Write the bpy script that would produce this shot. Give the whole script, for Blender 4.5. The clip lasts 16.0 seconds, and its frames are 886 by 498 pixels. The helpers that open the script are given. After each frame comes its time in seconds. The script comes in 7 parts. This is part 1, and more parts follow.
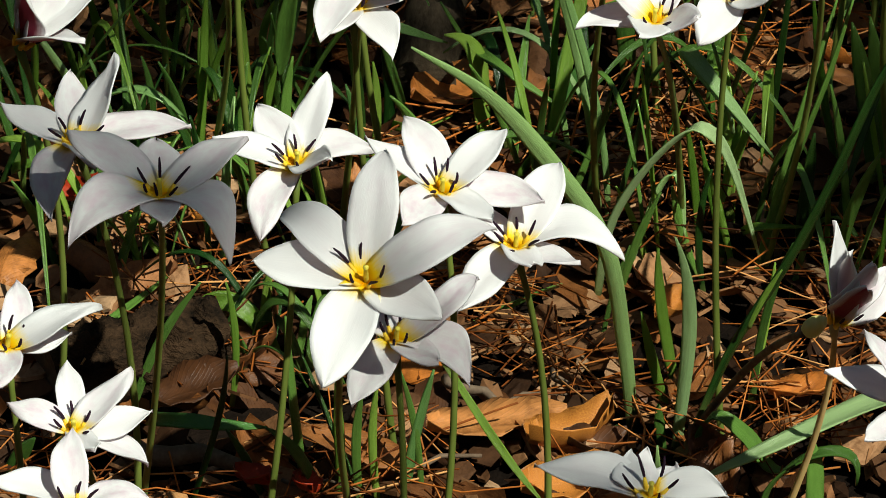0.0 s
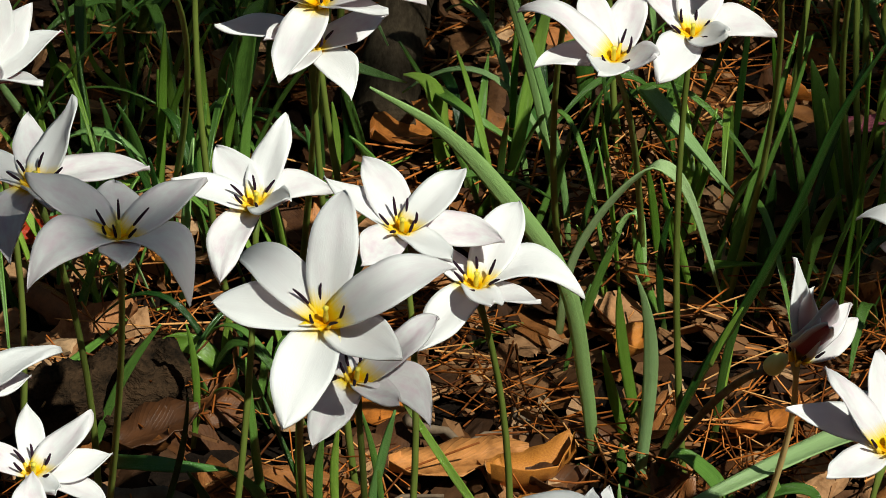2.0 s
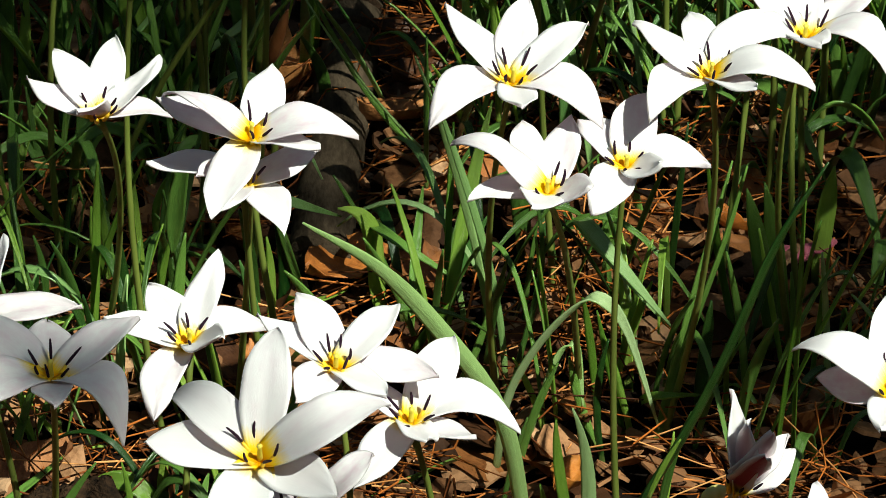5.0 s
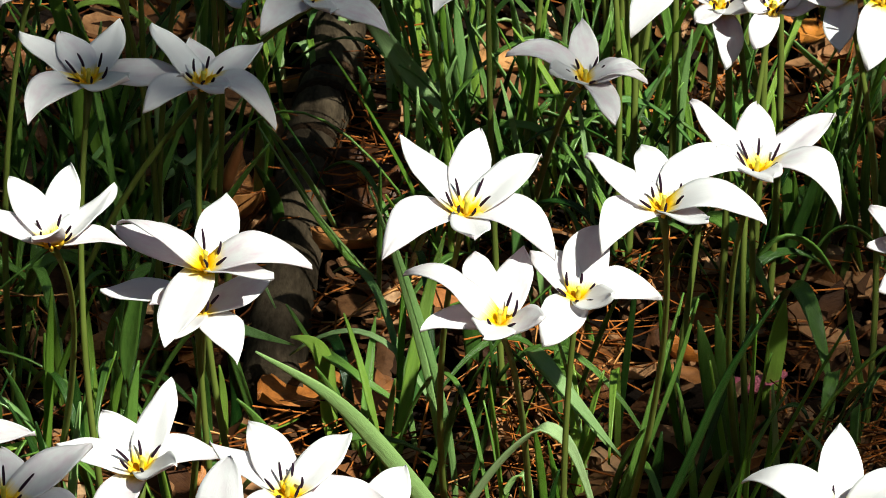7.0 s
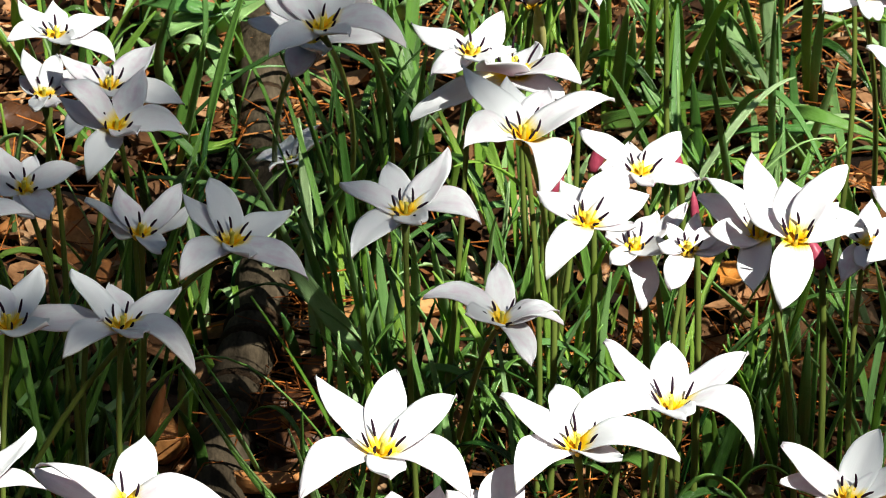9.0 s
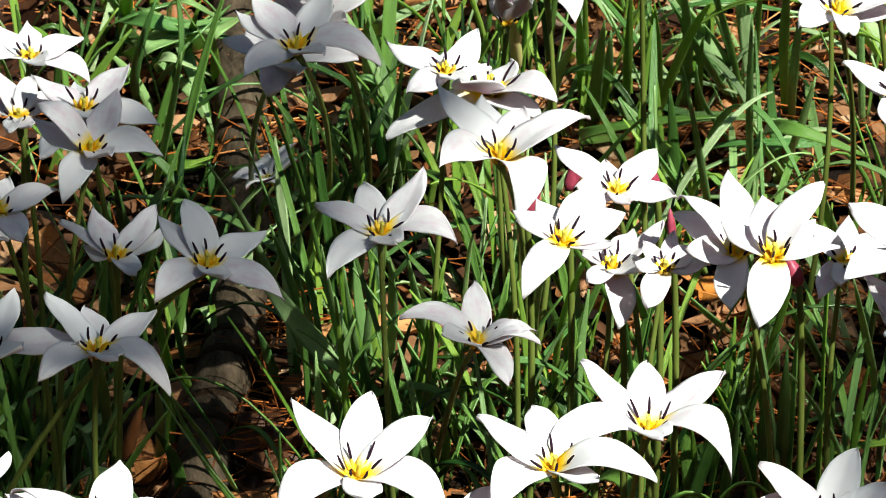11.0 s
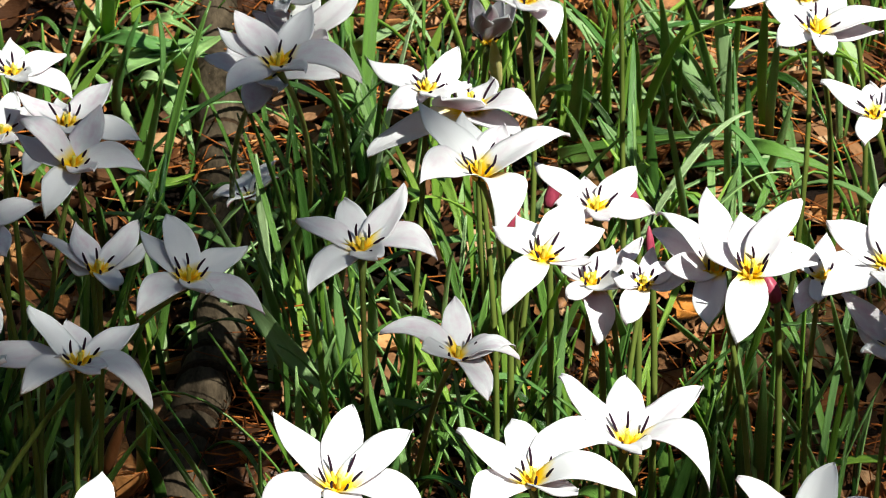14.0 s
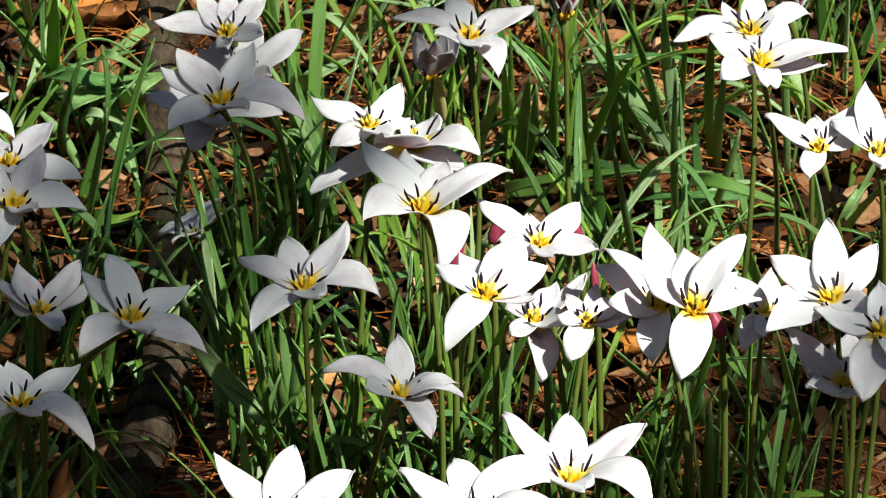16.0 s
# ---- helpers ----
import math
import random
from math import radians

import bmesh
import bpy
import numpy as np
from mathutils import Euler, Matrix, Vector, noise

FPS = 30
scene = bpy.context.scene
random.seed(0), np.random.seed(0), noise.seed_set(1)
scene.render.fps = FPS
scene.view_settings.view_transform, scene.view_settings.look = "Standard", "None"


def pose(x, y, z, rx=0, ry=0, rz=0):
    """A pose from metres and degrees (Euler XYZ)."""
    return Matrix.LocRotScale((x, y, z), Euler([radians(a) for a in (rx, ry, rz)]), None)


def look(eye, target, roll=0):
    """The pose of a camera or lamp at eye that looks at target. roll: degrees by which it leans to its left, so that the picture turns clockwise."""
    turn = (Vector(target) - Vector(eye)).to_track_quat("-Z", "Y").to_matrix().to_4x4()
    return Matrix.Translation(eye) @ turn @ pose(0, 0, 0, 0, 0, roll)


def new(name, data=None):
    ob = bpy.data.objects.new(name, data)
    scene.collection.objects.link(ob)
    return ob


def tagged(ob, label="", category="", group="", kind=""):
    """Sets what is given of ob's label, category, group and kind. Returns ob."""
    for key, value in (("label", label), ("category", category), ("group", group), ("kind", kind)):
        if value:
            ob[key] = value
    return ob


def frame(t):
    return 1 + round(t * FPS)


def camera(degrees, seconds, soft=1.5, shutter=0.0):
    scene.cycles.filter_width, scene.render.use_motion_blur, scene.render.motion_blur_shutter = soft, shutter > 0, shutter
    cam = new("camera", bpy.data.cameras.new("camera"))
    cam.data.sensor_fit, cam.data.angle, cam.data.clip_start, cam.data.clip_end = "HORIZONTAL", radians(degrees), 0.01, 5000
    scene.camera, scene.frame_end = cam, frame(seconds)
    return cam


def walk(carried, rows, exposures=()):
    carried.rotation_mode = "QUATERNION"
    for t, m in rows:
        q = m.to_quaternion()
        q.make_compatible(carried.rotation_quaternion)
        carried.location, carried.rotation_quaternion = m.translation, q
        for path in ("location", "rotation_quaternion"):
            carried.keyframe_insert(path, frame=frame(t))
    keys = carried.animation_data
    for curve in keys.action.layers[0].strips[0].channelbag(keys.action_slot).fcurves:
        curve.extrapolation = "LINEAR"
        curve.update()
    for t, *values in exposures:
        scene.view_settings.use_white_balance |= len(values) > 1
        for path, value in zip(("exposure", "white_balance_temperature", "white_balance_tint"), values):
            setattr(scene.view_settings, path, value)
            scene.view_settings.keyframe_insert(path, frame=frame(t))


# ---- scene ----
# The camera stands about where a person holds it and tilts up slowly with a long lens.
cam = camera(8.0, 16.0, soft=0.46)
# a long lens: sharp on the near flowers, a little soft beyond
cam.data.dof.use_dof, cam.data.dof.focus_distance, cam.data.dof.aperture_fstop = True, 2.30, 135.0
PATH = [
    (0.0, -0.0, 0.0, 1.4, 57.0, 0.0, -0.0),
    (0.5, -0.0014, 0.0026, 1.3965, 57.096, 0.162, -0.227),
    (1.0, -0.0007, 0.0025, 1.3969, 57.161, 0.103, -0.28),
    (1.5, 0.0005, 0.0043, 1.3963, 57.244, 0.04, -0.333),
    (2.0, 0.0016, 0.0037, 1.3974, 57.364, 0.185, -0.502),
    (2.5, 0.0033, 0.0067, 1.3956, 57.523, 0.298, -0.607),
    (3.0, 0.0023, 0.0117, 1.396, 57.614, 0.194, -0.652),
    (5.5, 0.0076, 0.0146, 1.3955, 58.763, 0.498, -1.348),
    (6.0, 0.0084, 0.0142, 1.3959, 59.065, 0.358, -1.439),
    (6.5, 0.0086, 0.0115, 1.3974, 59.35, 0.305, -1.54),
    (7.0, 0.006, 0.0058, 1.4023, 59.618, -0.132, -1.391),
    (7.5, 0.0072, -0.0059, 1.4063, 60.604, -0.172, -1.431),
    (8.0, 0.0118, -0.0217, 1.4097, 61.42, 0.126, -1.682),
    (8.5, 0.0183, -0.0229, 1.4088, 61.75, 0.234, -1.894),
    (9.0, 0.022, -0.0177, 1.4075, 61.96, 0.142, -1.959),
    (11.5, 0.0281, -0.0065, 1.4113, 61.957, 0.502, -2.278),
    (12.0, 0.0283, -0.0056, 1.4112, 61.945, 0.515, -2.283),
    (12.5, 0.0276, -0.0095, 1.4134, 61.942, 0.602, -2.363),
    (13.0, 0.0263, -0.0132, 1.4135, 61.99, 0.381, -2.323),
    (13.5, 0.0276, -0.019, 1.414, 62.084, 0.095, -2.193),
    (14.0, 0.0247, -0.0248, 1.4129, 62.244, 0.174, -2.349),
    (14.5, 0.0285, -0.0238, 1.412, 62.317, 0.625, -2.601),
    (15.0, 0.0293, -0.0209, 1.4154, 62.324, 0.826, -2.871),
    (15.5, 0.0317, -0.0173, 1.4127, 62.446, 0.533, -2.836),
    (16.0, 0.0365, -0.0143, 1.4147, 62.432, 0.432, -2.783),
]
EXPOSURES = [(0.0, 0.11, 6800, -2), (3.2, 0.07, 6750, -2), (5.3, 0.53, 6750, -3), (8.0, 0.63, 6650, 1), (9.0, 0.88, 6550, 2), (13.5, 0.88, 6550, 2), (16.0, 0.57, 6550, 2)]
walk(cam, [(t, pose(x, y, z, rx, ry, rz)) for t, x, y, z, rx, ry, rz in PATH], EXPOSURES)

# ---- light ----
SUN_AZ, SUN_EL = -48.0, 51.0  # degrees, where the sun stands (0 along +x, anticlockwise) and how high
world = bpy.data.worlds.new("sky")
scene.world = world
world.use_nodes = True
wn = world.node_tree
sky = wn.nodes.new("ShaderNodeTexSky")
sky.sky_type, sky.sun_disc = "NISHITA", False
sky.sun_elevation, sky.sun_rotation = radians(SUN_EL), radians(90 - SUN_AZ)
wn.links.new(sky.outputs[0], wn.nodes["Background"].inputs[0])
wn.nodes["Background"].inputs[1].default_value = 0.033
sun_data = bpy.data.lights.new("sun", "SUN")
sun_data.energy, sun_data.angle, sun_data.color = 4.9, radians(0.53), (1.0, 0.97, 0.93)
SUN_DIR = Vector((math.cos(radians(SUN_EL)) * math.cos(radians(SUN_AZ)), math.cos(radians(SUN_EL)) * math.sin(radians(SUN_AZ)), math.sin(radians(SUN_EL))))
sun = new("sun", sun_data)
sun.matrix_world = look(SUN_DIR * 20, (0, 0, 0))


# ---- materials ----
def material(name, rough=0.5, spec=0.4):
    m = bpy.data.materials.new(name)
    m.use_nodes = True
    n = m.node_tree
    b = n.nodes["Principled BSDF"]
    b.inputs["Roughness"].default_value = rough
    b.inputs["Specular IOR Level"].default_value = spec
    return m, n, b


def node(n, kind, **kw):
    x = n.nodes.new("ShaderNode" + kind)
    for k, v in kw.items():
        x.inputs[k].default_value = v
    return x


def ramp(n, source, stops):
    r = n.nodes.new("ShaderNodeValToRGB")
    e = r.color_ramp.elements
    while len(e) < len(stops):
        e.new(0.5)
    for k, (p, c) in zip(e, stops):
        k.position, k.color = p, (*c, 1)
    n.links.new(source, r.inputs[0])
    return r.outputs[0]


def mix(n, mode, fac, a, b):
    x = n.nodes.new("ShaderNodeMix")
    x.data_type, x.blend_type = "RGBA", mode
    for sock, v in ((x.inputs[0], fac), (x.inputs[6], a), (x.inputs[7], b)):
        if isinstance(v, bpy.types.NodeSocket):
            n.links.new(v, sock)
        elif isinstance(v, tuple):
            sock.default_value = (*v, 1)
        else:
            sock.default_value = v
    return x.outputs[2]


def math_node(n, op, a, b=0.0):
    x = n.nodes.new("ShaderNodeMath")
    x.operation = op
    for sock, v in zip(x.inputs, (a, b)):
        if isinstance(v, bpy.types.NodeSocket):
            n.links.new(v, sock)
        else:
            sock.default_value = v
    return x.outputs[0]


def coords(n, kind, scale):
    t = n.nodes.new("ShaderNodeTexCoord")
    m = n.nodes.new("ShaderNodeMapping")
    m.inputs["Scale"].default_value = scale
    n.links.new(t.outputs[kind], m.inputs[0])
    return m.outputs[0]


def noise_tex(n, vec, scale, detail=4.0, rough=0.6):
    x = node(n, "TexNoise", Scale=scale, Detail=detail, Roughness=rough)
    n.links.new(vec, x.inputs["Vector"])
    return x.outputs["Fac"]


def bump(n, b, height, strength, distance):
    x = node(n, "Bump", Strength=strength, Distance=distance)
    n.links.new(height, x.inputs["Height"])
    n.links.new(x.outputs[0], b.inputs["Normal"])


def thin(n, b, colour, share):
    """A leaf lets part of the light through."""
    t = n.nodes.new("ShaderNodeBsdfTranslucent")
    m = n.nodes.new("ShaderNodeMixShader")
    m.inputs[0].default_value = share
    n.links.new(colour, t.inputs[0])
    n.links.new(b.outputs[0], m.inputs[1])
    n.links.new(t.outputs[0], m.inputs[2])
    n.links.new(m.outputs[0], n.nodes["Material Output"].inputs[0])


def uv_parts(n):
    t = n.nodes.new("ShaderNodeTexCoord")
    s = n.nodes.new("ShaderNodeSeparateXYZ")
    n.links.new(t.outputs["UV"], s.inputs[0])
    return s.outputs[0], s.outputs[1]


def petal_material(name, outside, spread=(0.30, 0.95)):
    m, n, b = material(name, 0.55, 0.25)
    s, u = uv_parts(n)
    streaks = noise_tex(n, coords(n, "UV", (1.2, 26, 1)), 3.0, 3.0)
    white = ramp(n, streaks, [(0.3, (0.86, 0.87, 0.88)), (0.7, (0.915, 0.93, 0.93))])
    # a faint lilac flush, stronger on some petals than on others
    some = n.nodes.new("ShaderNodeObjectInfo")
    cloud = noise_tex(n, coords(n, "UV", (2.2, 1.6, 1)), 1.6, 3.0)
    amount = math_node(n, "MULTIPLY", ramp(n, some.outputs["Random"], [(0.22, (0, 0, 0)), (0.9, (1, 1, 1))]), ramp(n, cloud, [(0.38, (0, 0, 0)), (0.66, (1, 1, 1))]))
    white = mix(n, "MIX", math_node(n, "MULTIPLY", amount, 0.75), white, (0.78, 0.64, 0.72))
    if outside:
        mid = math_node(n, "ABSOLUTE", math_node(n, "SUBTRACT", u, 0.5))
        flush = math_node(n, "ADD", math_node(n, "MULTIPLY", mid, 1.7), math_node(n, "MULTIPLY", streaks, 0.3))
        colour = ramp(n, flush, [(spread[0], outside), (spread[1], (0.84, 0.80, 0.81))])
        colour = mix(n, "MIX", ramp(n, s, [(0.06, (1, 1, 1)), (0.2, (0, 0, 0))]), colour, (0.62, 0.45, 0.05))
    else:
        edge = math_node(n, "ADD", s, math_node(n, "MULTIPLY", math_node(n, "SUBTRACT", streaks, 0.5), 0.16))
        colour = mix(n, "MIX", ramp(n, edge, [(0.085, (1, 1, 1)), (0.20, (0, 0, 0))]), white, ramp(n, s, [(0.02, (0.88, 0.42, 0.004)), (0.09, (0.96, 0.72, 0.012))]))
    n.links.new(colour, b.inputs["Base Color"])
    bump(n, b, streaks, 0.25, 0.0006)
    thin(n, b, colour, 0.29)
    return m


def leaf_material(name, dark, light, share=0.22):
    m, n, b = material(name, 0.29, 0.5)
    veins = noise_tex(n, coords(n, "UV", (0.8, 34, 1)), 2.0, 2.0)
    patch = noise_tex(n, coords(n, "UV", (5, 2, 1)), 1.5, 4.0)
    info = n.nodes.new("ShaderNodeObjectInfo")
    base = ramp(n, math_node(n, "ADD", math_node(n, "MULTIPLY", patch, 0.4), math_node(n, "MULTIPLY", info.outputs["Random"], 0.75)), [(0.2, dark), (0.98, light)])
    s, u = uv_parts(n)
    base = mix(n, "MIX", ramp(n, s, [(0.0, (1, 1, 1)), (0.14, (0, 0, 0))]), base, (0.20, 0.24, 0.06))
    colour = mix(n, "MULTIPLY", 1.0, base, ramp(n, veins, [(0.3, (0.78, 0.78, 0.78)), (0.7, (1, 1, 1))]))
    n.links.new(colour, b.inputs["Base Color"])
    bump(n, b, veins, 0.5, 0.0008)
    thin(n, b, mix(n, "MULTIPLY", 1.0, colour, (1.1, 1.35, 0.5)), share)
    return m


def plain(name, c1, c2, scale, rough=0.6, kind="Object", strength=0.4, dist=0.001, stretch=(1, 1, 1)):
    m, n, b = material(name, rough, 0.3 if rough < 0.7 else 0.08)
    v = coords(n, kind, stretch)
    a = noise_tex(n, v, scale, 6.0)
    c = noise_tex(n, v, scale * 6, 3.0)
    f = math_node(n, "ADD", math_node(n, "MULTIPLY", a, 0.65), math_node(n, "MULTIPLY", c, 0.35))
    n.links.new(ramp(n, f, [(0.35, c1), (0.65, c2)]), b.inputs["Base Color"])
    bump(n, b, f, strength, dist)
    return m


def varied(name, stops, scale, rough=0.7, island=False, veins=False):
    """A dry, brown material whose pieces differ from one another."""
    m, n, b = material(name, rough, 0.12 if island else 0.3)
    if island:
        r = n.nodes.new("ShaderNodeNewGeometry").outputs["Random Per Island"]
    else:
        r = n.nodes.new("ShaderNodeObjectInfo").outputs["Random"]
    base = ramp(n, r, stops)
    v = coords(n, "Object", (1, 1, 1))
    a = noise_tex(n, v, scale, 6.0, 0.7)
    colour = mix(n, "MULTIPLY", 1.0, base, ramp(n, a, [(0.32, (0.40, 0.34, 0.28)), (0.5, (0.9, 0.88, 0.85)), (0.68, (1.2, 1.15, 1.1))]))
    height = a
    if veins:
        s, u = uv_parts(n)
        mid = math_node(n, "ABSOLUTE", math_node(n, "SUBTRACT", u, 0.5))
        side = math_node(n, "SINE", math_node(n, "MULTIPLY", math_node(n, "SUBTRACT", s, math_node(n, "MULTIPLY", mid, 0.8)), 95.0))
        rib = ramp(n, mid, [(0.0, (1, 1, 1)), (0.035, (0, 0, 0))])
        fine = math_node(n, "ADD", math_node(n, "POWER", math_node(n, "MAXIMUM", side, 0.0), 8.0), rib)
        colour = mix(n, "MULTIPLY", math_node(n, "MULTIPLY", fine, 0.10), colour, (0.5, 0.42, 0.36))
        height = math_node(n, "SUBTRACT", a, math_node(n, "MULTIPLY", fine, 0.12))
    n.links.new(colour, b.inputs["Base Color"])
    bump(n, b, height, 0.7, 0.0012)
    return m


PETAL_IN = petal_material("petal_inside", None)
PETAL_OUT = petal_material("petal_outside", (0.62, 0.40, 0.46))
PETAL_RED = petal_material("petal_outside_red", (0.30, 0.035, 0.07), (0.6, 1.05))
ANTHER = plain("anther", (0.012, 0.006, 0.012), (0.035, 0.014, 0.03), 900, 0.7)
FILAMENT = plain("filament", (0.75, 0.45, 0.03), (0.85, 0.6, 0.05), 300, 0.5)
PISTIL = plain("pistil", (0.55, 0.47, 0.05), (0.70, 0.62, 0.10), 400, 0.4)
STEM = plain("stem", (0.085, 0.12, 0.02), (0.17, 0.215, 0.045), 60, 0.4, stretch=(1, 1, 0.15))
STEM_RED = plain("stem_reddish", (0.12, 0.10, 0.03), (0.18, 0.15, 0.05), 60, 0.45, stretch=(1, 1, 0.15))
STEM_TAN = plain("stem_tan", (0.46, 0.32, 0.11), (0.60, 0.43, 0.18), 60, 0.5, stretch=(1, 1, 0.15))
# one green leaf in several tones; LEAF's dark end has shade put into its colour
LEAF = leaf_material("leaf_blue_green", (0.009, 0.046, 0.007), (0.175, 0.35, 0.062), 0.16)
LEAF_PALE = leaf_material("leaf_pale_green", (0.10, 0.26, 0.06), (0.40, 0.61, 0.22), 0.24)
# lighter copy of the pale leaf, sunlight put into its colour
LEAF_SUNLIT = leaf_material("leaf_sunlit_green", (0.29, 0.47, 0.18), (0.55, 0.71, 0.37), 0.28)
LEAF_YOUNG = leaf_material("leaf_yellow_green", (0.11, 0.26, 0.025), (0.40, 0.60, 0.10), 0.34)
CROWN_LEAF = leaf_material("crown_leaf", (0.05, 0.08, 0.03), (0.10, 0.14, 0.05), 0.15)
# soil taken down to near black: the shade between the leaves is in this colour
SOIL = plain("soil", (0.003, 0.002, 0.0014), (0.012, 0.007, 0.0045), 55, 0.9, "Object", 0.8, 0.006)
NEEDLE = varied("pine_needle", [(0.0, (0.05, 0.015, 0.005)), (0.4, (0.22, 0.065, 0.014)), (0.8, (0.54, 0.17, 0.034)), (1.0, (0.64, 0.34, 0.13))], 60, 0.55, True)
DRY_LEAF = varied("dead_leaf", [(0.0, (0.04, 0.016, 0.006)), (0.3, (0.13, 0.05, 0.018)), (0.62, (0.33, 0.13, 0.038)), (0.86, (0.48, 0.25, 0.10)), (1.0, (0.50, 0.16, 0.025))], 110, 0.45, False, True)
CHIP = varied("leaf_scraps", [(0.0, (0.03, 0.014, 0.007)), (0.4, (0.13, 0.06, 0.026)), (0.8, (0.33, 0.17, 0.08)), (1.0, (0.48, 0.31, 0.18))], 130, 0.7, True)
LITTER = varied("leaf_layer", [(0.0, (0.018, 0.008, 0.004)), (0.4, (0.085, 0.034, 0.013)), (0.75, (0.27, 0.105, 0.032)), (0.92, (0.42, 0.23, 0.12)), (1.0, (0.36, 0.12, 0.03))], 110, 0.62, True, True)
BARK = plain("weathered_bark", (0.004, 0.003, 0.002), (0.06, 0.034, 0.018), 140, 0.9, "Object", 1.0, 0.005, (0.5, 0.5, 1))
POLE = plain("weathered_pole", (0.014, 0.010, 0.006), (0.105, 0.078, 0.050), 90, 0.9, "Object", 0.9, 0.0016, (1, 0.3, 1))
# for the added ring out of view that holds back the low sky
THICKET_SCREEN = plain("thicket", (0.006, 0.012, 0.004), (0.05, 0.09, 0.025), 3.0, 0.8, "Object", 1.0, 0.2)
RED_LEAF = plain("red_leaf", (0.22, 0.012, 0.006), (0.42, 0.05, 0.012), 120, 0.35, "UV")
ORANGE_LEAF = plain("orange_leaf", (0.34, 0.10, 0.015), (0.62, 0.26, 0.05), 60, 0.4, "UV", 0.5, 0.001)
FALLEN = plain("crimson_petal", (0.30, 0.05, 0.09), (0.55, 0.16, 0.22), 90, 0.45, "UV")
BUD = plain("bud_green", (0.62, 0.58, 0.16), (0.80, 0.70, 0.34), 70, 0.45, "Object", 0.3, 0.0005, (1, 1, 0.2))
BUD_RED = plain("bud_crimson", (0.17, 0.012, 0.035), (0.40, 0.07, 0.11), 110, 0.4, "Object", 0.3, 0.0005, (1, 1, 0.2))
BUD_DRY = plain("bud_tan", (0.24, 0.075, 0.025), (0.44, 0.18, 0.07), 70, 0.5, "Object", 0.3, 0.0005, (1, 1, 0.2))
TWIG = plain("twig", (0.09, 0.06, 0.04), (0.22, 0.16, 0.11), 80, 0.8)


# ---- mesh helpers ----
def mesh_object(name, verts, faces, mats, parent=None, uvs=None, slots=None, smooth=True, label=""):
    me = bpy.data.meshes.new(name)
    me.from_pydata([tuple(v) for v in verts], [], faces)
    for m in mats:
        me.materials.append(m)
    if slots:
        me.polygons.foreach_set("material_index", slots)
    if smooth:
        me.polygons.foreach_set("use_smooth", [True] * len(me.polygons))
    if uvs:
        layer = me.uv_layers.new(name="UVMap")
        loops = np.zeros(len(me.loops), dtype=np.int32)
        me.loops.foreach_get("vertex_index", loops)
        layer.data.foreach_set("uv", np.asarray(uvs, dtype=np.float32)[loops].ravel())
    me.update()
    ob = new(name, me)
    if parent:
        ob.parent = parent
    if label:
        tagged(ob, label)
    return ob


def sheet(rows, across, thick):
    """A thin closed sheet: rows is a list of lists of (point, normal); gives verts, faces, uvs and slots (0 upper, 1 under)."""
    n, k = len(rows), across
    verts, uvs = [], []
    for side in (0.5, -0.5):
        for i, row in enumerate(rows):
            for j, (p, q) in enumerate(row):
                verts.append(p + q * thick * side)
                uvs.append((i / (n - 1), j / (k - 1)))
    off = n * k
    faces, slots = [], []
    for i in range(n - 1):
        for j in range(k - 1):
            a = i * k + j
            faces.append((a, a + 1, a + k + 1, a + k))
            slots.append(0)
            faces.append((off + a + k, off + a + k + 1, off + a + 1, off + a))
            slots.append(1)
    ring = [j for j in range(k)] + [i * k + k - 1 for i in range(1, n)] + [(n - 1) * k + j for j in range(k - 2, -1, -1)] + [i * k for i in range(n - 2, 0, -1)]
    for a, b in zip(ring, ring[1:] + ring[:1]):
        faces.append((b, a, off + a, off + b))
        slots.append(0)
    return verts, faces, uvs, slots


def tube(points, radii, sides=8):
    """A closed tube along points."""
    verts, faces = [], []
    n = len(points)
    ref = Vector((0.3, 0.2, 1)) if abs((points[-1] - points[0]).normalized().z) < 0.8 else Vector((1, 0.2, 0.1))
    for i, (p, r) in enumerate(zip(points, radii)):
        d = (points[min(i + 1, n - 1)] - points[max(i - 1, 0)]).normalized()
        x = d.cross(ref).normalized()
        y = d.cross(x)
        for j in range(sides):
            a = 2 * math.pi * j / sides
            verts.append(p + (x * math.cos(a) + y * math.sin(a)) * r)
    for i in range(n - 1):
        for j in range(sides):
            a, b = i * sides + j, i * sides + (j + 1) % sides
            faces.append((a, b, b + sides, a + sides))
    faces.append(tuple(range(sides - 1, -1, -1)))
    faces.append(tuple((n - 1) * sides + j for j in range(sides)))
    return verts, faces


def bezier(a, b, c, n):
    return [a * (1 - t) ** 2 + b * 2 * t * (1 - t) + c * t * t for t in (i / (n - 1) for i in range(n))]


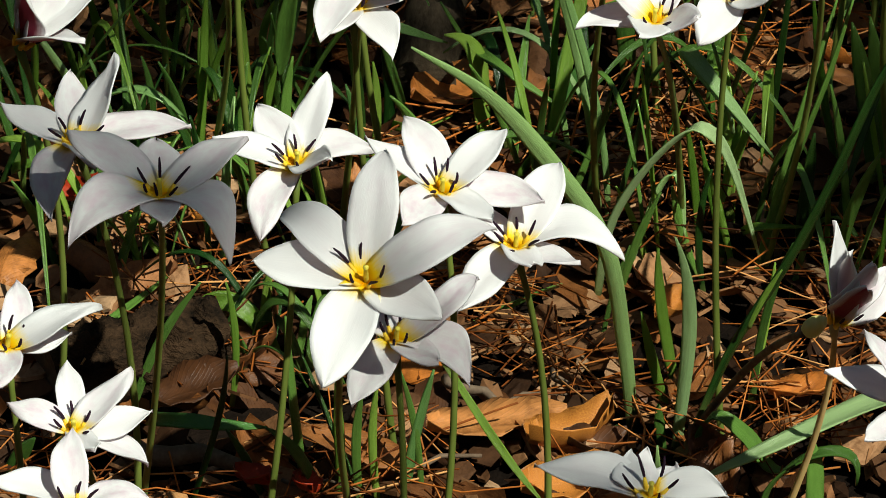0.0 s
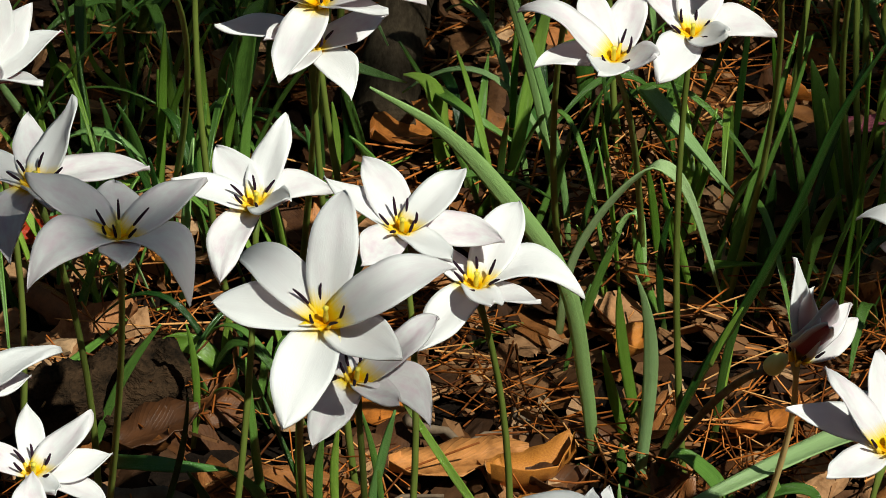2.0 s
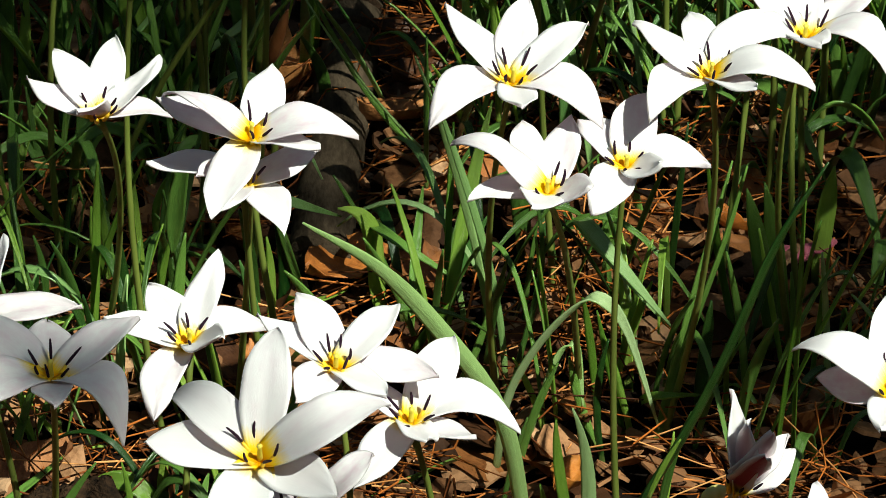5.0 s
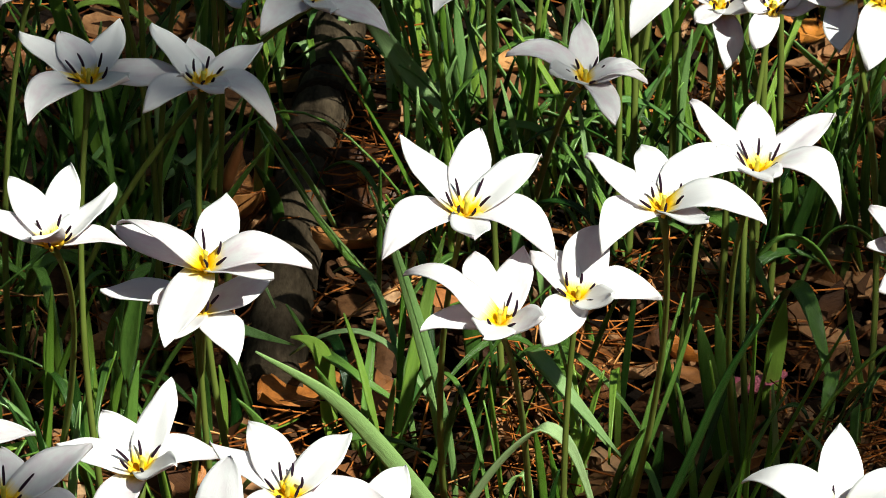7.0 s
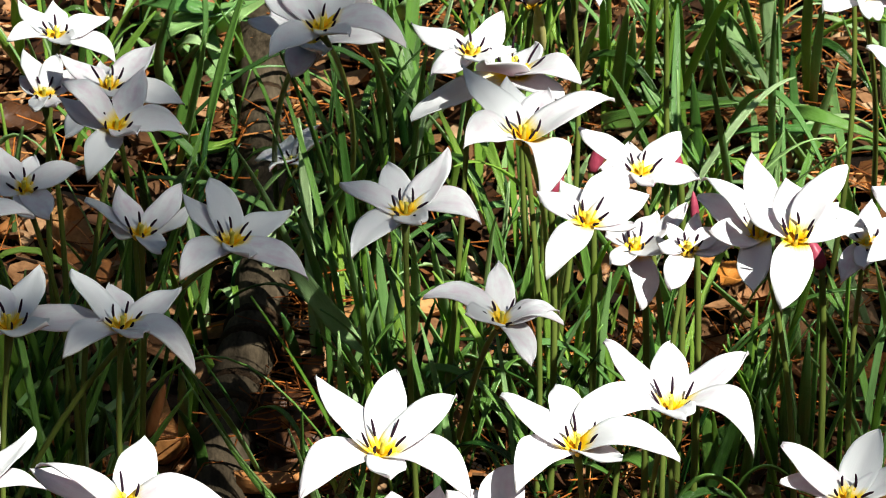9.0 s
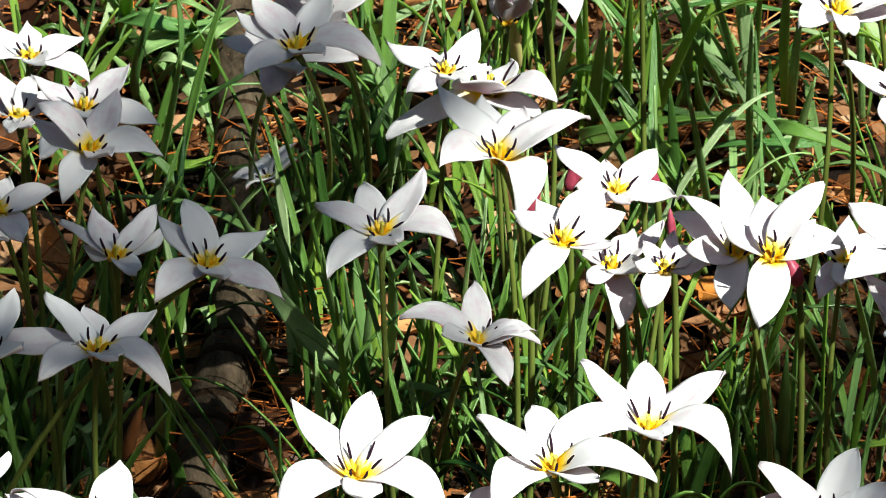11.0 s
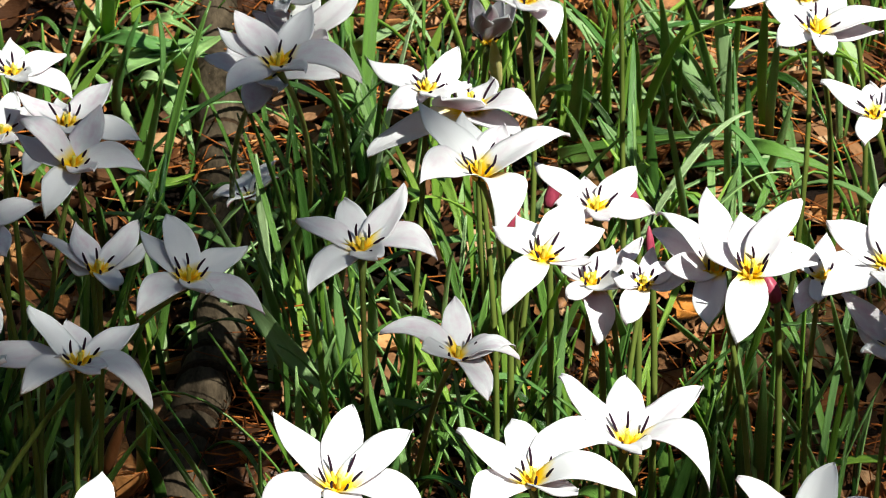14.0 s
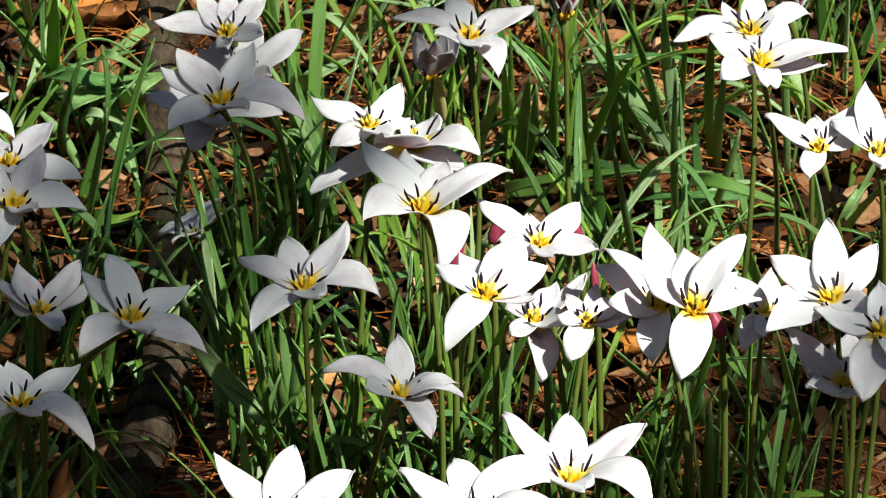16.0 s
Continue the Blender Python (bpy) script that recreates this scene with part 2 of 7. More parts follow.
# ---- tulips ----
def tepal(parent, centre, q, az, el, length, arch, width, roll, sweep, rng, back):
    """One petal: it leaves the throat at that azimuth round the flower's axis, its tip lies at that elevation, it bows up by arch and sideways by sweep, and rolls about its midrib."""
    out = Vector((math.cos(az), math.sin(az), 0))
    d = out * math.cos(el) + Vector((0, 0, math.sin(el)))
    up = Vector((0, 0, math.cos(el))) - out * math.sin(el)
    side0 = d.cross(up)
    rows, n, k = [], 18, 11
    wave = rng.uniform(0, 6.3)
    curl = rng.uniform(-0.03, 0.015)
    for i in range(n):
        s = i / (n - 1)
        rise = arch * length * 4.29 * s ** 1.2 * (1 - s) ** 0.9 + curl * length * s ** 6
        p = d * (length * s) + up * rise + side0 * (sweep * length * 4 * s * (1 - s))
        w = width * length * 0.5 * math.sin(math.pi * (0.10 + 0.90 * s ** 0.98)) ** 0.80 * (1 - 0.10 * s ** 8)
        w = max(w, width * length * 0.012)
        a = roll * min(1.0, s / 0.45)
        side = side0 * math.cos(a) + up * math.sin(a)
        nor = up * math.cos(a) - side0 * math.sin(a)
        cup = 0.38 * (1 - s) ** 2.0 + 0.06 - 0.10 * s ** 3
        row = []
        for j in range(k):
            u = 2 * j / (k - 1) - 1
            lift = cup * w * u * u + 0.0016 * math.sin(wave + 6.5 * s + 2.5 * u) * u * u * s - 0.06 * w * math.exp(-(u * 4) ** 2)
            edge = 1 + 0.035 * math.sin(wave * 3 + 17 * s + (3 if u > 0 else 0)) * s
            row.append((centre + q @ (p + side * (w * u * edge) + nor * lift), q @ nor))
        rows.append(row)
    v, f, uv, sl = sheet(rows, k, 0.0006)
    return mesh_object("petal", v, f, [PETAL_IN, back], parent, uv, sl)


def tulip(x, y, z, base, petals, axis=(0.0, 0.0), stem=STEM, back=PETAL_OUT, red=(), group="open white tulips", label="white open tulip with yellow throat and dark stamens"):
    """An open tulip: its throat at x, y, z; base is the foot of its stem; petals are rows of azimuth, elevation, length, bow, width, roll, sweep."""
    rng = random.Random(int((x * 7 + y * 13) * 10000))
    root = new("tulip")
    root.location = (base[0], base[1], 0)
    tagged(root, label, "flower", group)
    c = Vector((x - base[0], y - base[1], z))
    ax = Vector((axis[0], axis[1], 1)).normalized()
    q = Vector((0, 0, 1)).rotation_difference(ax)
    for k, (az, el, ln, arch, width, roll, *sweep) in enumerate(petals):
        tepal(root, c + ax * (0.0007 * (k % 2) + rng.uniform(-0.0003, 0.0003)), q, radians(az), radians(el), ln, arch, width, radians(roll), sweep[0] if sweep else 0.0, rng, PETAL_RED if k in red else back)
    size = max(p[2] for p in petals)
    # stem
    bow = Vector((rng.uniform(-0.022, 0.022), rng.uniform(-0.022, 0.022), c.z * 0.55))
    pts = bezier(Vector((0, 0, -0.01)), Vector((c.x * 0.35, c.y * 0.35, 0)) + bow, c - ax * 0.0015, 14)
    v, f = tube(pts, [0.0015 - 0.0004 * i / 13 for i in range(13)] + [0.0020], 8)
    mesh_object("stem", v, f, [stem], root)
    # pistil: a green ovary with a three-lobed stigma
    pts = [c + ax * (size * h) for h in (0.0, 0.05, 0.11, 0.17, 0.195, 0.21)]
    v, f = tube(pts, [0.0008, 0.0010, 0.0009, 0.0007, 0.0011, 0.0004], 9)
    mesh_object("pistil", v, f, [PISTIL], root)
    turn = rng.uniform(0, 6.28)
    for i in range(6):
        a = turn + i * math.pi / 3 + rng.uniform(-0.2, 0.2)
        lean = rng.uniform(0.35, 0.65)
        d = q @ Vector((math.cos(a) * math.sin(lean), math.sin(a) * math.sin(lean), math.cos(lean)))
        o = q @ Vector((math.cos(a) * 0.0025, math.sin(a) * 0.0025, 0))
        h = size * rng.uniform(0.12, 0.16)
        fl = tube([c + o, c + o + d * h * 0.6, c + o + d * h], [0.0011, 0.0008, 0.0005], 6)
        st = mesh_object("stamen", fl[0], fl[1], [FILAMENT], root)
        e = (d + q @ Vector((math.cos(a), math.sin(a), 0)) * rng.uniform(-0.15, 0.5) + Vector((0, 0, rng.uniform(0.0, 0.35)))).normalized()
        ln = size * rng.uniform(0.125, 0.18)
        bend = q @ Vector((rng.uniform(-1, 1), rng.uniform(-1, 1), 0.4)) * (ln * 0.25)
        an = tube([c + o + d * h + e * (ln * t) + bend * (t * t) for t in (0, 0.08, 0.35, 0.7, 0.94, 1)], [0.0003, 0.0005, 0.00058, 0.0005, 0.00034, 0.0001], 7)
        mesh_object("anther", an[0], an[1], [ANTHER], st, label="dark purple anther")
    return root


# ---- leaves ----
def blade(parent, curve, width, twist=0.0, mat=None, fold=0.35, turn=0.0, across=None):
    """A strap-shaped leaf along a curve of points, folded along its middle, with a slightly wavy edge."""
    n, k = len(curve), 7
    pts, rows = curve, []
    a, c = pts[0], pts[-1]
    flat = Vector((a.y - c.y, c.x - a.x, 0))
    if flat.length < 0.15 * (c - a).length:
        flat = Vector((1, 0.2, 0))
    if across is not None:
        flat = Vector((math.cos(across), math.sin(across), 0))
    flat.normalize()
    wave = (a.x * 731 + a.y * 517) % 6.28
    for i in range(n):
        s = i / (n - 1)
        d = (pts[min(i + 1, n - 1)] - pts[max(i - 1, 0)]).normalized()
        side = flat - d * flat.dot(d)
        side.normalize()
        nor = d.cross(side)
        ang = turn + twist * s
        x = side * math.cos(ang) + nor * math.sin(ang)
        y = nor * math.cos(ang) - side * math.sin(ang)
        w = width * 0.5 * (0.55 + 0.45 * math.sin(math.pi * min(1, s * 1.25 + 0.1) * 0.5)) * (1 - max(0, (s - 0.55) / 0.45) ** 1.8) + 0.0003
        fo = fold * (1 - 0.6 * s)
        row = []
        for j in range(k):
            u = 2 * j / (k - 1) - 1
            ripple = 0.10 * w * math.sin(wave + 11 * s + 2 * u) * u * u
            row.append((pts[i] + x * (w * u) + y * (fo * w * abs(u) ** 1.4 + ripple), y))
        rows.append(row)
    v, f, uv, sl = sheet(rows, k, 0.0007)
    return mesh_object("leaf", v, f, [mat or LEAF], parent, uv, None)


def foliage(x, y, label="clump of blue-green strap-shaped tulip leaves"):
    root = new("tulip_foliage")
    root.location = (x, y, 0)
    return tagged(root, label, "plant", "tulip leaves")


def one_leaf(a, b, c, width, twist=0.0, young=False, turn=0.0, fold=0.35, mat=None):
    """A single leaf that stands out, with its foot at a."""
    root = foliage(a[0], a[1], "long yellow-green tulip leaf" if young else "long blue-green strap-shaped tulip leaf")
    o = Vector((a[0], a[1], 0))
    blade(root, bezier(Vector(a) - o, Vector(b) - o, Vector(c) - o, 15), width * 0.84, radians(twist), mat or (LEAF_YOUNG if young else LEAF_PALE), fold, radians(turn))
    return root


def glide(pts, n):
    """A smooth line through a few points."""
    ends = [pts[0] * 2 - pts[1], *pts, pts[-1] * 2 - pts[-2]]
    line = []
    for i in range(n):
        u = i / (n - 1) * (len(pts) - 1)
        k = min(int(u), len(pts) - 2)
        t = u - k
        p, q, r, s = ends[k:k + 4]
        line.append((q * 2 + (r - p) * t + (p * 2 - q * 5 + r * 4 - s) * t * t + (q * 3 - p - r * 3 + s) * t ** 3) / 2)
    return line


def long_leaf(bends, width, mat, across, twist, fold):
    """A leaf near the camera that bends more than once, from its foot to its tip; across is the bearing of its width."""
    label = "long yellow-green tulip leaf" if mat is LEAF_YOUNG else "bent pale blue-green tulip leaf" if mat in (LEAF_PALE, LEAF_SUNLIT) else "dark green strap-shaped tulip leaf"
    root = foliage(bends[0][0], bends[0][1], label)
    o = Vector((bends[0][0], bends[0][1], 0))
    p = [Vector(q) - o for q in bends]
    if len(p) == 4:
        curve = [p[0] * (1 - t) ** 3 + p[1] * 3 * t * (1 - t) ** 2 + p[2] * 3 * t * t * (1 - t) + p[3] * t ** 3 for t in (i / 19 for i in range(20))]
    else:
        curve = glide(p, 26)
    blade(root, curve, width, radians(twist), mat, fold, 0.0, radians(across))
    return root


# ---- ground ----
def lines(lo, hi, n, far):
    return [-far, -far / 8, *[lo + (hi - lo) * i / (n - 1) for i in range(n)], far / 8, far]


def ground_z(x, y):
    return 0.006 * noise.noise((x * 9, y * 9, 0.0)) + 0.003 * noise.noise((x * 40, y * 40, 3.0)) - 0.004


gx, gy = lines(-0.8, 1.2, 90, 400.0), lines(1.2, 4.2, 130, 400.0)
gv = [(x, y, ground_z(x, y)) for y in gy for x in gx]
gf = [(j * len(gx) + i, j * len(gx) + i + 1, (j + 1) * len(gx) + i + 1, (j + 1) * len(gx) + i) for j in range(len(gy) - 1) for i in range(len(gx) - 1)]
tagged(mesh_object("ground", gv, gf, [SOIL]), "woodland soil under leaf litter, near black for the shade between leaves", "ground", kind="structure")


# ---- the tulips and the leaves that stand out ----
tulip(-0.0259, 1.7841, 0.228, (-0.0285, 1.9336), [(82, 13, 0.0483, 0.25, 0.36, 10, -0.00), (19, 10, 0.0474, 0.42, 0.42, 10, 0.16), (-43, 25, 0.0373, -0.02, 0.48, -10, -0.03), (-107, 8, 0.0480, 0.00, 0.44, 0, 0.02), (-173, 28, 0.0433, -0.09, 0.44, 0, 0.11), (135, -7, 0.0416, 0.32, 0.43, -5, -0.04)], axis=(0.00, -0.45))
tulip(-0.0162, 1.7974, 0.195, (-0.0242, 1.8046), [(-114, 5, 0.0356, 0.03, 0.41, -5, 0.04), (-39, 5, 0.0326, 0.17, 0.49, -10, -0.20), (39, 15, 0.0368, 0.42, 0.39, 20, 0.20), (-57, 33, 0.0293, -0.02, 0.43, 0, -0.01), (114, -5, 0.0244, 0.04, 0.49, 10, -0.04), (78, -4, 0.0268, 0.02, 0.44, 0, -0.00)], axis=(0.10, -0.30))
tulip(-0.0004, 1.8684, 0.210, (-0.0120, 1.8520), [(115, 10, 0.0336, 0.09, 0.46, 5, 0.03), (48, 11, 0.0341, 0.21, 0.42, 10, 0.10), (-11, 7, 0.0368, -0.10, 0.43, 0, -0.20), (145, 10, 0.0342, 0.03, 0.41, -15, 0.01), (-119, 22, 0.0314, 0.01, 0.49, 15, 0.04), (-54, 22, 0.0311, 0.01, 0.44, 15, -0.03)], axis=(0.05, -0.28))
tulip(0.0254, 1.8636, 0.190, (0.0328, 1.8647), [(66, 13, 0.0384, 0.15, 0.43, 0, 0.03), (-10, 7, 0.0388, 0.17, 0.42, 0, -0.19), (-36, 25, 0.0299, -0.03, 0.40, 10, 0.01), (-121, 3, 0.0395, 0.07, 0.42, -10, -0.00), (139, 6, 0.0310, 0.07, 0.40, -10, 0.00), (-81, 39, 0.0344, -0.02, 0.44, 20, 0.01)], axis=(0.05, -0.28))
tulip(-0.0526, 1.9254, 0.185, (-0.0728, 1.8953), [(120, 6, 0.0296, 0.10, 0.52, 15, -0.02), (73, 17, 0.0379, 0.05, 0.37, 15, -0.01), (167, 10, 0.0321, 0.07, 0.44, -5, -0.02), (8, 10, 0.0289, 0.05, 0.45, -10, -0.20), (-109, -3, 0.0371, 0.05, 0.41, -10, 0.10), (-58, 48, 0.0321, -0.00, 0.45, -20, -0.01)], axis=(0.05, -0.28))
tulip(-0.0985, 1.8576, 0.215, (-0.1162, 1.9740), [(144, 14, 0.0420, 0.10, 0.44, -5, -0.03), (94, -3, 0.0324, 0.08, 0.55, 0, -0.01), (38, 12, 0.0392, 0.17, 0.43, 5, 0.12), (-139, -1, 0.0407, 0.25, 0.46, 10, 0.07), (-50, -4, 0.0397, 0.29, 0.45, 5, -0.13), (-86, 28, 0.0365, -0.02, 0.40, 0, -0.00)], axis=(0.00, -0.15))
tulip(-0.1308, 1.9156, 0.200, (-0.1179, 1.8892), [(96, 2, 0.0342, 0.08, 0.39, -5, -0.01), (72, 12, 0.0403, 0.14, 0.41, 45, 0.07), (8, 9, 0.0416, -0.10, 0.42, 15, -0.20), (150, 5, 0.0324, 0.04, 0.42, -5, -0.03), (-100, 3, 0.0397, 0.12, 0.39, -20, 0.13), (-74, 37, 0.0372, -0.00, 0.41, 20, 0.01)], axis=(0.05, -0.28))
tulip(-0.1241, 1.7504, 0.190, (-0.1193, 1.7536), [(97, 10, 0.0281, 0.08, 0.36, -10, -0.01), (50, 13, 0.0302, 0.15, 0.42, 15, 0.09), (14, 10, 0.0275, -0.03, 0.45, -5, 0.02), (-31, 5, 0.0300, -0.10, 0.39, 20, -0.13), (160, 9, 0.0245, 0.13, 0.44, 5, -0.06), (-68, 33, 0.0253, -0.02, 0.41, 10, -0.00)], axis=(0.05, -0.28))
tulip(-0.1199, 1.6904, 0.200, (-0.1171, 1.6918), [(96, 12, 0.0294, 0.12, 0.43, 0, -0.07), (168, 10, 0.0303, -0.10, 0.43, -10, 0.20), (8, 10, 0.0243, 0.06, 0.43, 10, -0.20), (-134, 19, 0.0257, -0.00, 0.42, 0, -0.03), (-44, 23, 0.0243, -0.04, 0.44, -5, -0.02), (-86, 32, 0.0255, -0.02, 0.37, 10, -0.00)], axis=(0.10, -0.35))
tulip(-0.1481, 1.7855, 0.200, (-0.1475, 1.7518), [(88, 5, 0.0301, 0.08, 0.35, 0, 0.06), (30, 12, 0.0361, 0.28, 0.42, 20, 0.15), (22, 5, 0.0234, 0.11, 0.43, 5, 0.11), (-95, 23, 0.0311, 0.01, 0.37, -5, -0.03), (169, 11, 0.0251, -0.02, 0.43, 5, 0.00), (122, 3, 0.0292, -0.01, 0.41, -10, -0.01)], axis=(0.15, -0.25))
tulip(0.0684, 1.7120, 0.190, (0.0611, 1.7151), [(170, 9, 0.0398, -0.10, 0.44, -10, 0.20), (104, -7, 0.0226, 0.06, 0.50, 10, -0.20), (90, -14, 0.0266, -0.00, 0.37, -10, -0.04), (-9, 12, 0.0266, 0.05, 0.47, -10, -0.20), (67, -22, 0.0264, 0.03, 0.39, 15, 0.01), (-94, 36, 0.0348, -0.02, 0.35, 35, -0.00)], axis=(0.05, -0.28))
tulip(0.1624, 1.7616, 0.190, (0.1485, 1.7547), [(126, 12, 0.0364, 0.39, 0.38, -35, -0.17), (94, 13, 0.0372, 0.16, 0.37, -30, -0.01), (107, -2, 0.0277, 0.06, 0.49, 10, -0.03), (163, 10, 0.0364, -0.10, 0.45, -5, 0.20), (-136, 19, 0.0325, -0.04, 0.43, 0, 0.01), (34, 1, 0.0275, -0.06, 0.44, 0, -0.02)], axis=(0.05, -0.28))
tulip(0.0664, 2.0378, 0.225, (0.0652, 2.1609), [(129, 13, 0.0411, 0.11, 0.41, -20, -0.05), (81, 11, 0.0382, 0.11, 0.41, 0, -0.03), (41, 12, 0.0388, 0.19, 0.43, 15, 0.08), (-36, 2, 0.0403, 0.17, 0.44, 0, -0.13), (-142, 1, 0.0398, 0.16, 0.44, 0, 0.13), (-87, 32, 0.0357, -0.02, 0.42, 5, -0.01)], axis=(0.05, -0.28))
tulip(0.1397, 2.0394, 0.225, (0.1275, 2.1420), [(142, 10, 0.0367, 0.17, 0.44, -15, -0.11), (103, 4, 0.0322, 0.15, 0.43, 0, -0.01), (54, 10, 0.0359, 0.13, 0.46, -5, -0.02), (-15, 7, 0.0394, 0.33, 0.45, 5, 0.05), (-133, 6, 0.0353, 0.14, 0.47, 5, 0.15), (-59, 34, 0.0337, 0.00, 0.41, 10, 0.00)], axis=(0.05, -0.28))
tulip(0.1776, 2.0839, 0.215, (0.1874, 2.1860), [(130, 12, 0.0393, 0.21, 0.39, -20, -0.13), (87, 6, 0.0346, 0.12, 0.43, 0, -0.02), (38, 13, 0.0405, 0.12, 0.42, 20, 0.04), (-38, 0, 0.0389, 0.40, 0.43, 5, -0.13), (-84, 43, 0.0368, 0.05, 0.45, -5, 0.03), (-139, 30, 0.0307, 0.13, 0.49, 15, 0.12)], axis=(0.05, -0.28))
tulip(0.0776, 1.9996, 0.200, (0.0974, 2.1556), [(153, 12, 0.0400, 0.42, 0.45, -25, -0.20), (104, 8, 0.0348, 0.14, 0.40, -10, -0.09), (74, 9, 0.0369, 0.08, 0.41, 5, 0.01), (-157, 15, 0.0333, 0.08, 0.43, -5, 0.06), (-57, 47, 0.0354, -0.04, 0.46, -25, -0.04), (-105, 39, 0.0366, 0.00, 0.45, 10, -0.00)], axis=(0.05, -0.28))
tulip(0.1075, 2.0179, 0.200, (0.1085, 2.0148), [(130, 7, 0.0273, 0.13, 0.44, -5, -0.05), (75, 15, 0.0321, 0.12, 0.55, -5, -0.02), (-4, 9, 0.0314, 0.01, 0.48, -10, -0.20), (-116, 6, 0.0308, 0.06, 0.55, 10, 0.01), (-57, 46, 0.0278, -0.05, 0.47, -25, -0.02), (115, 5, 0.0261, 0.14, 0.50, 10, -0.04)], axis=(0.05, -0.28))
tulip(-0.0300, 2.0095, 0.220, (-0.0428, 2.1607), [(78, 7, 0.0367, 0.06, 0.43, 0, 0.03), (159, 10, 0.0381, 0.06, 0.45, 0, -0.01), (-5, 8, 0.0397, 0.28, 0.43, 0, 0.05), (-33, 25, 0.0326, -0.00, 0.41, 15, -0.01), (-110, 1, 0.0428, 0.02, 0.41, -10, 0.01), (157, 11, 0.0365, 0.42, 0.43, -30, -0.20)], axis=(0.05, -0.28))
tulip(-0.0332, 2.0108, 0.200, (-0.0174, 2.0059), [(171, 10, 0.0368, -0.10, 0.43, -15, 0.20), (26, 8, 0.0315, 0.20, 0.42, 0, 0.14), (-64, 10, 0.0335, 0.08, 0.45, 0, -0.09), (-144, 39, 0.0280, 0.05, 0.47, 10, 0.08), (92, -14, 0.0276, -0.00, 0.46, 0, -0.00), (-114, 28, 0.0322, 0.00, 0.44, -5, -0.02)], axis=(0.05, -0.28))
tulip(-0.0872, 2.0450, 0.210, (-0.0987, 2.2095), [(80, 16, 0.0353, 0.10, 0.39, 10, 0.02), (123, 12, 0.0325, 0.17, 0.43, 0, -0.04), (152, 10, 0.0311, 0.14, 0.41, -10, -0.15), (46, 14, 0.0341, 0.14, 0.38, 25, 0.13), (-7, 11, 0.0282, -0.08, 0.44, 15, -0.20), (-110, 48, 0.0322, 0.02, 0.48, -35, -0.00)], axis=(0.05, -0.28))
tulip(0.1906, 1.8450, 0.210, (0.2019, 1.8492), [(88, 15, 0.0410, 0.04, 0.40, -5, 0.00), (158, 10, 0.0372, 0.42, 0.46, 0, -0.10), (179, 17, 0.0277, -0.09, 0.52, 25, 0.11), (31, 10, 0.0338, 0.40, 0.44, 0, 0.09), (-39, 24, 0.0303, -0.04, 0.48, -10, -0.00), (-103, 28, 0.0341, -0.02, 0.41, -5, -0.01)], axis=(0.05, -0.28))
tulip(-0.0766, 2.1685, 0.210, (-0.0698, 2.1496), [(140, 11, 0.0367, 0.02, 0.40, -15, -0.02), (112, 2, 0.0312, 0.11, 0.45, 0, 0.00), (70, 9, 0.0353, 0.03, 0.42, 5, 0.02), (-2, 7, 0.0377, -0.10, 0.43, 0, -0.20), (-131, 3, 0.0353, 0.14, 0.46, 5, 0.15), (-53, 36, 0.0339, -0.02, 0.49, 0, 0.01)], axis=(0.00, -0.20))
tulip(-0.1028, 2.2739, 0.200, (-0.1128, 2.2523), [(71.2, 28.7, 0.0331, 0.13, 0.38, -3), (101.1, 2.2, 0.0319, 0.2, 0.46, 7), (-1.9, 9.6, 0.034, 0.2, 0.37, 4), (-109.5, 19.3, 0.0329, 0.11, 0.43, 9), (-141.5, 36.9, 0.0327, 0.09, 0.36, 4), (-61.4, 35.5, 0.0326, 0.1, 0.43, 2)], axis=(-0.00, -0.18))
tulip(-0.0747, 2.3060, 0.200, (-0.0589, 2.3045), [(117, 12, 0.0258, -0.04, 0.44, 0, -0.03), (20, 11, 0.0266, 0.12, 0.45, -5, 0.05), (-63, 11, 0.0245, 0.04, 0.50, -10, -0.06), (80, -3, 0.0215, 0.01, 0.49, -5, 0.01), (-171, 13, 0.0222, 0.13, 0.48, 20, -0.07), (-78, 12, 0.0234, -0.08, 0.38, 25, 0.11)], axis=(0.05, -0.28))
tulip(-0.0263, 2.2832, 0.190, (-0.0362, 2.2822), [(148, 11, 0.0282, -0.06, 0.41, -20, 0.09), (111, 10, 0.0269, 0.00, 0.43, -5, -0.05), (55, 14, 0.0295, 0.07, 0.41, 5, 0.05), (35, 7, 0.0241, 0.02, 0.43, 10, 0.12), (-69, 27, 0.0253, 0.01, 0.42, 0, -0.03), (152, 0, 0.0154, -0.09, 0.49, 20, -0.03)], axis=(0.05, -0.28))
tulip(-0.0323, 2.1668, 0.210, (-0.0153, 2.1613), [(128, 12, 0.0343, 0.00, 0.40, -20, -0.01), (101, -3, 0.0262, 0.07, 0.47, 5, 0.03), (41, 9, 0.0310, 0.07, 0.41, 5, 0.06), (-37, -3, 0.0359, 0.33, 0.41, 10, -0.01), (-139, 9, 0.0307, 0.08, 0.42, 0, 0.12), (-71, 39, 0.0310, 0.02, 0.44, 0, 0.00)], axis=(0.05, -0.28))
tulip(0.0110, 2.2357, 0.210, (-0.1050, 2.2700), [(130, 9, 0.0317, 0.07, 0.41, -10, -0.02), (107, 13, 0.0332, 0.07, 0.43, -5, 0.03), (36, 7, 0.0299, 0.01, 0.45, -5, -0.03), (-33, 1, 0.0364, 0.13, 0.41, 5, -0.00), (-132, 7, 0.0316, 0.11, 0.47, 5, 0.06), (-76, 33, 0.0306, -0.01, 0.44, 20, 0.00)], axis=(0.05, -0.28))
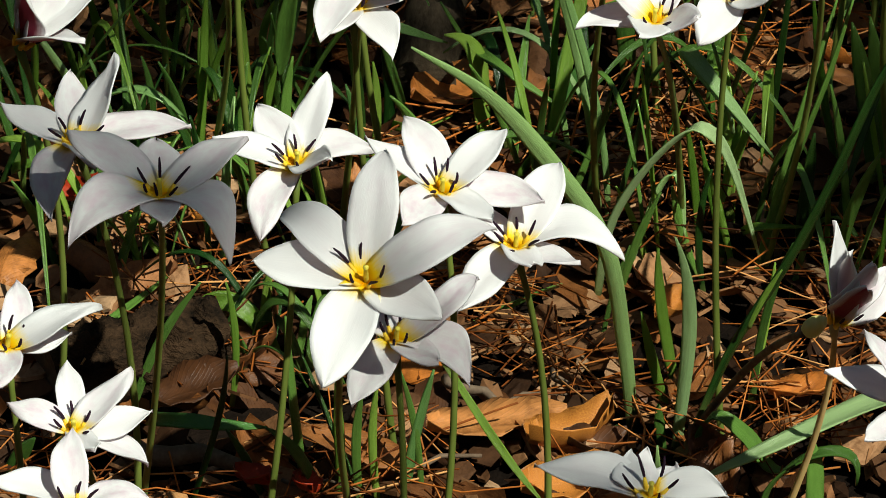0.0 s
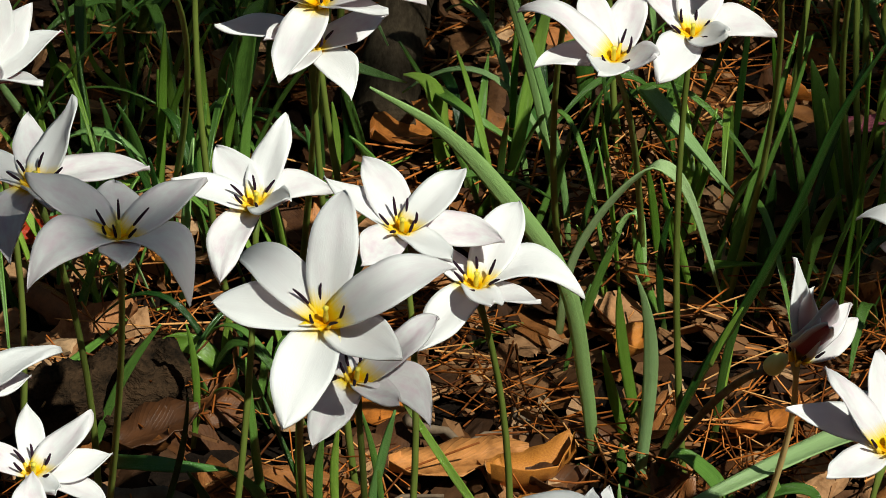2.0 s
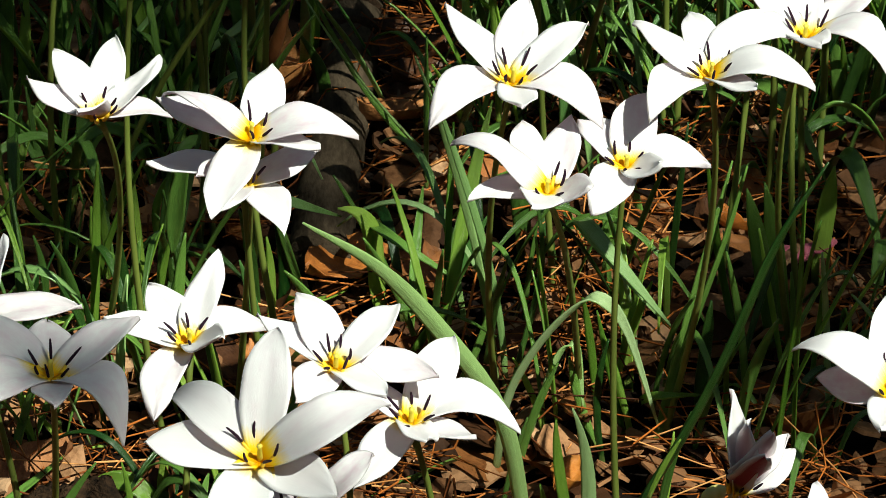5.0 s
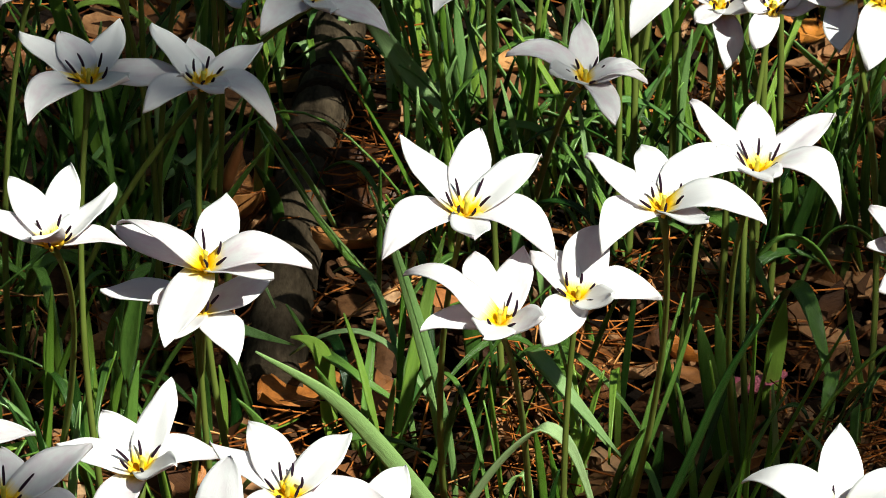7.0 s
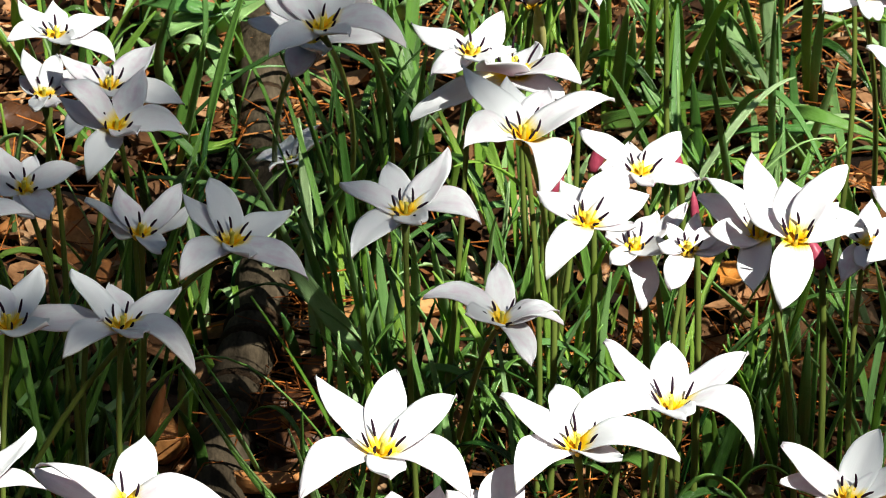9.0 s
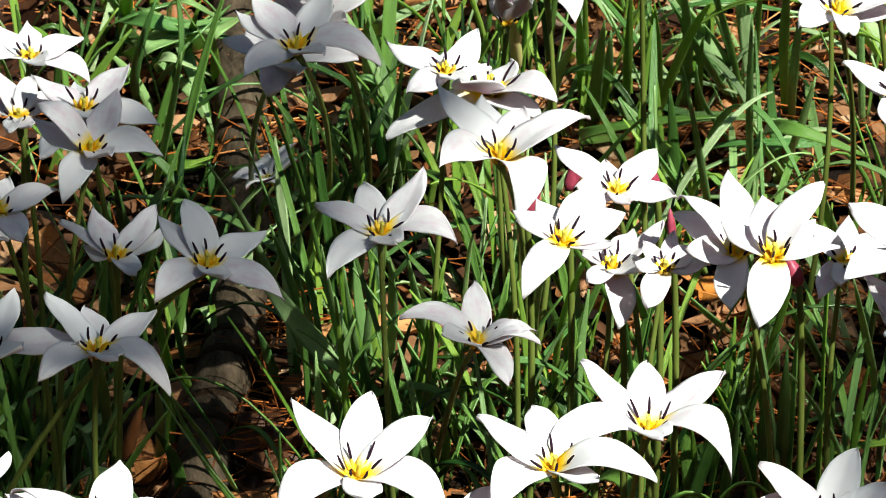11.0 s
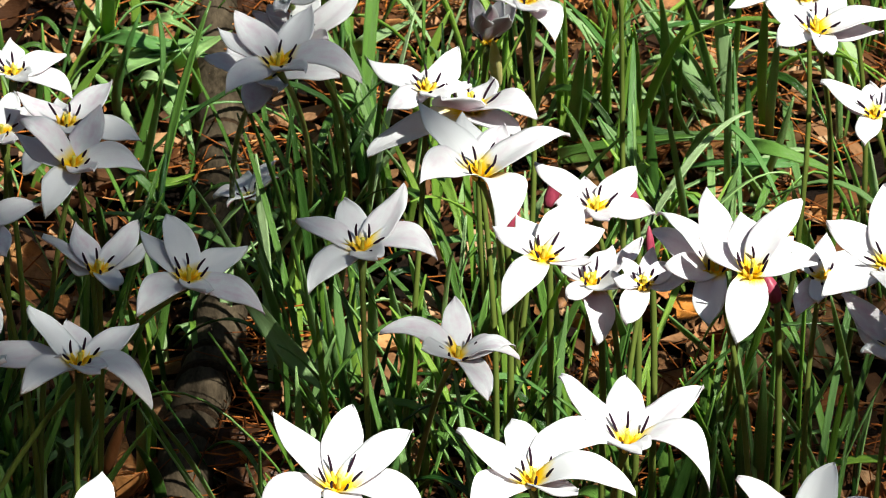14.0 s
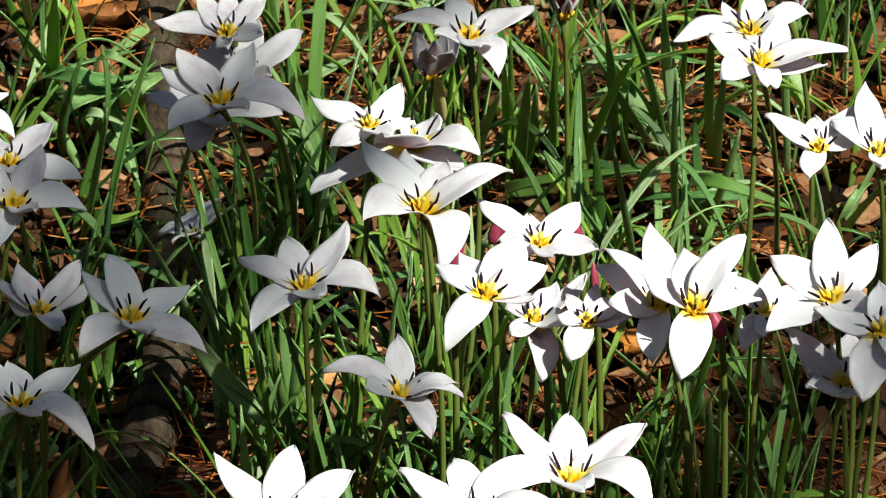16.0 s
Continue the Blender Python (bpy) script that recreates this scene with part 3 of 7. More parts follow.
tulip(0.0817, 2.2588, 0.210, (0.0902, 2.2515), [(152, 9, 0.0306, 0.07, 0.43, -5, -0.02), (104, 4, 0.0291, 0.02, 0.49, 5, -0.01), (59, 18, 0.0361, 0.07, 0.39, 15, 0.07), (-16, 5, 0.0318, 0.17, 0.46, -5, -0.20), (-131, -1, 0.0341, 0.13, 0.44, -5, 0.08), (-79, 39, 0.0307, -0.02, 0.45, -15, 0.01)], axis=(0.05, -0.28))
tulip(0.1182, 2.2022, 0.190, (0.1065, 2.4362), [(165, 10, 0.0330, 0.19, 0.43, -5, 0.07), (91, 8, 0.0311, -0.00, 0.40, -5, 0.00), (-8, 12, 0.0253, 0.33, 0.45, 5, 0.05), (-69, 8, 0.0307, 0.09, 0.41, 15, -0.06), (-137, 45, 0.0295, -0.01, 0.47, 10, 0.04), (9, 8, 0.0239, 0.35, 0.42, 5, 0.20)], axis=(0.05, -0.28), stem=STEM_RED)
tulip(-0.0365, 2.3296, 0.215, (-0.0521, 2.3082), [(150, 9, 0.0282, 0.08, 0.43, 0, -0.10), (141, 12, 0.0304, 0.40, 0.44, -10, -0.16), (70, 13, 0.0324, 0.03, 0.42, 5, -0.00), (-9, 8, 0.0305, 0.10, 0.44, -10, -0.14), (-111, 2, 0.0316, 0.12, 0.45, 0, 0.01), (-70, 42, 0.0288, -0.01, 0.43, -5, -0.02)], axis=(0.10, -0.35))
tulip(-0.0406, 2.3974, 0.200, (-0.0368, 2.3942), [(98, -13, 0.0253, 0.00, 0.48, 5, -0.03), (51, 9, 0.0312, 0.01, 0.43, 5, 0.01), (-16, 3, 0.0335, -0.10, 0.44, 0, -0.20), (140, 5, 0.0282, -0.01, 0.42, -5, 0.01), (-122, 0, 0.0345, -0.02, 0.43, -25, 0.03), (-75, 35, 0.0301, -0.00, 0.43, 10, 0.01)], axis=(0.05, -0.28))
tulip(-0.0689, 2.4120, 0.190, (-0.0668, 2.3995), [(113, 18, 0.0254, 0.07, 0.40, -15, -0.01), (77, 12, 0.0221, 0.12, 0.45, 0, 0.04), (45, 13, 0.0228, 0.02, 0.45, 0, 0.06), (129, -6, 0.0170, 0.03, 0.48, 10, -0.02), (-72, 30, 0.0205, -0.03, 0.45, 5, -0.01), (-103, 26, 0.0206, -0.02, 0.41, -15, 0.01)], axis=(0.05, -0.28), back=PETAL_RED)
tulip(-0.0639, 2.4475, 0.200, (-0.0621, 2.4252), [(131, 10, 0.0269, 0.02, 0.41, -15, -0.04), (94, 0, 0.0238, 0.03, 0.46, 0, 0.00), (27, 9, 0.0257, 0.04, 0.46, -5, -0.02), (-162, 14, 0.0228, 0.00, 0.46, 5, 0.20), (-30, -1, 0.0298, 0.05, 0.44, 10, -0.19), (-72, 40, 0.0265, 0.00, 0.46, -15, 0.00)], axis=(0.05, -0.28))
tulip(0.2401, 2.0219, 0.210, (0.2348, 2.0283), [(137, 12, 0.0338, 0.12, 0.42, -5, -0.06), (66, 14, 0.0339, 0.07, 0.44, 0, -0.01), (165, 11, 0.0265, -0.10, 0.45, 0, 0.19), (28, 9, 0.0300, 0.12, 0.43, 0, 0.07), (-140, 13, 0.0309, -0.00, 0.44, 0, 0.00), (-56, 15, 0.0305, -0.00, 0.45, 0, -0.00)], axis=(0.05, -0.28))
tulip(0.0388, 2.5968, 0.060, (0.0408, 2.5957), [(148.6, 10.1, 0.0212, 0.16, 0.4, 8), (94.8, 5.8, 0.0215, 0.2, 0.42, 8), (33.3, 26.2, 0.0221, 0.13, 0.39, -9), (-25.8, 26.8, 0.0214, 0.07, 0.43, 0), (-65.3, 8.4, 0.0214, 0.17, 0.36, 3), (-116.3, 24.5, 0.0213, 0.12, 0.44, 0)], axis=(-0.36, 0.01), back=PETAL_RED, label="half-hidden white tulip low beside a pole")
tulip(0.0503, 2.4104, 0.220, (0.0582, 2.6302), [(143, 7, 0.0327, 0.03, 0.45, -10, -0.02), (123, 9, 0.0344, 0.07, 0.45, 0, -0.02), (66, 13, 0.0367, -0.00, 0.41, 10, 0.02), (-18, 4, 0.0376, 0.19, 0.45, 0, -0.12), (-134, 9, 0.0335, 0.09, 0.44, 5, 0.07), (-69, 38, 0.0340, -0.01, 0.41, -5, 0.00)], axis=(0.05, -0.28))
tulip(0.0443, 2.4393, 0.200, (0.0331, 2.6547), [(159, 8, 0.0277, 0.13, 0.44, 0, -0.10), (-103, 14, 0.0309, 0.00, 0.45, 0, 0.00), (-4, 9, 0.0332, 0.08, 0.43, 5, -0.05), (92, -4, 0.0271, -0.01, 0.45, 0, -0.00), (126, -1, 0.0264, 0.00, 0.44, -15, -0.03), (-78, 31, 0.0299, -0.01, 0.45, 15, -0.02)], axis=(0.05, -0.28))
tulip(0.0553, 2.4984, 0.210, (0.0779, 2.7223), [(173, 10, 0.0336, -0.07, 0.43, 0, 0.15), (117, 6, 0.0300, -0.04, 0.44, -5, 0.01), (89, 4, 0.0298, -0.03, 0.38, -5, 0.00), (57, 6, 0.0302, 0.04, 0.42, 10, 0.02), (-54, 38, 0.0303, 0.02, 0.45, -15, -0.01), (-95, 32, 0.0310, -0.01, 0.37, -40, 0.00)], axis=(0.05, -0.28))
tulip(0.0598, 2.4966, 0.190, (0.0850, 2.6804), [(118, -2, 0.0276, 0.05, 0.42, 0, -0.00), (37, 15, 0.0362, 0.20, 0.41, 5, 0.15), (79, 16, 0.0362, 0.01, 0.37, 15, 0.03), (138, 0, 0.0264, 0.05, 0.44, 0, -0.00), (-59, 42, 0.0323, 0.00, 0.45, -20, 0.00), (-95, 30, 0.0318, 0.00, 0.39, -45, 0.00)], axis=(0.05, -0.28))
tulip(0.1138, 2.4037, 0.210, (0.0971, 2.3879), [(152, 12, 0.0298, -0.10, 0.43, 0, 0.10), (59, 9, 0.0271, -0.04, 0.48, -10, 0.05), (-133, 13, 0.0269, 0.05, 0.45, 5, 0.01), (90, -20, 0.0237, -0.00, 0.60, 5, -0.00), (3, 10, 0.0195, 0.02, 0.46, -10, -0.00), (-72, 34, 0.0267, -0.02, 0.45, 0, 0.01)], axis=(0.05, -0.28))
tulip(0.1330, 2.4026, 0.200, (0.1412, 2.3882), [(-151, -3, 0.0524, -0.09, 0.40, -10, 0.18), (-47, 21, 0.0409, 0.12, 0.46, -5, -0.03), (76, -11, 0.0415, -0.00, 0.41, 25, 0.00), (-113, 38, 0.0473, -0.01, 0.44, -15, -0.00), (90, -14, 0.0419, 0.00, 0.35, -35, 0.00), (-64, 18, 0.0443, -0.03, 0.44, 10, 0.02)], axis=(0.00, -0.10))
tulip(0.1312, 2.2944, 0.225, (0.1495, 2.4990), [(126, 13, 0.0435, 0.08, 0.43, -20, -0.03), (22, 12, 0.0416, 0.27, 0.44, 20, 0.10), (-146, 19, 0.0329, 0.13, 0.48, 20, 0.20), (71, -3, 0.0346, 0.04, 0.43, 5, 0.01), (-82, 1, 0.0386, 0.25, 0.43, 0, -0.20), (99, 3, 0.0373, 0.01, 0.38, -20, -0.01)], axis=(0.05, -0.28))
tulip(0.1543, 2.2390, 0.215, (0.1569, 2.4932), [(141, 7, 0.0260, 0.12, 0.43, 5, -0.07), (60, 17, 0.0326, 0.01, 0.53, -10, 0.02), (-22, 23, 0.0216, -0.05, 0.43, -5, -0.03), (-121, -7, 0.0339, 0.16, 0.45, 0, -0.01), (27, 11, 0.0291, 0.16, 0.50, -20, 0.10), (112, 2, 0.0252, 0.04, 0.47, 10, 0.00)], axis=(0.05, -0.28))
tulip(0.1798, 2.2996, 0.205, (0.1944, 2.2804), [(140, 13, 0.0335, 0.10, 0.41, -10, -0.09), (97, -13, 0.0250, 0.02, 0.48, 5, -0.02), (52, 7, 0.0290, 0.08, 0.48, -5, 0.04), (-22, 16, 0.0264, 0.01, 0.45, -10, -0.07), (-144, 36, 0.0277, -0.02, 0.47, 20, 0.02), (-83, 35, 0.0299, -0.00, 0.41, 5, 0.00)], axis=(0.05, -0.28), back=PETAL_RED, label="white tulip with crimson petal backs")
tulip(0.1752, 2.2626, 0.190, (0.1553, 2.2398), [(43, 17, 0.0318, 0.00, 0.43, 30, 0.02), (67, 4, 0.0264, -0.00, 0.42, 5, -0.00), (-86, -7, 0.0322, -0.01, 0.39, 10, -0.07), (119, -15, 0.0220, 0.00, 0.46, 0, -0.02), (-61, 41, 0.0270, -0.02, 0.47, -25, -0.02), (-118, 22, 0.0265, -0.02, 0.40, -10, -0.01)], axis=(0.10, -0.20), back=PETAL_RED, label="white tulip with crimson petal backs")
tulip(0.1957, 2.2427, 0.200, (0.1907, 2.2166), [(-111, -8, 0.0216, -0.02, 0.53, 5, 0.05), (122, 5, 0.0160, -0.06, 0.47, 10, 0.01), (76, 12, 0.0185, -0.05, 0.44, 0, 0.01), (39, 9, 0.0172, 0.04, 0.55, -20, 0.05), (1, 10, 0.0185, -0.03, 0.46, 0, 0.02), (-172, 19, 0.0140, -0.08, 0.49, 20, 0.04)], axis=(0.05, -0.28))
tulip(0.2252, 2.2436, 0.205, (0.2374, 2.2296), [(143, 8, 0.0319, 0.12, 0.45, 5, -0.06), (134, 13, 0.0349, 0.37, 0.39, -25, -0.13), (94, 18, 0.0392, 0.06, 0.39, -15, 0.03), (-99, 4, 0.0359, -0.01, 0.38, 0, 0.04), (-154, 31, 0.0285, -0.04, 0.48, 25, 0.02), (49, 1, 0.0294, 0.02, 0.50, -10, 0.01)], axis=(0.05, -0.28))
tulip(0.2366, 2.2124, 0.220, (0.2459, 2.4464), [(135, 2, 0.0280, 0.02, 0.44, 5, 0.01), (94, 7, 0.0325, 0.05, 0.49, 5, 0.00), (54, 19, 0.0393, 0.14, 0.40, 10, -0.03), (6, 8, 0.0271, 0.11, 0.45, 5, 0.05), (-102, -1, 0.0384, 0.03, 0.44, 0, -0.01), (49, -1, 0.0285, 0.04, 0.44, -5, -0.00)], axis=(0.05, -0.28))
tulip(0.2705, 2.2640, 0.190, (0.2736, 2.2419), [(-123, -0, 0.0219, 0.02, 0.49, 5, 0.04), (127, 13, 0.0205, 0.14, 0.47, 10, -0.08), (80, 13, 0.0206, -0.00, 0.50, 0, -0.01), (39, 8, 0.0180, 0.01, 0.59, -15, 0.02), (-35, 27, 0.0143, -0.01, 0.60, -30, 0.02), (-100, 16, 0.0178, -0.04, 0.52, 0, 0.01)], axis=(0.00, -0.45))
tulip(0.2925, 2.2161, 0.220, (0.2904, 2.2021), [(136, 10, 0.0326, 0.04, 0.46, 5, 0.01), (87, 15, 0.0359, 0.04, 0.41, 0, -0.01), (48, 8, 0.0312, -0.00, 0.46, -5, -0.00), (-53, 28, 0.0265, 0.06, 0.49, -10, -0.03), (-153, 9, 0.0324, 0.02, 0.48, 10, 0.07), (-92, 37, 0.0293, -0.02, 0.35, 25, -0.00)], axis=(-0.10, -0.45))
tulip(0.3081, 2.1795, 0.225, (0.3088, 2.1691), [(155, 10, 0.0291, -0.01, 0.43, -10, -0.02), (87, 2, 0.0247, -0.00, 0.45, 0, -0.00), (-110, -2, 0.0336, -0.01, 0.50, 5, 0.04), (-19, 20, 0.0203, 0.08, 0.57, -25, 0.03), (43, 2, 0.0214, 0.11, 0.53, -15, 0.03), (-72, 13, 0.0273, 0.03, 0.43, 0, -0.04)], axis=(-0.10, -0.45))
tulip(0.2949, 2.2000, 0.190, (0.2853, 2.1841), [(132, 14, 0.0332, 0.27, 0.41, -5, -0.15), (79, 7, 0.0297, -0.00, 0.46, 0, -0.00), (133, 2, 0.0231, -0.10, 0.45, 0, -0.01), (43, -4, 0.0242, -0.03, 0.49, -15, 0.00), (-94, 36, 0.0294, -0.02, 0.44, 0, -0.00), (-135, 32, 0.0281, -0.01, 0.46, -5, 0.01)], axis=(0.05, -0.28))
tulip(0.2822, 2.4228, 0.225, (0.3054, 2.5922), [(135, -0, 0.0289, 0.02, 0.48, 10, -0.00), (6, 11, 0.0384, 0.18, 0.40, 10, 0.10), (-129, 24, 0.0333, 0.05, 0.45, 5, 0.05), (71, 6, 0.0341, -0.05, 0.41, 5, 0.06), (-10, 13, 0.0294, -0.03, 0.42, 5, 0.03), (-90, 27, 0.0348, -0.01, 0.41, 30, -0.02)], axis=(0.05, -0.28))
tulip(0.2846, 2.4865, 0.210, (0.2667, 2.4802), [(-170, 2, 0.0355, 0.02, 0.47, -5, 0.20), (83, 5, 0.0316, -0.02, 0.39, 0, 0.02), (15, 7, 0.0280, 0.31, 0.44, -10, 0.20), (-113, 7, 0.0327, 0.01, 0.40, -10, 0.06), (-67, 20, 0.0324, -0.00, 0.47, -10, -0.00), (110, -4, 0.0299, -0.00, 0.44, -10, 0.00)], axis=(0.00, -0.10))
tulip(0.3029, 2.3718, 0.210, (0.3152, 2.3750), [(147, 12, 0.0278, 0.18, 0.43, 0, -0.11), (91, -6, 0.0224, -0.01, 0.48, 5, 0.00), (51, 12, 0.0274, 0.03, 0.43, 0, -0.01), (11, 5, 0.0198, 0.11, 0.44, -10, 0.07), (-106, 12, 0.0256, 0.02, 0.42, 0, 0.04), (145, 0, 0.0152, 0.07, 0.52, 20, -0.09)], axis=(0.05, -0.28))
tulip(0.3273, 2.3649, 0.210, (0.3194, 2.3673), [(95, 22, 0.0363, 0.00, 0.39, -20, -0.04), (133, 7, 0.0274, 0.15, 0.44, 5, -0.06), (106, -8, 0.0257, 0.00, 0.44, 0, -0.02), (56, 17, 0.0341, -0.04, 0.42, 10, -0.02), (-1, 10, 0.0229, 0.06, 0.49, -20, 0.02), (-95, 26, 0.0290, -0.02, 0.39, 30, -0.00)], axis=(0.00, -0.20))
tulip(0.1605, 2.4888, 0.210, (0.1508, 2.4822), [(168, 10, 0.0356, 0.09, 0.41, -15, 0.08), (101, 5, 0.0317, 0.00, 0.42, -5, -0.02), (29, 10, 0.0339, 0.08, 0.42, 5, 0.04), (-70, 8, 0.0321, 0.11, 0.44, 0, -0.11), (-131, 38, 0.0326, -0.00, 0.41, 10, 0.00), (-84, 36, 0.0331, -0.02, 0.47, 10, -0.01)], axis=(0.05, -0.28))
one_leaf((0.0436, 2.3606, 0.0000), (0.0167, 2.3326, 0.0418), (-0.0118, 2.3465, 0.0900), 0.0027)
one_leaf((0.0712, 2.4301, 0.0000), (0.0569, 2.3536, 0.0289), (0.0554, 2.3627, 0.1000), 0.0061)
one_leaf((0.0723, 2.5049, 0.0000), (0.0672, 2.4547, 0.0486), (0.0369, 2.4191, 0.1000), 0.0067, fold=0.2)
one_leaf((0.0676, 2.5040, 0.0000), (0.0654, 2.4485, 0.0273), (0.0468, 2.4339, 0.0800), 0.0043)
one_leaf((0.0779, 2.5020, 0.0000), (0.0669, 2.4439, 0.0481), (0.0594, 2.4215, 0.1200), 0.0040)
one_leaf((0.0805, 2.5019, 0.0000), (0.0748, 2.4456, 0.0368), (0.0694, 2.4378, 0.1000), 0.0037)
one_leaf((0.0817, 2.5019, 0.0000), (0.0753, 2.4455, 0.0371), (0.0831, 2.4372, 0.1000), 0.0037)
one_leaf((0.2527, 2.6300, 0.0000), (0.2363, 2.5737, 0.0459), (0.2003, 2.5966, 0.1000), 0.0058)
one_leaf((0.2711, 2.7786, 0.0000), (0.2538, 2.7265, 0.0426), (0.2315, 2.6947, 0.1000), 0.0055)
one_leaf((0.2212, 2.7239, 0.0100), (0.2410, 2.6711, 0.0585), (0.2984, 2.6995, 0.0300), 0.0049)
one_leaf((0.2364, 2.7052, 0.0100), (0.2453, 2.6329, 0.0590), (0.3052, 2.6842, 0.0300), 0.0043)
one_leaf((0.2953, 2.6865, 0.0000), (0.2838, 2.6484, 0.0227), (0.2649, 2.6474, 0.0600), 0.0043)
one_leaf((-0.0264, 2.8452, 0.0200), (-0.0337, 2.7441, 0.0565), (0.0274, 2.7907, 0.0500), 0.0061, fold=0.1)
one_leaf((-0.0127, 2.8276, 0.0000), (-0.0196, 2.7606, 0.0318), (0.0135, 2.7945, 0.0500), 0.0049)
one_leaf((-0.0155, 2.8150, 0.0000), (-0.0143, 2.7382, 0.0454), (0.0219, 2.7862, 0.0600), 0.0061)
one_leaf((0.0113, 2.8203, 0.0000), (0.0065, 2.7527, 0.0386), (-0.0064, 2.8109, 0.0300), 0.0037)
one_leaf((-0.0120, 2.6924, 0.0200), (-0.0041, 2.6655, 0.0328), (0.0125, 2.6837, 0.0300), 0.0049, young=True)
one_leaf((0.0231, 2.4243, 0.0000), (0.0091, 2.4167, 0.0358), (-0.0080, 2.4078, 0.0700), 0.0025)
one_leaf((-0.0802, 2.4434, 0.0000), (-0.0668, 2.4129, 0.0457), (-0.0419, 2.3758, 0.0800), 0.0043)
one_leaf((0.0625, 2.5053, 0.0000), (0.0560, 2.4545, 0.0710), (0.0259, 2.4923, 0.1400), 0.0037)
one_leaf((-0.0179, 2.6987, 0.0000), (-0.0087, 2.6409, 0.0608), (-0.0004, 2.5936, 0.1300), 0.0037)
one_leaf((-0.0777, 2.6952, 0.0000), (-0.0720, 2.6351, 0.0698), (-0.0825, 2.5764, 0.1400), 0.0037)
one_leaf((0.1627, 2.4494, 0.0000), (0.1572, 2.4130, 0.0851), (0.1719, 2.3500, 0.1500), 0.0031, young=True)
one_leaf((0.2767, 2.7955, 0.0000), (0.2524, 2.7646, 0.0503), (0.2245, 2.7359, 0.1000), 0.0061)
one_leaf((0.2231, 2.7953, 0.0300), (0.2398, 2.7253, 0.0991), (0.3026, 2.7778, 0.0500), 0.0037)
one_leaf((0.2792, 2.8270, 0.0000), (0.2702, 2.7620, 0.0522), (0.2648, 2.7133, 0.1200), 0.0055)
one_leaf((0.2026, 2.7815, 0.0000), (0.2032, 2.7310, 0.0290), (0.2036, 2.7069, 0.0800), 0.0061)
one_leaf((0.2780, 2.7096, 0.0000), (0.2411, 2.6877, 0.0442), (0.2399, 2.6478, 0.0900), 0.0025)
one_leaf((0.2977, 2.6846, 0.0000), (0.2835, 2.6705, 0.0249), (0.2666, 2.6603, 0.0500), 0.0043)
one_leaf((0.3701, 2.7461, 0.0000), (0.3588, 2.6595, 0.0527), (0.3451, 2.6934, 0.0000), 0.0049)
one_leaf((-0.0526, 2.8915, 0.0100), (-0.0393, 2.8117, 0.0457), (0.0064, 2.8501, 0.0200), 0.0043)
one_leaf((-0.0308, 2.8445, 0.0100), (-0.0196, 2.8064, 0.0391), (0.0207, 2.8306, 0.0300), 0.0061, fold=0.1)
one_leaf((-0.0218, 2.8335, 0.0000), (-0.0232, 2.7779, 0.0211), (-0.0013, 2.8070, 0.0400), 0.0043)
one_leaf((-0.0069, 2.7896, 0.0400), (0.0090, 2.7920, 0.0253), (0.0109, 2.8094, 0.0100), 0.0037)
one_leaf((-0.0333, 2.8741, 0.0000), (-0.0302, 2.8127, 0.0523), (-0.0264, 2.7565, 0.1100), 0.0049)
one_leaf((-0.0038, 2.8910, 0.0100), (0.0147, 2.8846, 0.0286), (0.0196, 2.9152, 0.0200), 0.0110, fold=0.1)
one_leaf((-0.0146, 2.6882, 0.0200), (-0.0026, 2.6588, 0.0375), (0.0107, 2.6899, 0.0250), 0.0061, young=True, fold=0.1)
one_leaf((0.0115, 2.6332, 0.0000), (0.0203, 2.5470, 0.0780), (0.0582, 2.6304, 0.0600), 0.0043)
one_leaf((0.0252, 2.6667, 0.0000), (0.0411, 2.6258, 0.0477), (0.0820, 2.6540, 0.0200), 0.0043)
one_leaf((0.0732, 2.6407, 0.0000), (0.0678, 2.5716, 0.0532), (0.0366, 2.6358, 0.0400), 0.0049)
one_leaf((0.0858, 2.7098, 0.0000), (0.0722, 2.6599, 0.0484), (0.0538, 2.7055, 0.0400), 0.0037)
one_leaf((0.0377, 2.5978, 0.0000), (0.0347, 2.5419, 0.0448), (0.0696, 2.5181, 0.1000), 0.0043)
one_leaf((0.1952, 2.7757, 0.0000), (0.1930, 2.7296, 0.0483), (0.1909, 2.7052, 0.1100), 0.0031, young=True)
one_leaf((0.2320, 2.7610, 0.0000), (0.2235, 2.7109, 0.0393), (0.2172, 2.7075, 0.1000), 0.0043, young=True)
one_leaf((0.2781, 2.7860, 0.0000), (0.2773, 2.7373, 0.0619), (0.2745, 2.6977, 0.1300), 0.0027, young=True)
one_leaf((0.3479, 2.8226, 0.0000), (0.3399, 2.7950, 0.0243), (0.3231, 2.7733, 0.0500), 0.0055)
one_leaf((0.3539, 2.6988, 0.0000), (0.3473, 2.6570, 0.0236), (0.3662, 2.6372, 0.0600), 0.0055)
one_leaf((0.2677, 2.7711, 0.0000), (0.2714, 2.7403, 0.0303), (0.2490, 2.7669, 0.0400), 0.0055)
one_leaf((0.2663, 2.5075, 0.0000), (0.2620, 2.4654, 0.0209), (0.2607, 2.4731, 0.0600), 0.0061)
one_leaf((0.2463, 2.4515, 0.0000), (0.2552, 2.4088, 0.0674), (0.2645, 2.3760, 0.1400), 0.0040, young=True)
one_leaf((0.3101, 2.4526, 0.0000), (0.2992, 2.4019, 0.0622), (0.2850, 2.3601, 0.1300), 0.0040)
one_leaf((0.2919, 2.4486, 0.0000), (0.2814, 2.4225, 0.0419), (0.2511, 2.4263, 0.0800), 0.0049)
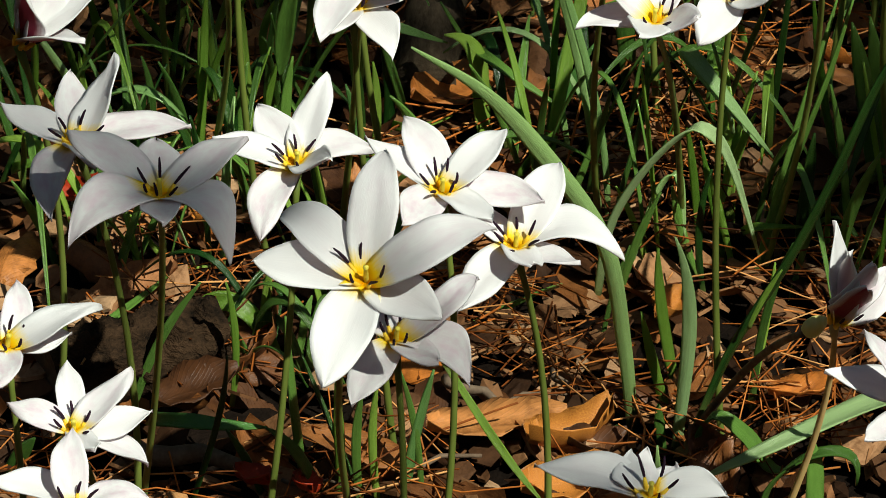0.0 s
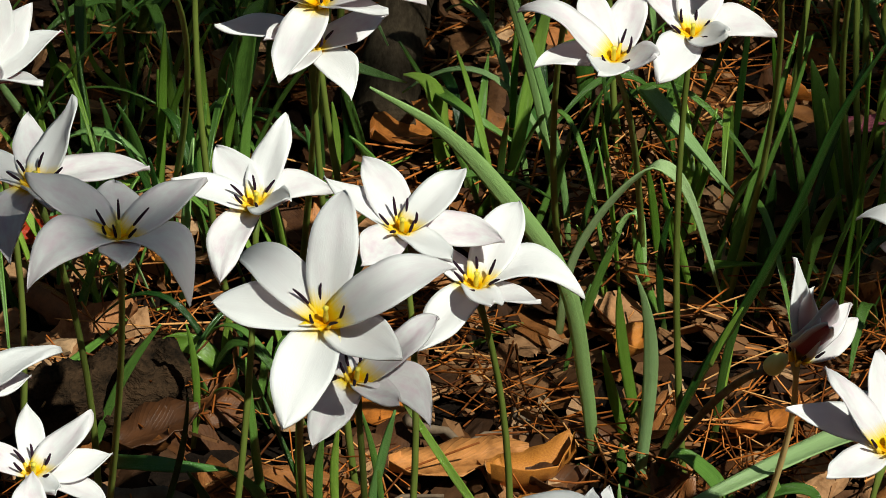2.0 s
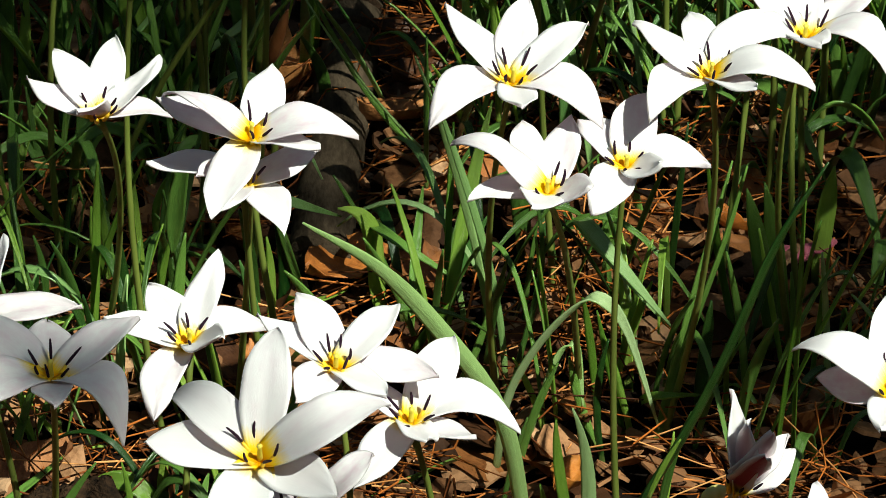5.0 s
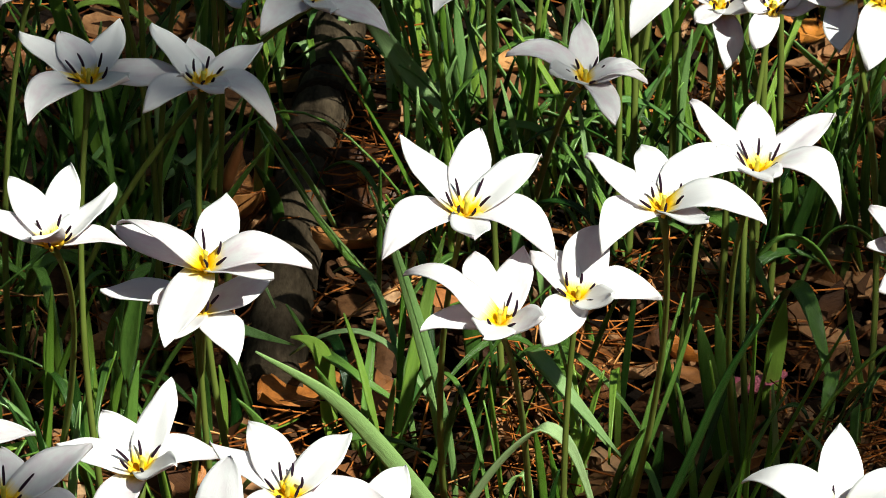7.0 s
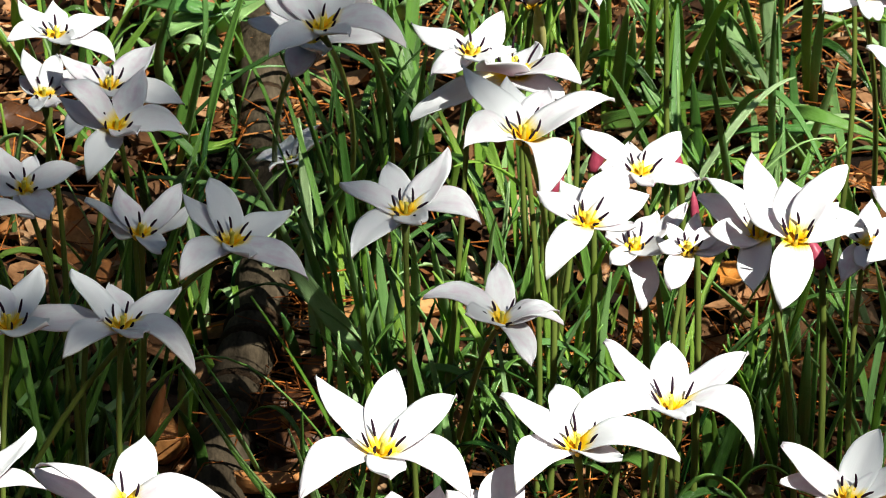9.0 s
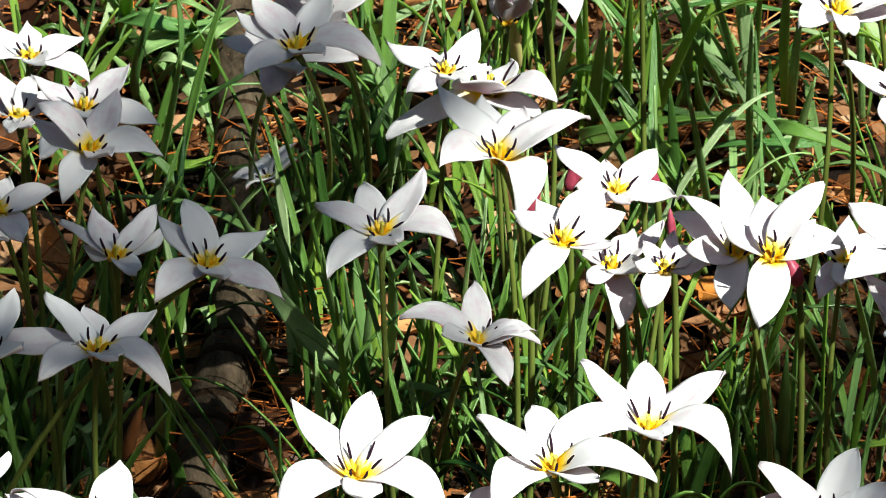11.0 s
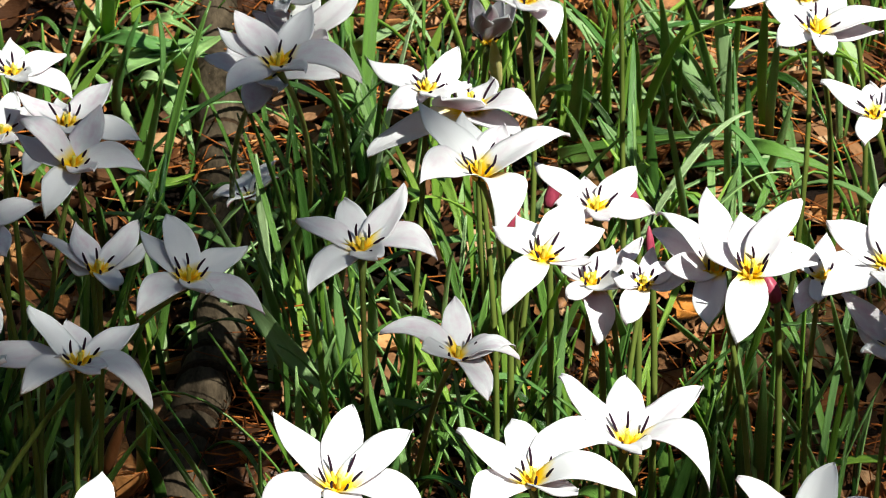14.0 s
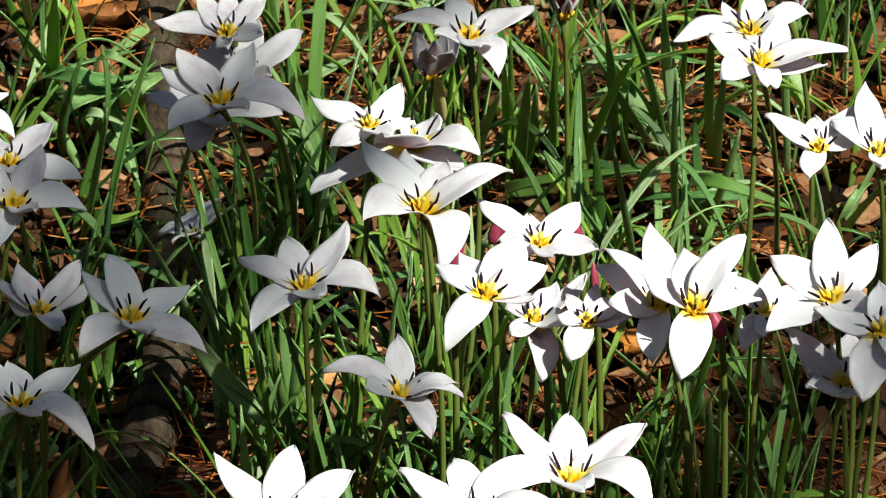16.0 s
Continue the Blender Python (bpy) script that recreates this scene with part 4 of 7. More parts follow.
one_leaf((0.2636, 2.4453, 0.0000), (0.2633, 2.4060, 0.0378), (0.3038, 2.4206, 0.0300), 0.0037)
one_leaf((0.1715, 2.5241, 0.0000), (0.1694, 2.4905, 0.0460), (0.1743, 2.4546, 0.0900), 0.0037)
one_leaf((-0.0270, 2.8659, 0.0000), (-0.0308, 2.8102, 0.0481), (-0.0530, 2.7634, 0.1000), 0.0043)
one_leaf((-0.0943, 2.8181, 0.0000), (-0.0932, 2.7606, 0.0510), (-0.0929, 2.7013, 0.1000), 0.0059, young=True)
one_leaf((0.1943, 2.7816, 0.0000), (0.1895, 2.7169, 0.0585), (0.1849, 2.6549, 0.1200), 0.0043, young=True)
one_leaf((0.1990, 2.7567, 0.0000), (0.1951, 2.7022, 0.0509), (0.1973, 2.6569, 0.1100), 0.0066)
one_leaf((0.2303, 2.7555, 0.0000), (0.2271, 2.7028, 0.0587), (0.2203, 2.6535, 0.1200), 0.0043, young=True)
one_leaf((0.2693, 2.6757, 0.0000), (0.2614, 2.6152, 0.0673), (0.2592, 2.5777, 0.1500), 0.0038)
one_leaf((0.2961, 2.7590, 0.0000), (0.2892, 2.7034, 0.0475), (0.2906, 2.6654, 0.1100), 0.0051)
one_leaf((0.2470, 2.6245, 0.0000), (0.2404, 2.5485, 0.0600), (0.2241, 2.5266, 0.1500), 0.0036)
one_leaf((0.2307, 2.3815, 0.0000), (0.2323, 2.3462, 0.0419), (0.2332, 2.3200, 0.0900), 0.0055)
one_leaf((0.2615, 2.4151, 0.0000), (0.2552, 2.3564, 0.0429), (0.2549, 2.3351, 0.1100), 0.0064, twist=15)
one_leaf((0.0579, 2.5321, 0.0000), (0.0552, 2.4740, 0.0441), (0.0376, 2.4600, 0.1100), 0.0047)
one_leaf((0.1090, 2.5088, 0.0000), (0.1064, 2.4582, 0.0474), (0.0966, 2.4311, 0.1100), 0.0051)
one_leaf((0.1187, 2.5244, 0.0000), (0.1173, 2.4817, 0.0537), (0.1069, 2.4439, 0.1100), 0.0047)
one_leaf((0.0886, 2.5149, 0.0000), (0.0940, 2.4764, 0.0484), (0.0894, 2.4423, 0.1000), 0.0051)
one_leaf((-0.0328, 2.5090, 0.0000), (-0.0156, 2.4287, 0.0500), (-0.0639, 2.4129, 0.0200), 0.0059)
one_leaf((-0.0083, 2.5186, 0.0000), (-0.0116, 2.4702, 0.0484), (-0.0173, 2.4253, 0.1000), 0.0047, young=True)
one_leaf((0.2177, 2.5099, 0.0000), (0.2061, 2.4618, 0.0484), (0.1949, 2.4171, 0.1000), 0.0043)
one_leaf((0.2899, 2.5071, 0.0000), (0.2796, 2.4793, 0.0333), (0.2635, 2.4598, 0.0700), 0.0051)
one_leaf((0.2494, 2.5518, 0.0000), (0.2453, 2.5128, 0.0184), (0.2216, 2.5040, 0.0500), 0.0051)
one_leaf((0.3127, 2.6391, 0.0000), (0.2969, 2.5770, 0.0294), (0.2859, 2.5469, 0.0900), 0.0055)
one_leaf((0.0914, 2.8045, 0.0000), (0.0855, 2.7529, 0.0410), (0.0879, 2.7087, 0.0900), 0.0051)
one_leaf((0.0790, 2.7509, 0.0300), (0.0842, 2.6964, 0.0700), (0.0982, 2.7471, 0.0300), 0.0051)
one_leaf((0.0832, 2.7067, 0.0000), (0.0761, 2.6606, 0.0408), (0.0843, 2.6241, 0.0900), 0.0059)
one_leaf((0.1353, 2.7777, 0.0000), (0.1357, 2.7250, 0.0378), (0.1438, 2.6880, 0.0900), 0.0043, young=True)
one_leaf((0.1765, 2.7637, 0.0000), (0.1771, 2.7236, 0.0469), (0.1850, 2.6803, 0.0900), 0.0047)
one_leaf((-0.0420, 2.9462, 0.0000), (-0.0452, 2.8824, 0.0446), (-0.0428, 2.8277, 0.1000), 0.0051)
one_leaf((-0.0299, 2.8661, 0.0000), (-0.0300, 2.8007, 0.0554), (-0.0254, 2.7447, 0.1200), 0.0076, young=True)
one_leaf((-0.0289, 2.8190, 0.0200), (-0.0106, 2.7471, 0.0684), (0.0278, 2.8128, 0.0400), 0.0076)
one_leaf((-0.0240, 2.8336, 0.0000), (-0.0167, 2.7975, 0.0232), (0.0140, 2.7995, 0.0500), 0.0068)
one_leaf((-0.0174, 2.7314, 0.0200), (0.0052, 2.7212, 0.0568), (-0.0039, 2.7224, 0.1000), 0.0051)
one_leaf((0.0155, 2.8184, 0.0000), (0.0135, 2.7847, 0.0162), (0.0139, 2.7742, 0.0500), 0.0055, young=True)
one_leaf((0.2297, 2.7674, 0.0000), (0.2265, 2.7220, 0.0452), (0.2219, 2.6893, 0.1000), 0.0047, young=True)
one_leaf((0.2144, 2.7683, 0.0000), (0.2108, 2.7034, 0.0462), (0.2113, 2.6792, 0.1200), 0.0047, young=True)
one_leaf((0.2510, 2.7537, 0.0000), (0.2446, 2.7138, 0.0432), (0.2453, 2.6777, 0.0900), 0.0043, young=True)
one_leaf((0.2194, 2.7392, 0.0300), (0.2206, 2.6781, 0.0513), (0.2532, 2.7127, 0.0300), 0.0055)
one_leaf((0.2192, 2.7361, 0.0100), (0.2320, 2.6694, 0.0581), (0.2936, 2.7041, 0.0300), 0.0072)
one_leaf((0.2591, 2.7154, 0.0100), (0.2623, 2.6293, 0.0577), (0.3050, 2.6793, 0.0300), 0.0064)
one_leaf((0.3092, 2.8124, 0.0000), (0.2993, 2.7180, 0.0302), (0.2993, 2.6192, 0.0400), 0.0051)
one_leaf((0.2824, 2.6974, 0.0000), (0.2868, 2.6533, 0.0372), (0.2945, 2.6324, 0.0900), 0.0047)
tulip(0.1431, 1.9215, 0.120, (0.1216, 1.9537), [(143, 64, 0.0405, 0.02, 0.40, -5, 0.03), (-149, 76, 0.0376, 0.00, 0.42, 5, -0.01), (-91, 75, 0.0399, 0.03, 0.39, -30, -0.02), (42, 49, 0.0280, 0.33, 0.39, 15, 0.16), (32, 40, 0.0270, 0.07, 0.50, -15, 0.09), (-94, 61, 0.0370, 0.01, 0.39, -20, -0.01)], axis=(0.35, -0.10), red=(4, 5), stem=STEM_TAN, label="half-closed tulip with crimson petal backs on a tan stem")
tulip(0.1461, 2.5333, 0.170, (0.1506, 2.5386), [(149, 67, 0.0226, -0.10, 0.49, 20, 0.02), (19, 57, 0.0234, -0.10, 0.47, -15, -0.09), (-91, 75, 0.0243, 0.00, 0.38, -5, -0.01), (43, 70, 0.0220, 0.01, 0.46, -10, 0.05), (-120, 69, 0.0208, -0.01, 0.49, -15, 0.02), (-45, 60, 0.0219, -0.02, 0.51, 35, -0.02)], axis=(0.05, -0.10), label="half-open white tulip with pink-flushed petal backs")
tulip(0.2054, 2.5300, 0.200, (0.2094, 2.5400), [(-85, 66, 0.0247, 0.04, 0.5, 6), (-30, 60, 0.026, 0.04, 0.5, 3), (30, 62, 0.0247, 0.04, 0.5, 1), (95, 60, 0.026, 0.04, 0.5, -1), (150, 66, 0.0247, 0.04, 0.5, 2), (210, 68, 0.026, 0.04, 0.5, -1)], axis=(0, 0), back=PETAL_RED, label="half-closed tulip with crimson petal backs")
tulip(0.3063, 2.5235, 0.200, (0.3103, 2.5335), [(-85, 66, 0.0247, 0.04, 0.5, -4), (-30, 60, 0.026, 0.04, 0.5, -3), (30, 62, 0.0247, 0.04, 0.5, -3), (95, 60, 0.026, 0.04, 0.5, 3), (150, 66, 0.0247, 0.04, 0.5, -1), (210, 68, 0.026, 0.04, 0.5, 3)], axis=(0, 0), back=PETAL_RED, label="half-closed tulip with crimson petal backs")
tulip(-0.1547, 1.9857, 0.200, (-0.1507, 1.9957), [(-52, 48, 0.037, 0.04, 0.42, -5), (10, 62, 0.039, 0.04, 0.42, -2), (70, 66, 0.037, 0.04, 0.42, 0), (125, 70, 0.039, 0.04, 0.42, 1), (180, 66, 0.037, 0.04, 0.42, -2), (235, 60, 0.039, 0.04, 0.42, 4)], axis=(0.5, -0.15), back=PETAL_RED, label="white tulip with crimson petal backs and yellow throat")
one_leaf((0.0796, 1.8324, 0.0000), (0.0758, 1.7828, 0.0929), (0.0717, 1.7421, 0.1900), 0.0072, fold=0.15)
one_leaf((-0.0805, 2.4562, 0.0000), (-0.0568, 2.4247, 0.0401), (-0.0299, 2.3956, 0.0800), 0.0059)
one_leaf((-0.0360, 2.4417, 0.0000), (-0.0359, 2.4049, 0.0535), (-0.0368, 2.3595, 0.1000), 0.0051)
one_leaf((-0.0146, 2.4358, 0.0000), (-0.0107, 2.3928, 0.0440), (-0.0129, 2.3517, 0.0900), 0.0055)
one_leaf((-0.0108, 2.4357, 0.0000), (-0.0131, 2.4110, 0.0262), (-0.0070, 2.4004, 0.0600), 0.0034, young=True)
one_leaf((-0.0624, 2.4377, 0.0000), (-0.0563, 2.4113, 0.0357), (-0.0472, 2.3840, 0.0700), 0.0043)
one_leaf((0.0253, 2.3943, 0.0000), (0.0112, 2.3663, 0.0527), (-0.0097, 2.3336, 0.1000), 0.0031)
one_leaf((-0.0412, 2.8603, 0.0000), (-0.0530, 2.7699, 0.0619), (0.0113, 2.8189, 0.0500), 0.0064, fold=0.1)
one_leaf((0.0127, 2.8313, 0.0000), (0.0212, 2.7422, 0.0628), (-0.0250, 2.8084, 0.0500), 0.0059, fold=0.1)
one_leaf((-0.0211, 2.7957, 0.0000), (-0.0331, 2.7407, 0.0348), (-0.0124, 2.7374, 0.0900), 0.0051)
one_leaf((0.0028, 2.8129, 0.0000), (-0.0043, 2.7817, 0.0301), (0.0076, 2.7713, 0.0700), 0.0043, young=True)
one_leaf((0.2426, 2.7727, 0.0000), (0.2446, 2.7153, 0.0610), (0.2333, 2.6692, 0.1300), 0.0055)
one_leaf((0.2941, 2.7694, 0.0000), (0.2854, 2.7128, 0.0609), (0.2842, 2.6660, 0.1300), 0.0055, young=True)
long_leaf([(-0.1022, 2.2033, -0.0040), (-0.0972, 2.2051, 0.0311), (-0.0977, 2.2069, 0.0627), (-0.0956, 2.2087, 0.0941)], 0.0034, LEAF_YOUNG, 13, 15, 0.53)
long_leaf([(-0.0912, 2.2495, -0.0040), (-0.0948, 2.2515, 0.0193), (-0.0970, 2.2534, 0.0387), (-0.0978, 2.2554, 0.0583)], 0.0026, LEAF_YOUNG, 18, -24, 0.34)
long_leaf([(-0.0978, 2.2120, -0.0040), (-0.0992, 2.2128, 0.0231), (-0.0997, 2.2136, 0.0462), (-0.0993, 2.2144, 0.0693)], 0.0021, LEAF_YOUNG, 27, 20, 0.20)
long_leaf([(-0.0866, 2.2033, -0.0040), (-0.0862, 2.2020, 0.0213), (-0.0867, 2.2007, 0.0426), (-0.0881, 2.1994, 0.0639)], 0.0055, LEAF, 6, 2, 0.38)
long_leaf([(-0.0565, 2.0866, 0.1700), (-0.0594, 2.0877, 0.1540), (-0.0621, 2.0888, 0.1380), (-0.0627, 2.0899, 0.1217)], 0.0068, LEAF, -14, -11, 0.52)
long_leaf([(-0.1046, 2.2406, -0.0040), (-0.0984, 2.2384, 0.0273), (-0.0895, 2.2362, 0.0536), (-0.0779, 2.2341, 0.0790)], 0.0026, LEAF_YOUNG, 19, 15, 0.21)
long_leaf([(-0.1423, 2.2720, -0.0040), (-0.1415, 2.2702, 0.0202), (-0.1438, 2.2684, 0.0402), (-0.1492, 2.2667, 0.0598)], 0.0035, LEAF_YOUNG, 13, -25, 0.50)
long_leaf([(-0.1309, 2.2384, -0.0040), (-0.1285, 2.2366, 0.0262), (-0.1308, 2.2348, 0.0519), (-0.1379, 2.2331, 0.0769)], 0.0034, LEAF_YOUNG, -6, 24, 0.50)
long_leaf([(-0.0957, 2.2585, -0.0040), (-0.0922, 2.2618, 0.0304), (-0.1352, 2.2613, 0.0254), (-0.1295, 2.2649, 0.0581)], 0.0026, LEAF_YOUNG, -2, 2, 0.42)
long_leaf([(-0.1337, 2.2331, -0.0040), (-0.1483, 2.2353, 0.0212), (-0.1621, 2.2376, 0.0428), (-0.1752, 2.2399, 0.0648)], 0.0028, LEAF_PALE, -6, 10, 0.54)
long_leaf([(-0.1502, 2.2585, -0.0040), (-0.1513, 2.2576, 0.0182), (-0.1552, 2.2568, 0.0357), (-0.1621, 2.2559, 0.0525)], 0.0026, LEAF_YOUNG, 25, -7, 0.22)
long_leaf([(-0.1836, 2.2011, -0.0040), (-0.1788, 2.1999, 0.0118), (-0.1739, 2.1986, 0.0235), (-0.1689, 2.1974, 0.0351)], 0.0021, LEAF, -8, -10, 0.39)
long_leaf([(-0.1778, 2.2060, 0.0060), (-0.1738, 2.1852, 0.0215), (-0.1657, 2.1835, 0.0242), (-0.1535, 2.2007, 0.0140)], 0.0048, LEAF_YOUNG, 108, -8, 0.27)
long_leaf([(-0.1211, 2.2332, 0.0060), (-0.1186, 2.1825, 0.0319), (-0.1124, 2.1760, 0.0369), (-0.1028, 2.2136, 0.0210)], 0.0032, LEAF_YOUNG, 104, -9, 0.34)
long_leaf([(-0.0373, 2.3315, 0.0060), (-0.0453, 2.2324, 0.0689), (-0.0322, 2.2045, 0.0809), (0.0019, 2.2480, 0.0420)], 0.0053, LEAF_PALE, 59, 24, 0.16)
long_leaf([(0.0743, 2.0310, -0.0040), (0.0701, 2.0182, 0.0431), (0.0608, 2.0000, 0.1040), (0.0372, 1.9857, 0.1519), (0.0153, 1.9758, 0.1849), (-0.0115, 1.9687, 0.2088)], 0.0065, LEAF_PALE, 25, -24, 0.47)
long_leaf([(0.0231, 2.2362, -0.0040), (0.0091, 2.2363, 0.0080), (0.0256, 2.2372, 0.0534), (0.0005, 2.2371, 0.0524)], 0.0086, LEAF_YOUNG, 50, -25, 0.17)
long_leaf([(0.0194, 2.2974, 0.0060), (0.0072, 2.2374, 0.0492), (0.0171, 2.2113, 0.0565), (0.0491, 2.2191, 0.0280)], 0.0053, LEAF, 35, -15, 0.45)
long_leaf([(0.0275, 2.2054, -0.0040), (0.0339, 2.2063, 0.0082), (0.0402, 2.2072, 0.0163), (0.0466, 2.2080, 0.0245)], 0.0038, LEAF_YOUNG, 27, -8, 0.29)
long_leaf([(0.0434, 2.2406, -0.0040), (0.0482, 2.2416, 0.0154), (0.0547, 2.2426, 0.0301), (0.0626, 2.2435, 0.0442)], 0.0039, LEAF_PALE, 9, -20, 0.45)
long_leaf([(0.0676, 2.1626, -0.0040), (0.0723, 2.1645, 0.0219), (0.0792, 2.1669, 0.0501), (0.0820, 2.1691, 0.0754), (0.0774, 2.1721, 0.1105)], 0.0019, LEAF, 21, -23, 0.53)
long_leaf([(0.0621, 2.1188, -0.0040), (0.0664, 2.1115, 0.0365), (0.0774, 2.1059, 0.0645), (0.0920, 2.1016, 0.0861), (0.1022, 2.1005, 0.0914), (0.1126, 2.1038, 0.0750), (0.1263, 2.1145, 0.0218)], 0.0057, LEAF_SUNLIT, 40, 6, 0.52)
long_leaf([(0.0731, 2.1353, -0.0040), (0.0851, 2.1389, 0.0355), (0.0922, 2.1400, 0.0456), (0.0954, 2.1393, 0.0393), (0.0972, 2.1370, 0.0165)], 0.0035, LEAF_PALE, 40, 2, 0.27)
long_leaf([(0.1114, 2.2773, 0.0060), (0.0898, 2.1770, 0.0930), (0.0967, 2.1340, 0.1073), (0.1322, 2.1481, 0.0490)], 0.0073, LEAF_SUNLIT, 22, -21, 0.21)
long_leaf([(0.1255, 2.1353, -0.0040), (0.1311, 2.1380, 0.0226), (0.1373, 2.1410, 0.0476), (0.1471, 2.1457, 0.0871), (0.1560, 2.1501, 0.1236)], 0.0037, LEAF, 16, -17, 0.17)
long_leaf([(0.1279, 2.1395, -0.0040), (0.1333, 2.1397, 0.0270), (0.1436, 2.1400, 0.0615), (0.1537, 2.1403, 0.0956), (0.1612, 2.1405, 0.1267)], 0.0021, LEAF, 29, -5, 0.24)
long_leaf([(0.0926, 2.0110, -0.0040), (0.1096, 2.0144, 0.0430), (0.1323, 2.0177, 0.0848), (0.1484, 2.0205, 0.1212), (0.1641, 2.0237, 0.1617), (0.1830, 2.0264, 0.1958)], 0.0048, LEAF, 35, -2, 0.32)
long_leaf([(0.1817, 2.1732, -0.0040), (0.1772, 2.1756, 0.0245), (0.1731, 2.1781, 0.0491), (0.1693, 2.1805, 0.0737)], 0.0017, LEAF_YOUNG, -12, -23, 0.35)
long_leaf([(0.1791, 2.2076, -0.0040), (0.1765, 2.2052, 0.0271), (0.1721, 2.2028, 0.0539), (0.1656, 2.2005, 0.0803)], 0.0085, LEAF, 23, 12, 0.53)
long_leaf([(0.1835, 2.2120, -0.0040), (0.1813, 2.2137, 0.0245), (0.1782, 2.2153, 0.0489), (0.1741, 2.2170, 0.0731)], 0.0073, LEAF, 13, -20, 0.32)
long_leaf([(0.1639, 2.2163, -0.0040), (0.1572, 2.2185, 0.0264), (0.1529, 2.2207, 0.0531), (0.1511, 2.2230, 0.0803)], 0.0030, LEAF_YOUNG, -8, -10, 0.33)
long_leaf([(0.1452, 2.1520, -0.0040), (0.1464, 2.1536, 0.0183), (0.1477, 2.1551, 0.0366), (0.1491, 2.1567, 0.0549)], 0.0076, LEAF, 30, 24, 0.33)
long_leaf([(0.1217, 2.1588, 0.0060), (0.1195, 2.1222, 0.0319), (0.1271, 2.1158, 0.0369), (0.1444, 2.1397, 0.0210)], 0.0036, LEAF_YOUNG, 100, -1, 0.27)
long_leaf([(0.0897, 2.0303, -0.0040), (0.0836, 2.0287, 0.0182), (0.0794, 2.0271, 0.0370), (0.0761, 2.0255, 0.0559)], 0.0036, LEAF_YOUNG, 3, -6, 0.55)
long_leaf([(0.0920, 2.0486, -0.0040), (0.0886, 2.0493, 0.0228), (0.0829, 2.0499, 0.0453), (0.0831, 2.0507, 0.0685)], 0.0044, LEAF_YOUNG, 28, -0, 0.29)
long_leaf([(0.0901, 2.0137, -0.0040), (0.0917, 2.0119, 0.0335), (0.0993, 2.0100, 0.0684), (0.0877, 2.0082, 0.1012)], 0.0053, LEAF_SUNLIT, -11, 14, 0.50)
long_leaf([(0.0854, 2.0118, -0.0040), (0.0841, 2.0123, 0.0071), (0.0833, 2.0128, 0.0143), (0.0829, 2.0133, 0.0215)], 0.0036, LEAF, 1, 14, 0.43)
long_leaf([(0.0623, 2.0863, -0.0040), (0.0648, 2.0872, 0.0153), (0.0686, 2.0882, 0.0302), (0.0735, 2.0891, 0.0449)], 0.0016, LEAF, 15, -7, 0.43)
long_leaf([(0.1211, 2.0447, -0.0040), (0.1211, 2.0446, 0.0258), (0.1257, 2.0445, 0.0509), (0.1349, 2.0444, 0.0752)], 0.0028, LEAF, -2, 13, 0.43)
long_leaf([(0.1199, 2.0486, -0.0040), (0.1241, 2.0507, 0.0196), (0.1270, 2.0528, 0.0393), (0.1287, 2.0549, 0.0593)], 0.0024, LEAF_YOUNG, -2, 7, 0.38)
long_leaf([(0.1165, 2.0077, 0.0600), (0.1194, 2.0078, 0.0693), (0.1234, 2.0079, 0.0782), (0.1284, 2.0080, 0.0866)], 0.0016, LEAF_YOUNG, -14, -12, 0.42)
long_leaf([(0.1771, 2.0320, 0.0060), (0.1876, 2.0146, 0.0359), (0.1388, 1.9203, 0.0746), (0.0955, 1.9430, 0.0350)], 0.0105, LEAF_SUNLIT, -59, 7, 0.47)
long_leaf([(0.0913, 1.9890, -0.0040), (0.1015, 1.9900, 0.0296), (0.1146, 1.9898, 0.0232), (0.1246, 1.9893, 0.0090), (0.1323, 1.9893, 0.0065)], 0.0067, LEAF, 60, 12, 0.48)
long_leaf([(0.0672, 2.0061, -0.0040), (0.0671, 2.0065, 0.0053), (0.0670, 2.0069, 0.0105), (0.0670, 2.0074, 0.0158)], 0.0080, LEAF_PALE, 1, 18, 0.43)
long_leaf([(0.1404, 1.9519, -0.0040), (0.1414, 1.9535, 0.0146), (0.1411, 1.9551, 0.0291), (0.1392, 1.9566, 0.0435)], 0.0079, LEAF, 29, 1, 0.36)
long_leaf([(0.1318, 1.9519, -0.0040), (0.0960, 1.9538, 0.0235), (0.1627, 1.9568, 0.0610), (0.1557, 1.9539, 0.0247)], 0.0053, LEAF, 50, 22, 0.34)
long_leaf([(0.0002, 1.9113, 0.1100), (0.0120, 1.9102, 0.0895), (0.0225, 1.9091, 0.0681), (0.0371, 1.9081, 0.0493)], 0.0027, LEAF_YOUNG, 16, 12, 0.22)
long_leaf([(0.0474, 2.1060, 0.0160), (0.0335, 2.1059, 0.0112), (0.0202, 2.1057, 0.0014), (0.0077, 2.1055, -0.0040)], 0.0033, LEAF, 20, 8, 0.32)
long_leaf([(-0.1138, 2.0254, 0.0060), (-0.1076, 1.9858, 0.0320), (-0.0922, 1.9766, 0.0370), (-0.0675, 1.9979, 0.0210)], 0.0074, LEAF_PALE, 83, 7, 0.44)
long_leaf([(-0.1632, 2.0476, 0.0060), (-0.1351, 2.0505, 0.0313), (-0.1199, 2.0898, 0.0184), (-0.1096, 2.1148, 0.0140)], 0.0031, LEAF, 146, -3, 0.41)
long_leaf([(-0.1218, 2.0407, -0.0040), (-0.1162, 2.0417, 0.0212), (-0.1068, 2.0426, 0.0404), (-0.0935, 2.0433, 0.0577)], 0.0032, LEAF, -5, 7, 0.17)
